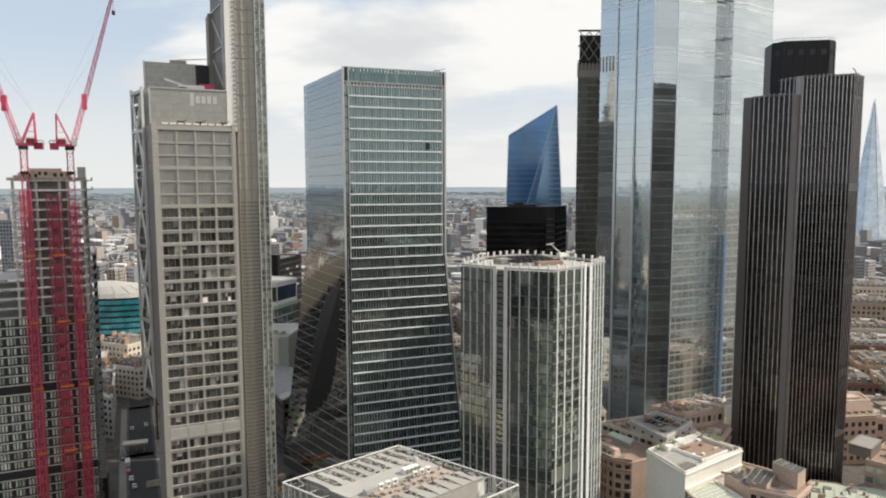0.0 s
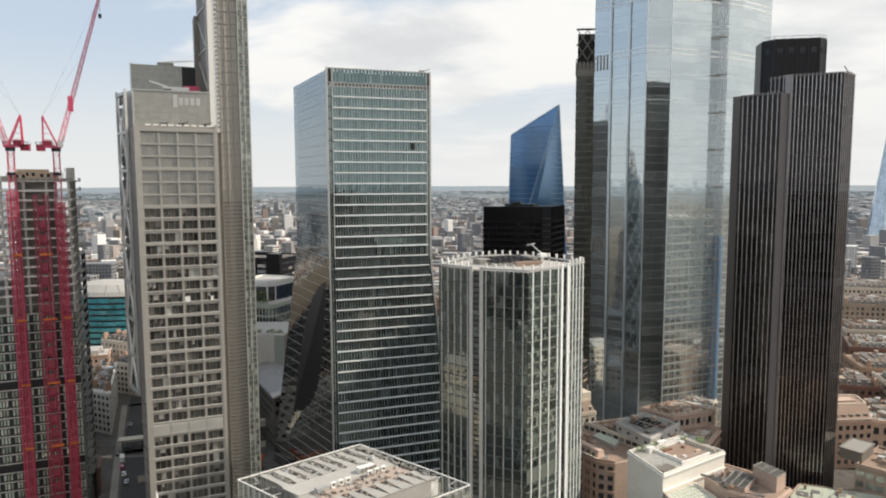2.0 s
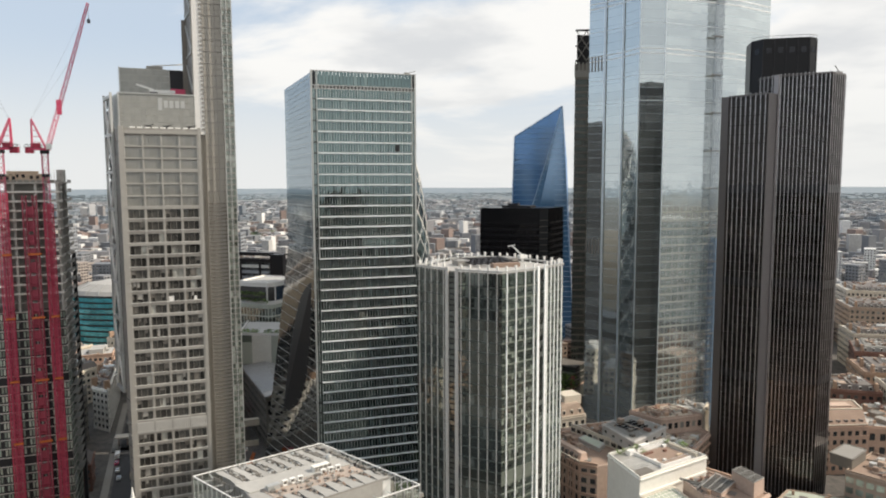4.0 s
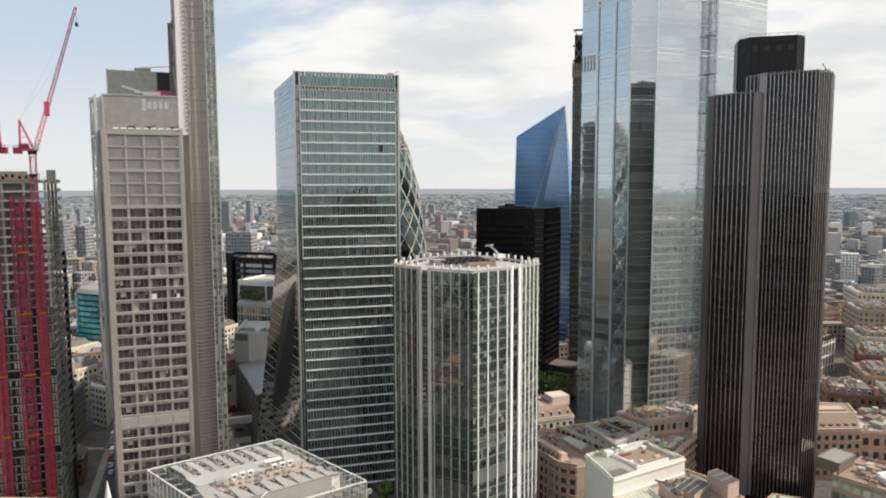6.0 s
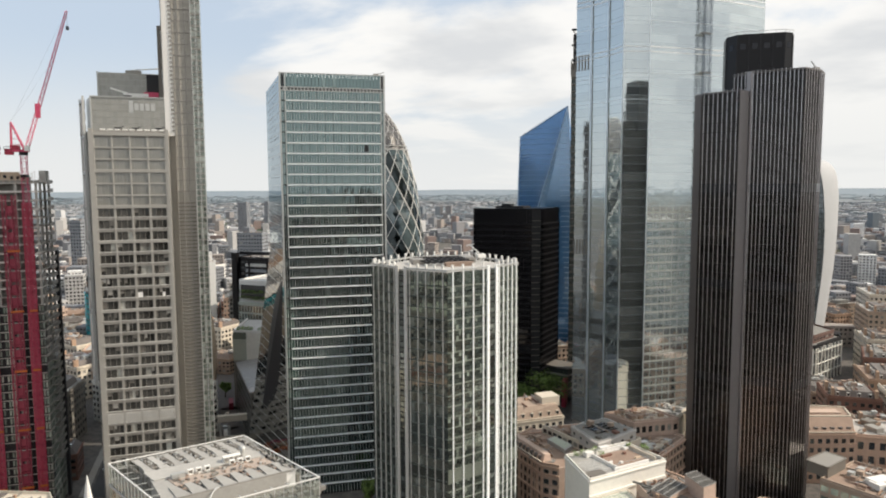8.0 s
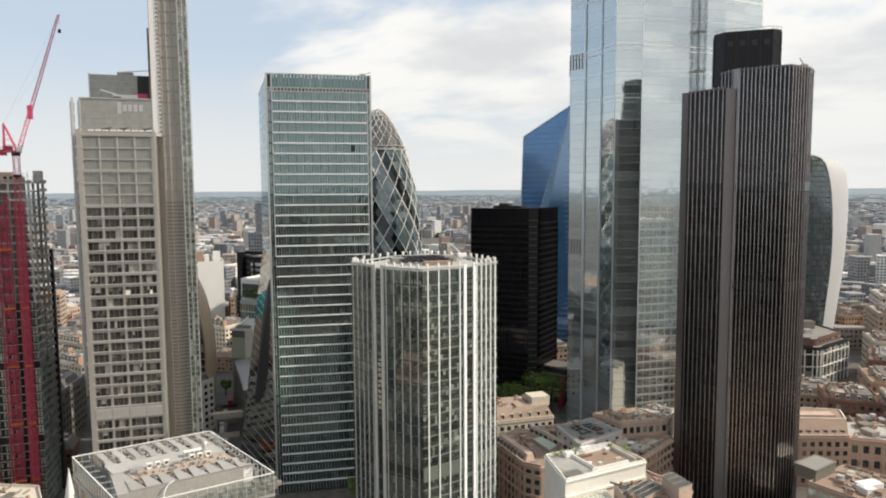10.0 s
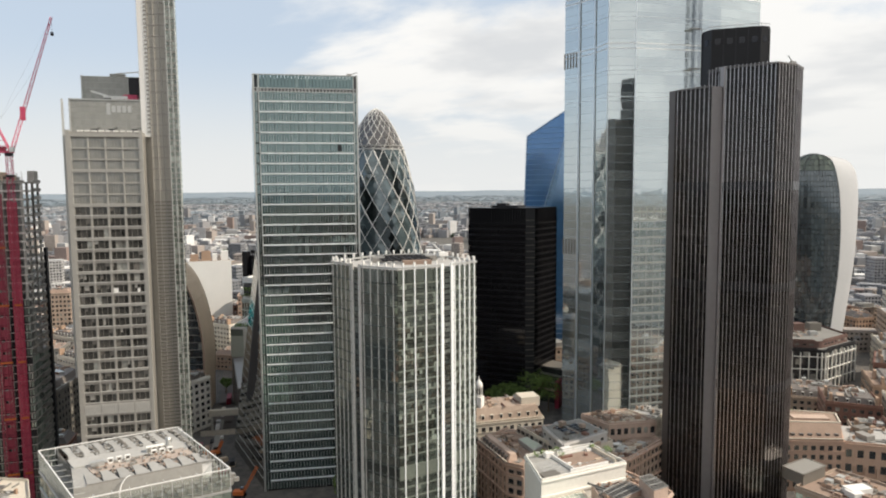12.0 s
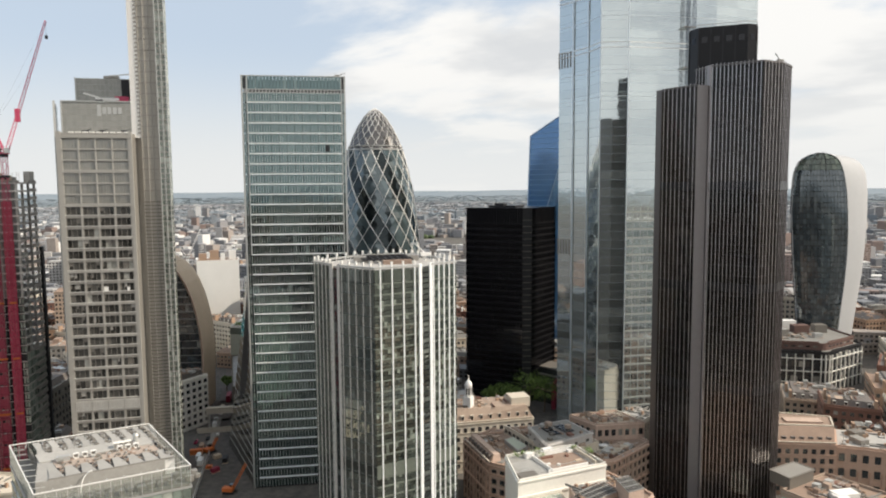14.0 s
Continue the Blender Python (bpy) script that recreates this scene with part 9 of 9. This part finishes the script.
def fill_city():
    made = 0
    spots = []
    for i in range(-40, 50):
        for j in range(5, 40):
            x, y = i * 26.0 + rnd.uniform(-3, 3) + (j % 2) * 9, j * 25.0 + rnd.uniform(-3, 3)
            spots.append((math.hypot(x - 60, y), x, y))
    spots.sort()
    for dist, x, y in spots:
        if made >= 295 or dist > 900 or not in_view(x, y):
            continue
        a, b = rnd.uniform(8, 12.2), rnd.uniform(7.5, 11.5)
        if not clear(x, y, max(a, b) * 0.9):
            continue
        made += 1
        yaw = 24 + rnd.choice((0, 0, 0, -14, -30)) + rnd.uniform(-3, 3)
        ca, sa = math.cos(radians(yaw)), math.sin(radians(yaw))
        pts = [(x + u * a * ca - v * b * sa, y + u * a * sa + v * b * ca) for u, v in ((-1, -1), (1, -1), (1, 1), (-1, 1))]
        h = rnd.choice((12, 14, 16, 18, 20, 22, 25)) + rnd.uniform(-2, 2)
        if x < -150 and y > 420 and rnd.random() < 0.25:
            h += 18
        wall, roof = rnd.choice(WALLS), rnd.choice(ROOFS)
        fl = max(3, int(h / 3.7))
        t = thing("city_building", (x, y), f"{TONES[wall]} city building with {RTONES[roof]}", "building", "city buildings")
        mb = MB()
        mb.prism(pts, 0, h)
        part("wall", mb, wall, t)
        kind = rnd.random()
        mb = MB()
        top = h
        if kind < 0.3:
            ins = inset(pts, 0.72)
            mb.loft([(*p, h) for p in pts], [(*p, h + 3.0) for p in ins])
            mb.face([(*p, h + 3.0) for p in ins])
            top = h + 3.0
        elif kind < 0.55:
            # two pitched roofs side by side
            for f0, f1 in ((0.02, 0.5), (0.5, 0.98)):
                p = [Vector((*pts[0], h)).lerp(Vector((*pts[1], h)), f) for f in (f0, (f0 + f1) / 2, f1)]
                q = [Vector((*pts[3], h)).lerp(Vector((*pts[2], h)), f) for f in (f0, (f0 + f1) / 2, f1)]
                up = Vector((0, 0, 3.0))
                mb.face([p[0], p[1] + up, q[1] + up, q[0]])
                mb.face([p[1] + up, p[2], q[2], q[1] + up])
                mb.face([p[0], p[2], p[1] + up])
                mb.face([q[2], q[0], q[1] + up])
            top = h + 1.2
        else:
            mb.prism(inset(pts, 0.93), h - 0.5, h + 0.05)
            for q in range(rnd.randint(1, 3)):
                c = (x + rnd.uniform(-0.35, 0.35) * a, y + rnd.uniform(-0.35, 0.35) * b)
                mb.box((*c, h + 1.2), (a * rnd.uniform(0.2, 0.5), b * rnd.uniform(0.2, 0.45), rnd.uniform(0.8, 2.0)), yaw)
        part("roof", mb, roof, t)
        mb = MB()
        for k in (0, 1, 3):
            p0, p1 = pts[k], pts[(k + 1) % 4]
            n = max(3, int(math.hypot(p1[0] - p0[0], p1[1] - p0[1]) / 2.8))
            panes(mb, p0, p1, 1, h - 1, n, fl, 0.24, 0.24, 0.06, 0.01)
        part("window", mb, G_DARK, t, "", "stuff")
        mb = MB()
        for k in (0, 1, 3):
            p0, p1 = pts[k], pts[(k + 1) % 4]
            d, nn, length, yw = run(p0, p1)
            mb.box(((p0[0] + p1[0]) / 2 + nn.x * 0.1, (p0[1] + p1[1]) / 2 + nn.y * 0.1, h + 0.2), (length / 2, 0.3, 0.4), math.degrees(yw))
            mb.box(((p0[0] + p1[0]) / 2 + nn.x * 0.1, (p0[1] + p1[1]) / 2 + nn.y * 0.1, 5.0), (length / 2, 0.2, 0.25), math.degrees(yw))
        part("cornice", mb, wall, t, "", "stuff")
        mb = MB()
        for k in range(rnd.randint(8, 16)):
            p = Vector((x + rnd.uniform(-0.7, 0.7) * a * ca, y + rnd.uniform(-0.7, 0.7) * b))
            s = rnd.uniform(0.35, 1.2)
            mb.box((p.x, p.y, top + s * 0.4), (s * rnd.uniform(0.6, 2.4), s * rnd.uniform(0.5, 1), s * 0.6), yaw + rnd.choice((0, 90)), rnd.choice((0, 0, 1, 2, 3)))
        part("roof_plant", mb, [M_STEEL, M_LIGHT, M_LOUVRE, M_BRICKTAN], t, "", "stuff")
        KEEP.append((x, y, max(a, b)))


fill_city()
# far walls and woods: distance haze painted into the bluer, paler sets
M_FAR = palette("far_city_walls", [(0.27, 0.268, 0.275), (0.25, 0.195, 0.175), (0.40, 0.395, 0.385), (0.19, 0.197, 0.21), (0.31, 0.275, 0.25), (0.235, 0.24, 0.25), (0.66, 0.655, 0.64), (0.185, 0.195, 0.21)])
M_FARTHER = palette("haze_tinted_city_walls", [(0.195, 0.22, 0.245), (0.245, 0.235, 0.235), (0.30, 0.305, 0.31), (0.185, 0.212, 0.232), (0.23, 0.235, 0.245), (0.20, 0.226, 0.25), (0.255, 0.262, 0.27), (0.52, 0.525, 0.53)])
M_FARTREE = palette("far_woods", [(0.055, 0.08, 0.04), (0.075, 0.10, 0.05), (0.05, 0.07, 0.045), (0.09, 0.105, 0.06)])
M_HAZYTREE = palette("haze_tinted_woods", [(0.175, 0.215, 0.24), (0.195, 0.225, 0.25), (0.17, 0.21, 0.235), (0.20, 0.23, 0.25)])


def far_city():
    mbs = [MB(), MB()]
    glass = MB()
    n = 0
    while n < 22000:
        y = 380 + 4100 * rnd.random() ** 1.7
        x = y * rnd.uniform(-1.12, 0.9) + 50
        d = math.hypot(x, y)
        if d > 3100 or not in_view(x, y, 2):
            continue
        if d < 1600 and not clear(x, y, 10):
            continue
        grow = 0.85 + d / 4200
        a, b = rnd.uniform(4, 12) * grow, rnd.uniform(4, 8) * grow
        h = rnd.choice((7, 8, 10, 11, 13, 17)) * rnd.uniform(0.8, 1.25)
        if rnd.random() < 0.03:
            h, a, b = rnd.uniform(22, 48), rnd.uniform(6, 10), rnd.uniform(6, 10)
        if d > 2200:
            h = min(h, max(3.5, 11 - (d - 2200) / 230))
        z = ground_z(d)
        yaw = rnd.uniform(-30, 40)
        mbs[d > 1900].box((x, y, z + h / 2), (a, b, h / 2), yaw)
        if d < 1150:
            # window rows on the two fronts in view
            ca, sa = math.cos(radians(yaw)), math.sin(radians(yaw))
            pts = [(x + u * a * ca - v * b * sa, y + u * a * sa + v * b * ca) for u, v in ((-1, -1), (1, -1), (1, 1), (-1, 1))]
            for k in (0, 1 if x < 60 else 3):
                p0, p1 = pts[k], pts[(k + 1) % 4]
                panes(glass, p0, p1, z + 1, z + h - 0.8, max(2, int(math.hypot(p1[0] - p0[0], p1[1] - p0[1]) / 3.2)), max(2, int(h / 3.5)), 0.22, 0.26, 0.06, 0.01)
        n += 1
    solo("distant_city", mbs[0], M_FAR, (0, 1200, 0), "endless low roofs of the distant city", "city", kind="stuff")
    solo("distant_windows", glass, G_DARK, (0, 800, 0), "rows of dark windows across the distant city", "windows", kind="stuff")
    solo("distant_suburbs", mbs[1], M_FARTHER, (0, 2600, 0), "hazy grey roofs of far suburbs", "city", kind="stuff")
    wds = [MB(), MB()]
    n = 0
    while n < 7600:
        y = 600 + 4000 * rnd.random() ** 1.1
        x = y * rnd.uniform(-1.12, 0.9) + 50
        d = math.hypot(x, y)
        if d > 3900 or not in_view(x, y, 2) or (d < 1600 and not clear(x, y, 10)):
            continue
        if noise.noise(Vector((x / 330, y / 420, 0.5))) < -0.02 and d < 3300:
            continue
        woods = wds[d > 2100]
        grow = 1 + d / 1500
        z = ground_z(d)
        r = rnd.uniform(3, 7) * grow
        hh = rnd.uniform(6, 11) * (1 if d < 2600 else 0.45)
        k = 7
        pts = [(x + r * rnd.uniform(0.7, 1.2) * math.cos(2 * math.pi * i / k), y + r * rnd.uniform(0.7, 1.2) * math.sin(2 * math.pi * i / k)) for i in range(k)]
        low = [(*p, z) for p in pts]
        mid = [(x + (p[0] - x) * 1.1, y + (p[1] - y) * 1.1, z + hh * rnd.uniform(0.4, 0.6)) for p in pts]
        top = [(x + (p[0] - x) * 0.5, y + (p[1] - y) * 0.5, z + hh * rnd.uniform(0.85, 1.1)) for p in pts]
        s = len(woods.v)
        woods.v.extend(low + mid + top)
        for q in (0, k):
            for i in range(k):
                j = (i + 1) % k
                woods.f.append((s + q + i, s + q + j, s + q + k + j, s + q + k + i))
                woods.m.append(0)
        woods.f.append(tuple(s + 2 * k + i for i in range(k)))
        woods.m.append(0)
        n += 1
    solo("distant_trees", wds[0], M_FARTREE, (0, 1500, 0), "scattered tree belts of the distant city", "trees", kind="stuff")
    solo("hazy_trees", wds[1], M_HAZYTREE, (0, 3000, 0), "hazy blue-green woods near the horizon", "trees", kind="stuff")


far_city()


# kept dark so the tower glass reflects a dark skyline
M_OPPOSITE = palette("dark_stone_walls", [(0.20, 0.18, 0.16), (0.15, 0.125, 0.11), (0.28, 0.26, 0.24), (0.12, 0.12, 0.115), (0.24, 0.18, 0.14), (0.16, 0.155, 0.15)])


def opposite_city():
    """Unseen towers and blocks added on the near side of the camera's line, dark for the glass fronts to mirror."""
    walls, glass = MB(), MB()
    for i in range(12):
        for j in range(4):
            x, y = -330 + 66 * i + rnd.uniform(-12, 12), -85 - 80 * j + rnd.uniform(-14, 14)
            a, b, h = rnd.uniform(14, 26), rnd.uniform(12, 20), rnd.choice((34, 48, 60, 76, 92, 108, 118)) * rnd.uniform(0.9, 1.08)
            yaw = radians(24 + rnd.uniform(-8, 8))
            ca, sa = math.cos(yaw), math.sin(yaw)
            pts = [(x + u * a * ca - v * b * sa, y + u * a * sa + v * b * ca) for u, v in ((-1, -1), (1, -1), (1, 1), (-1, 1))]
            walls.prism(pts, 0, h)
            for k in (1, 2):
                panes(glass, pts[k], pts[k + 1], 2, h - 2, int(a / 2.2), int(h / 4), 0.14, 0.2, 0.08, 0.0)
    t = thing("opposite_city", (0, -200, 0), "unseen dark office blocks added for the towers to mirror", "city", kind="stuff")
    part("walls", walls, M_OPPOSITE, t, "", "stuff")
    part("windows", glass, G_DARK, t, "", "stuff")


def near_city():
    """Unseen sunlit low blocks added under the camera's line, which the lower panes of the towers mirror."""
    for i in range(6):
        for j in range(5):
            x, y = 136 + 38 * i + rnd.uniform(-4, 4) + 8 * (j % 2), 28 + 31 * j + rnd.uniform(-4, 4)
            a, b, h = rnd.uniform(11, 16), rnd.uniform(9, 12), rnd.uniform(16, 30)
            wall = rnd.choice((M_BRICKTAN, M_PEACH, M_BRICKTAN, M_STONE, M_BRICK))
            yaw = radians(-24 + rnd.uniform(-4, 4))
            ca, sa = math.cos(yaw), math.sin(yaw)
            pts = [(x + u * a * ca - v * b * sa, y + u * a * sa + v * b * ca) for u, v in ((-1, -1), (1, -1), (1, 1), (-1, 1))]
            t = thing("city_building", (x, y), f"{TONES[wall]} low building in full sun", "building", "low sunlit buildings")
            mb = MB()
            mb.prism(pts, 0, h)
            part("wall", mb, wall, t)
            mb = MB()
            mb.prism(inset(pts, 0.92), h - 0.4, h + 0.1)
            part("roof", mb, M_ROOFBROWN, t)
            mb = MB()
            for k in (1, 2):
                panes(mb, pts[k], pts[k + 1], 1, h - 1, 7, max(3, int(h / 3.8)), 0.22, 0.24, 0.06, 0.01)
            part("window", mb, G_DARK, t, "", "stuff")


near_city()


opposite_city()
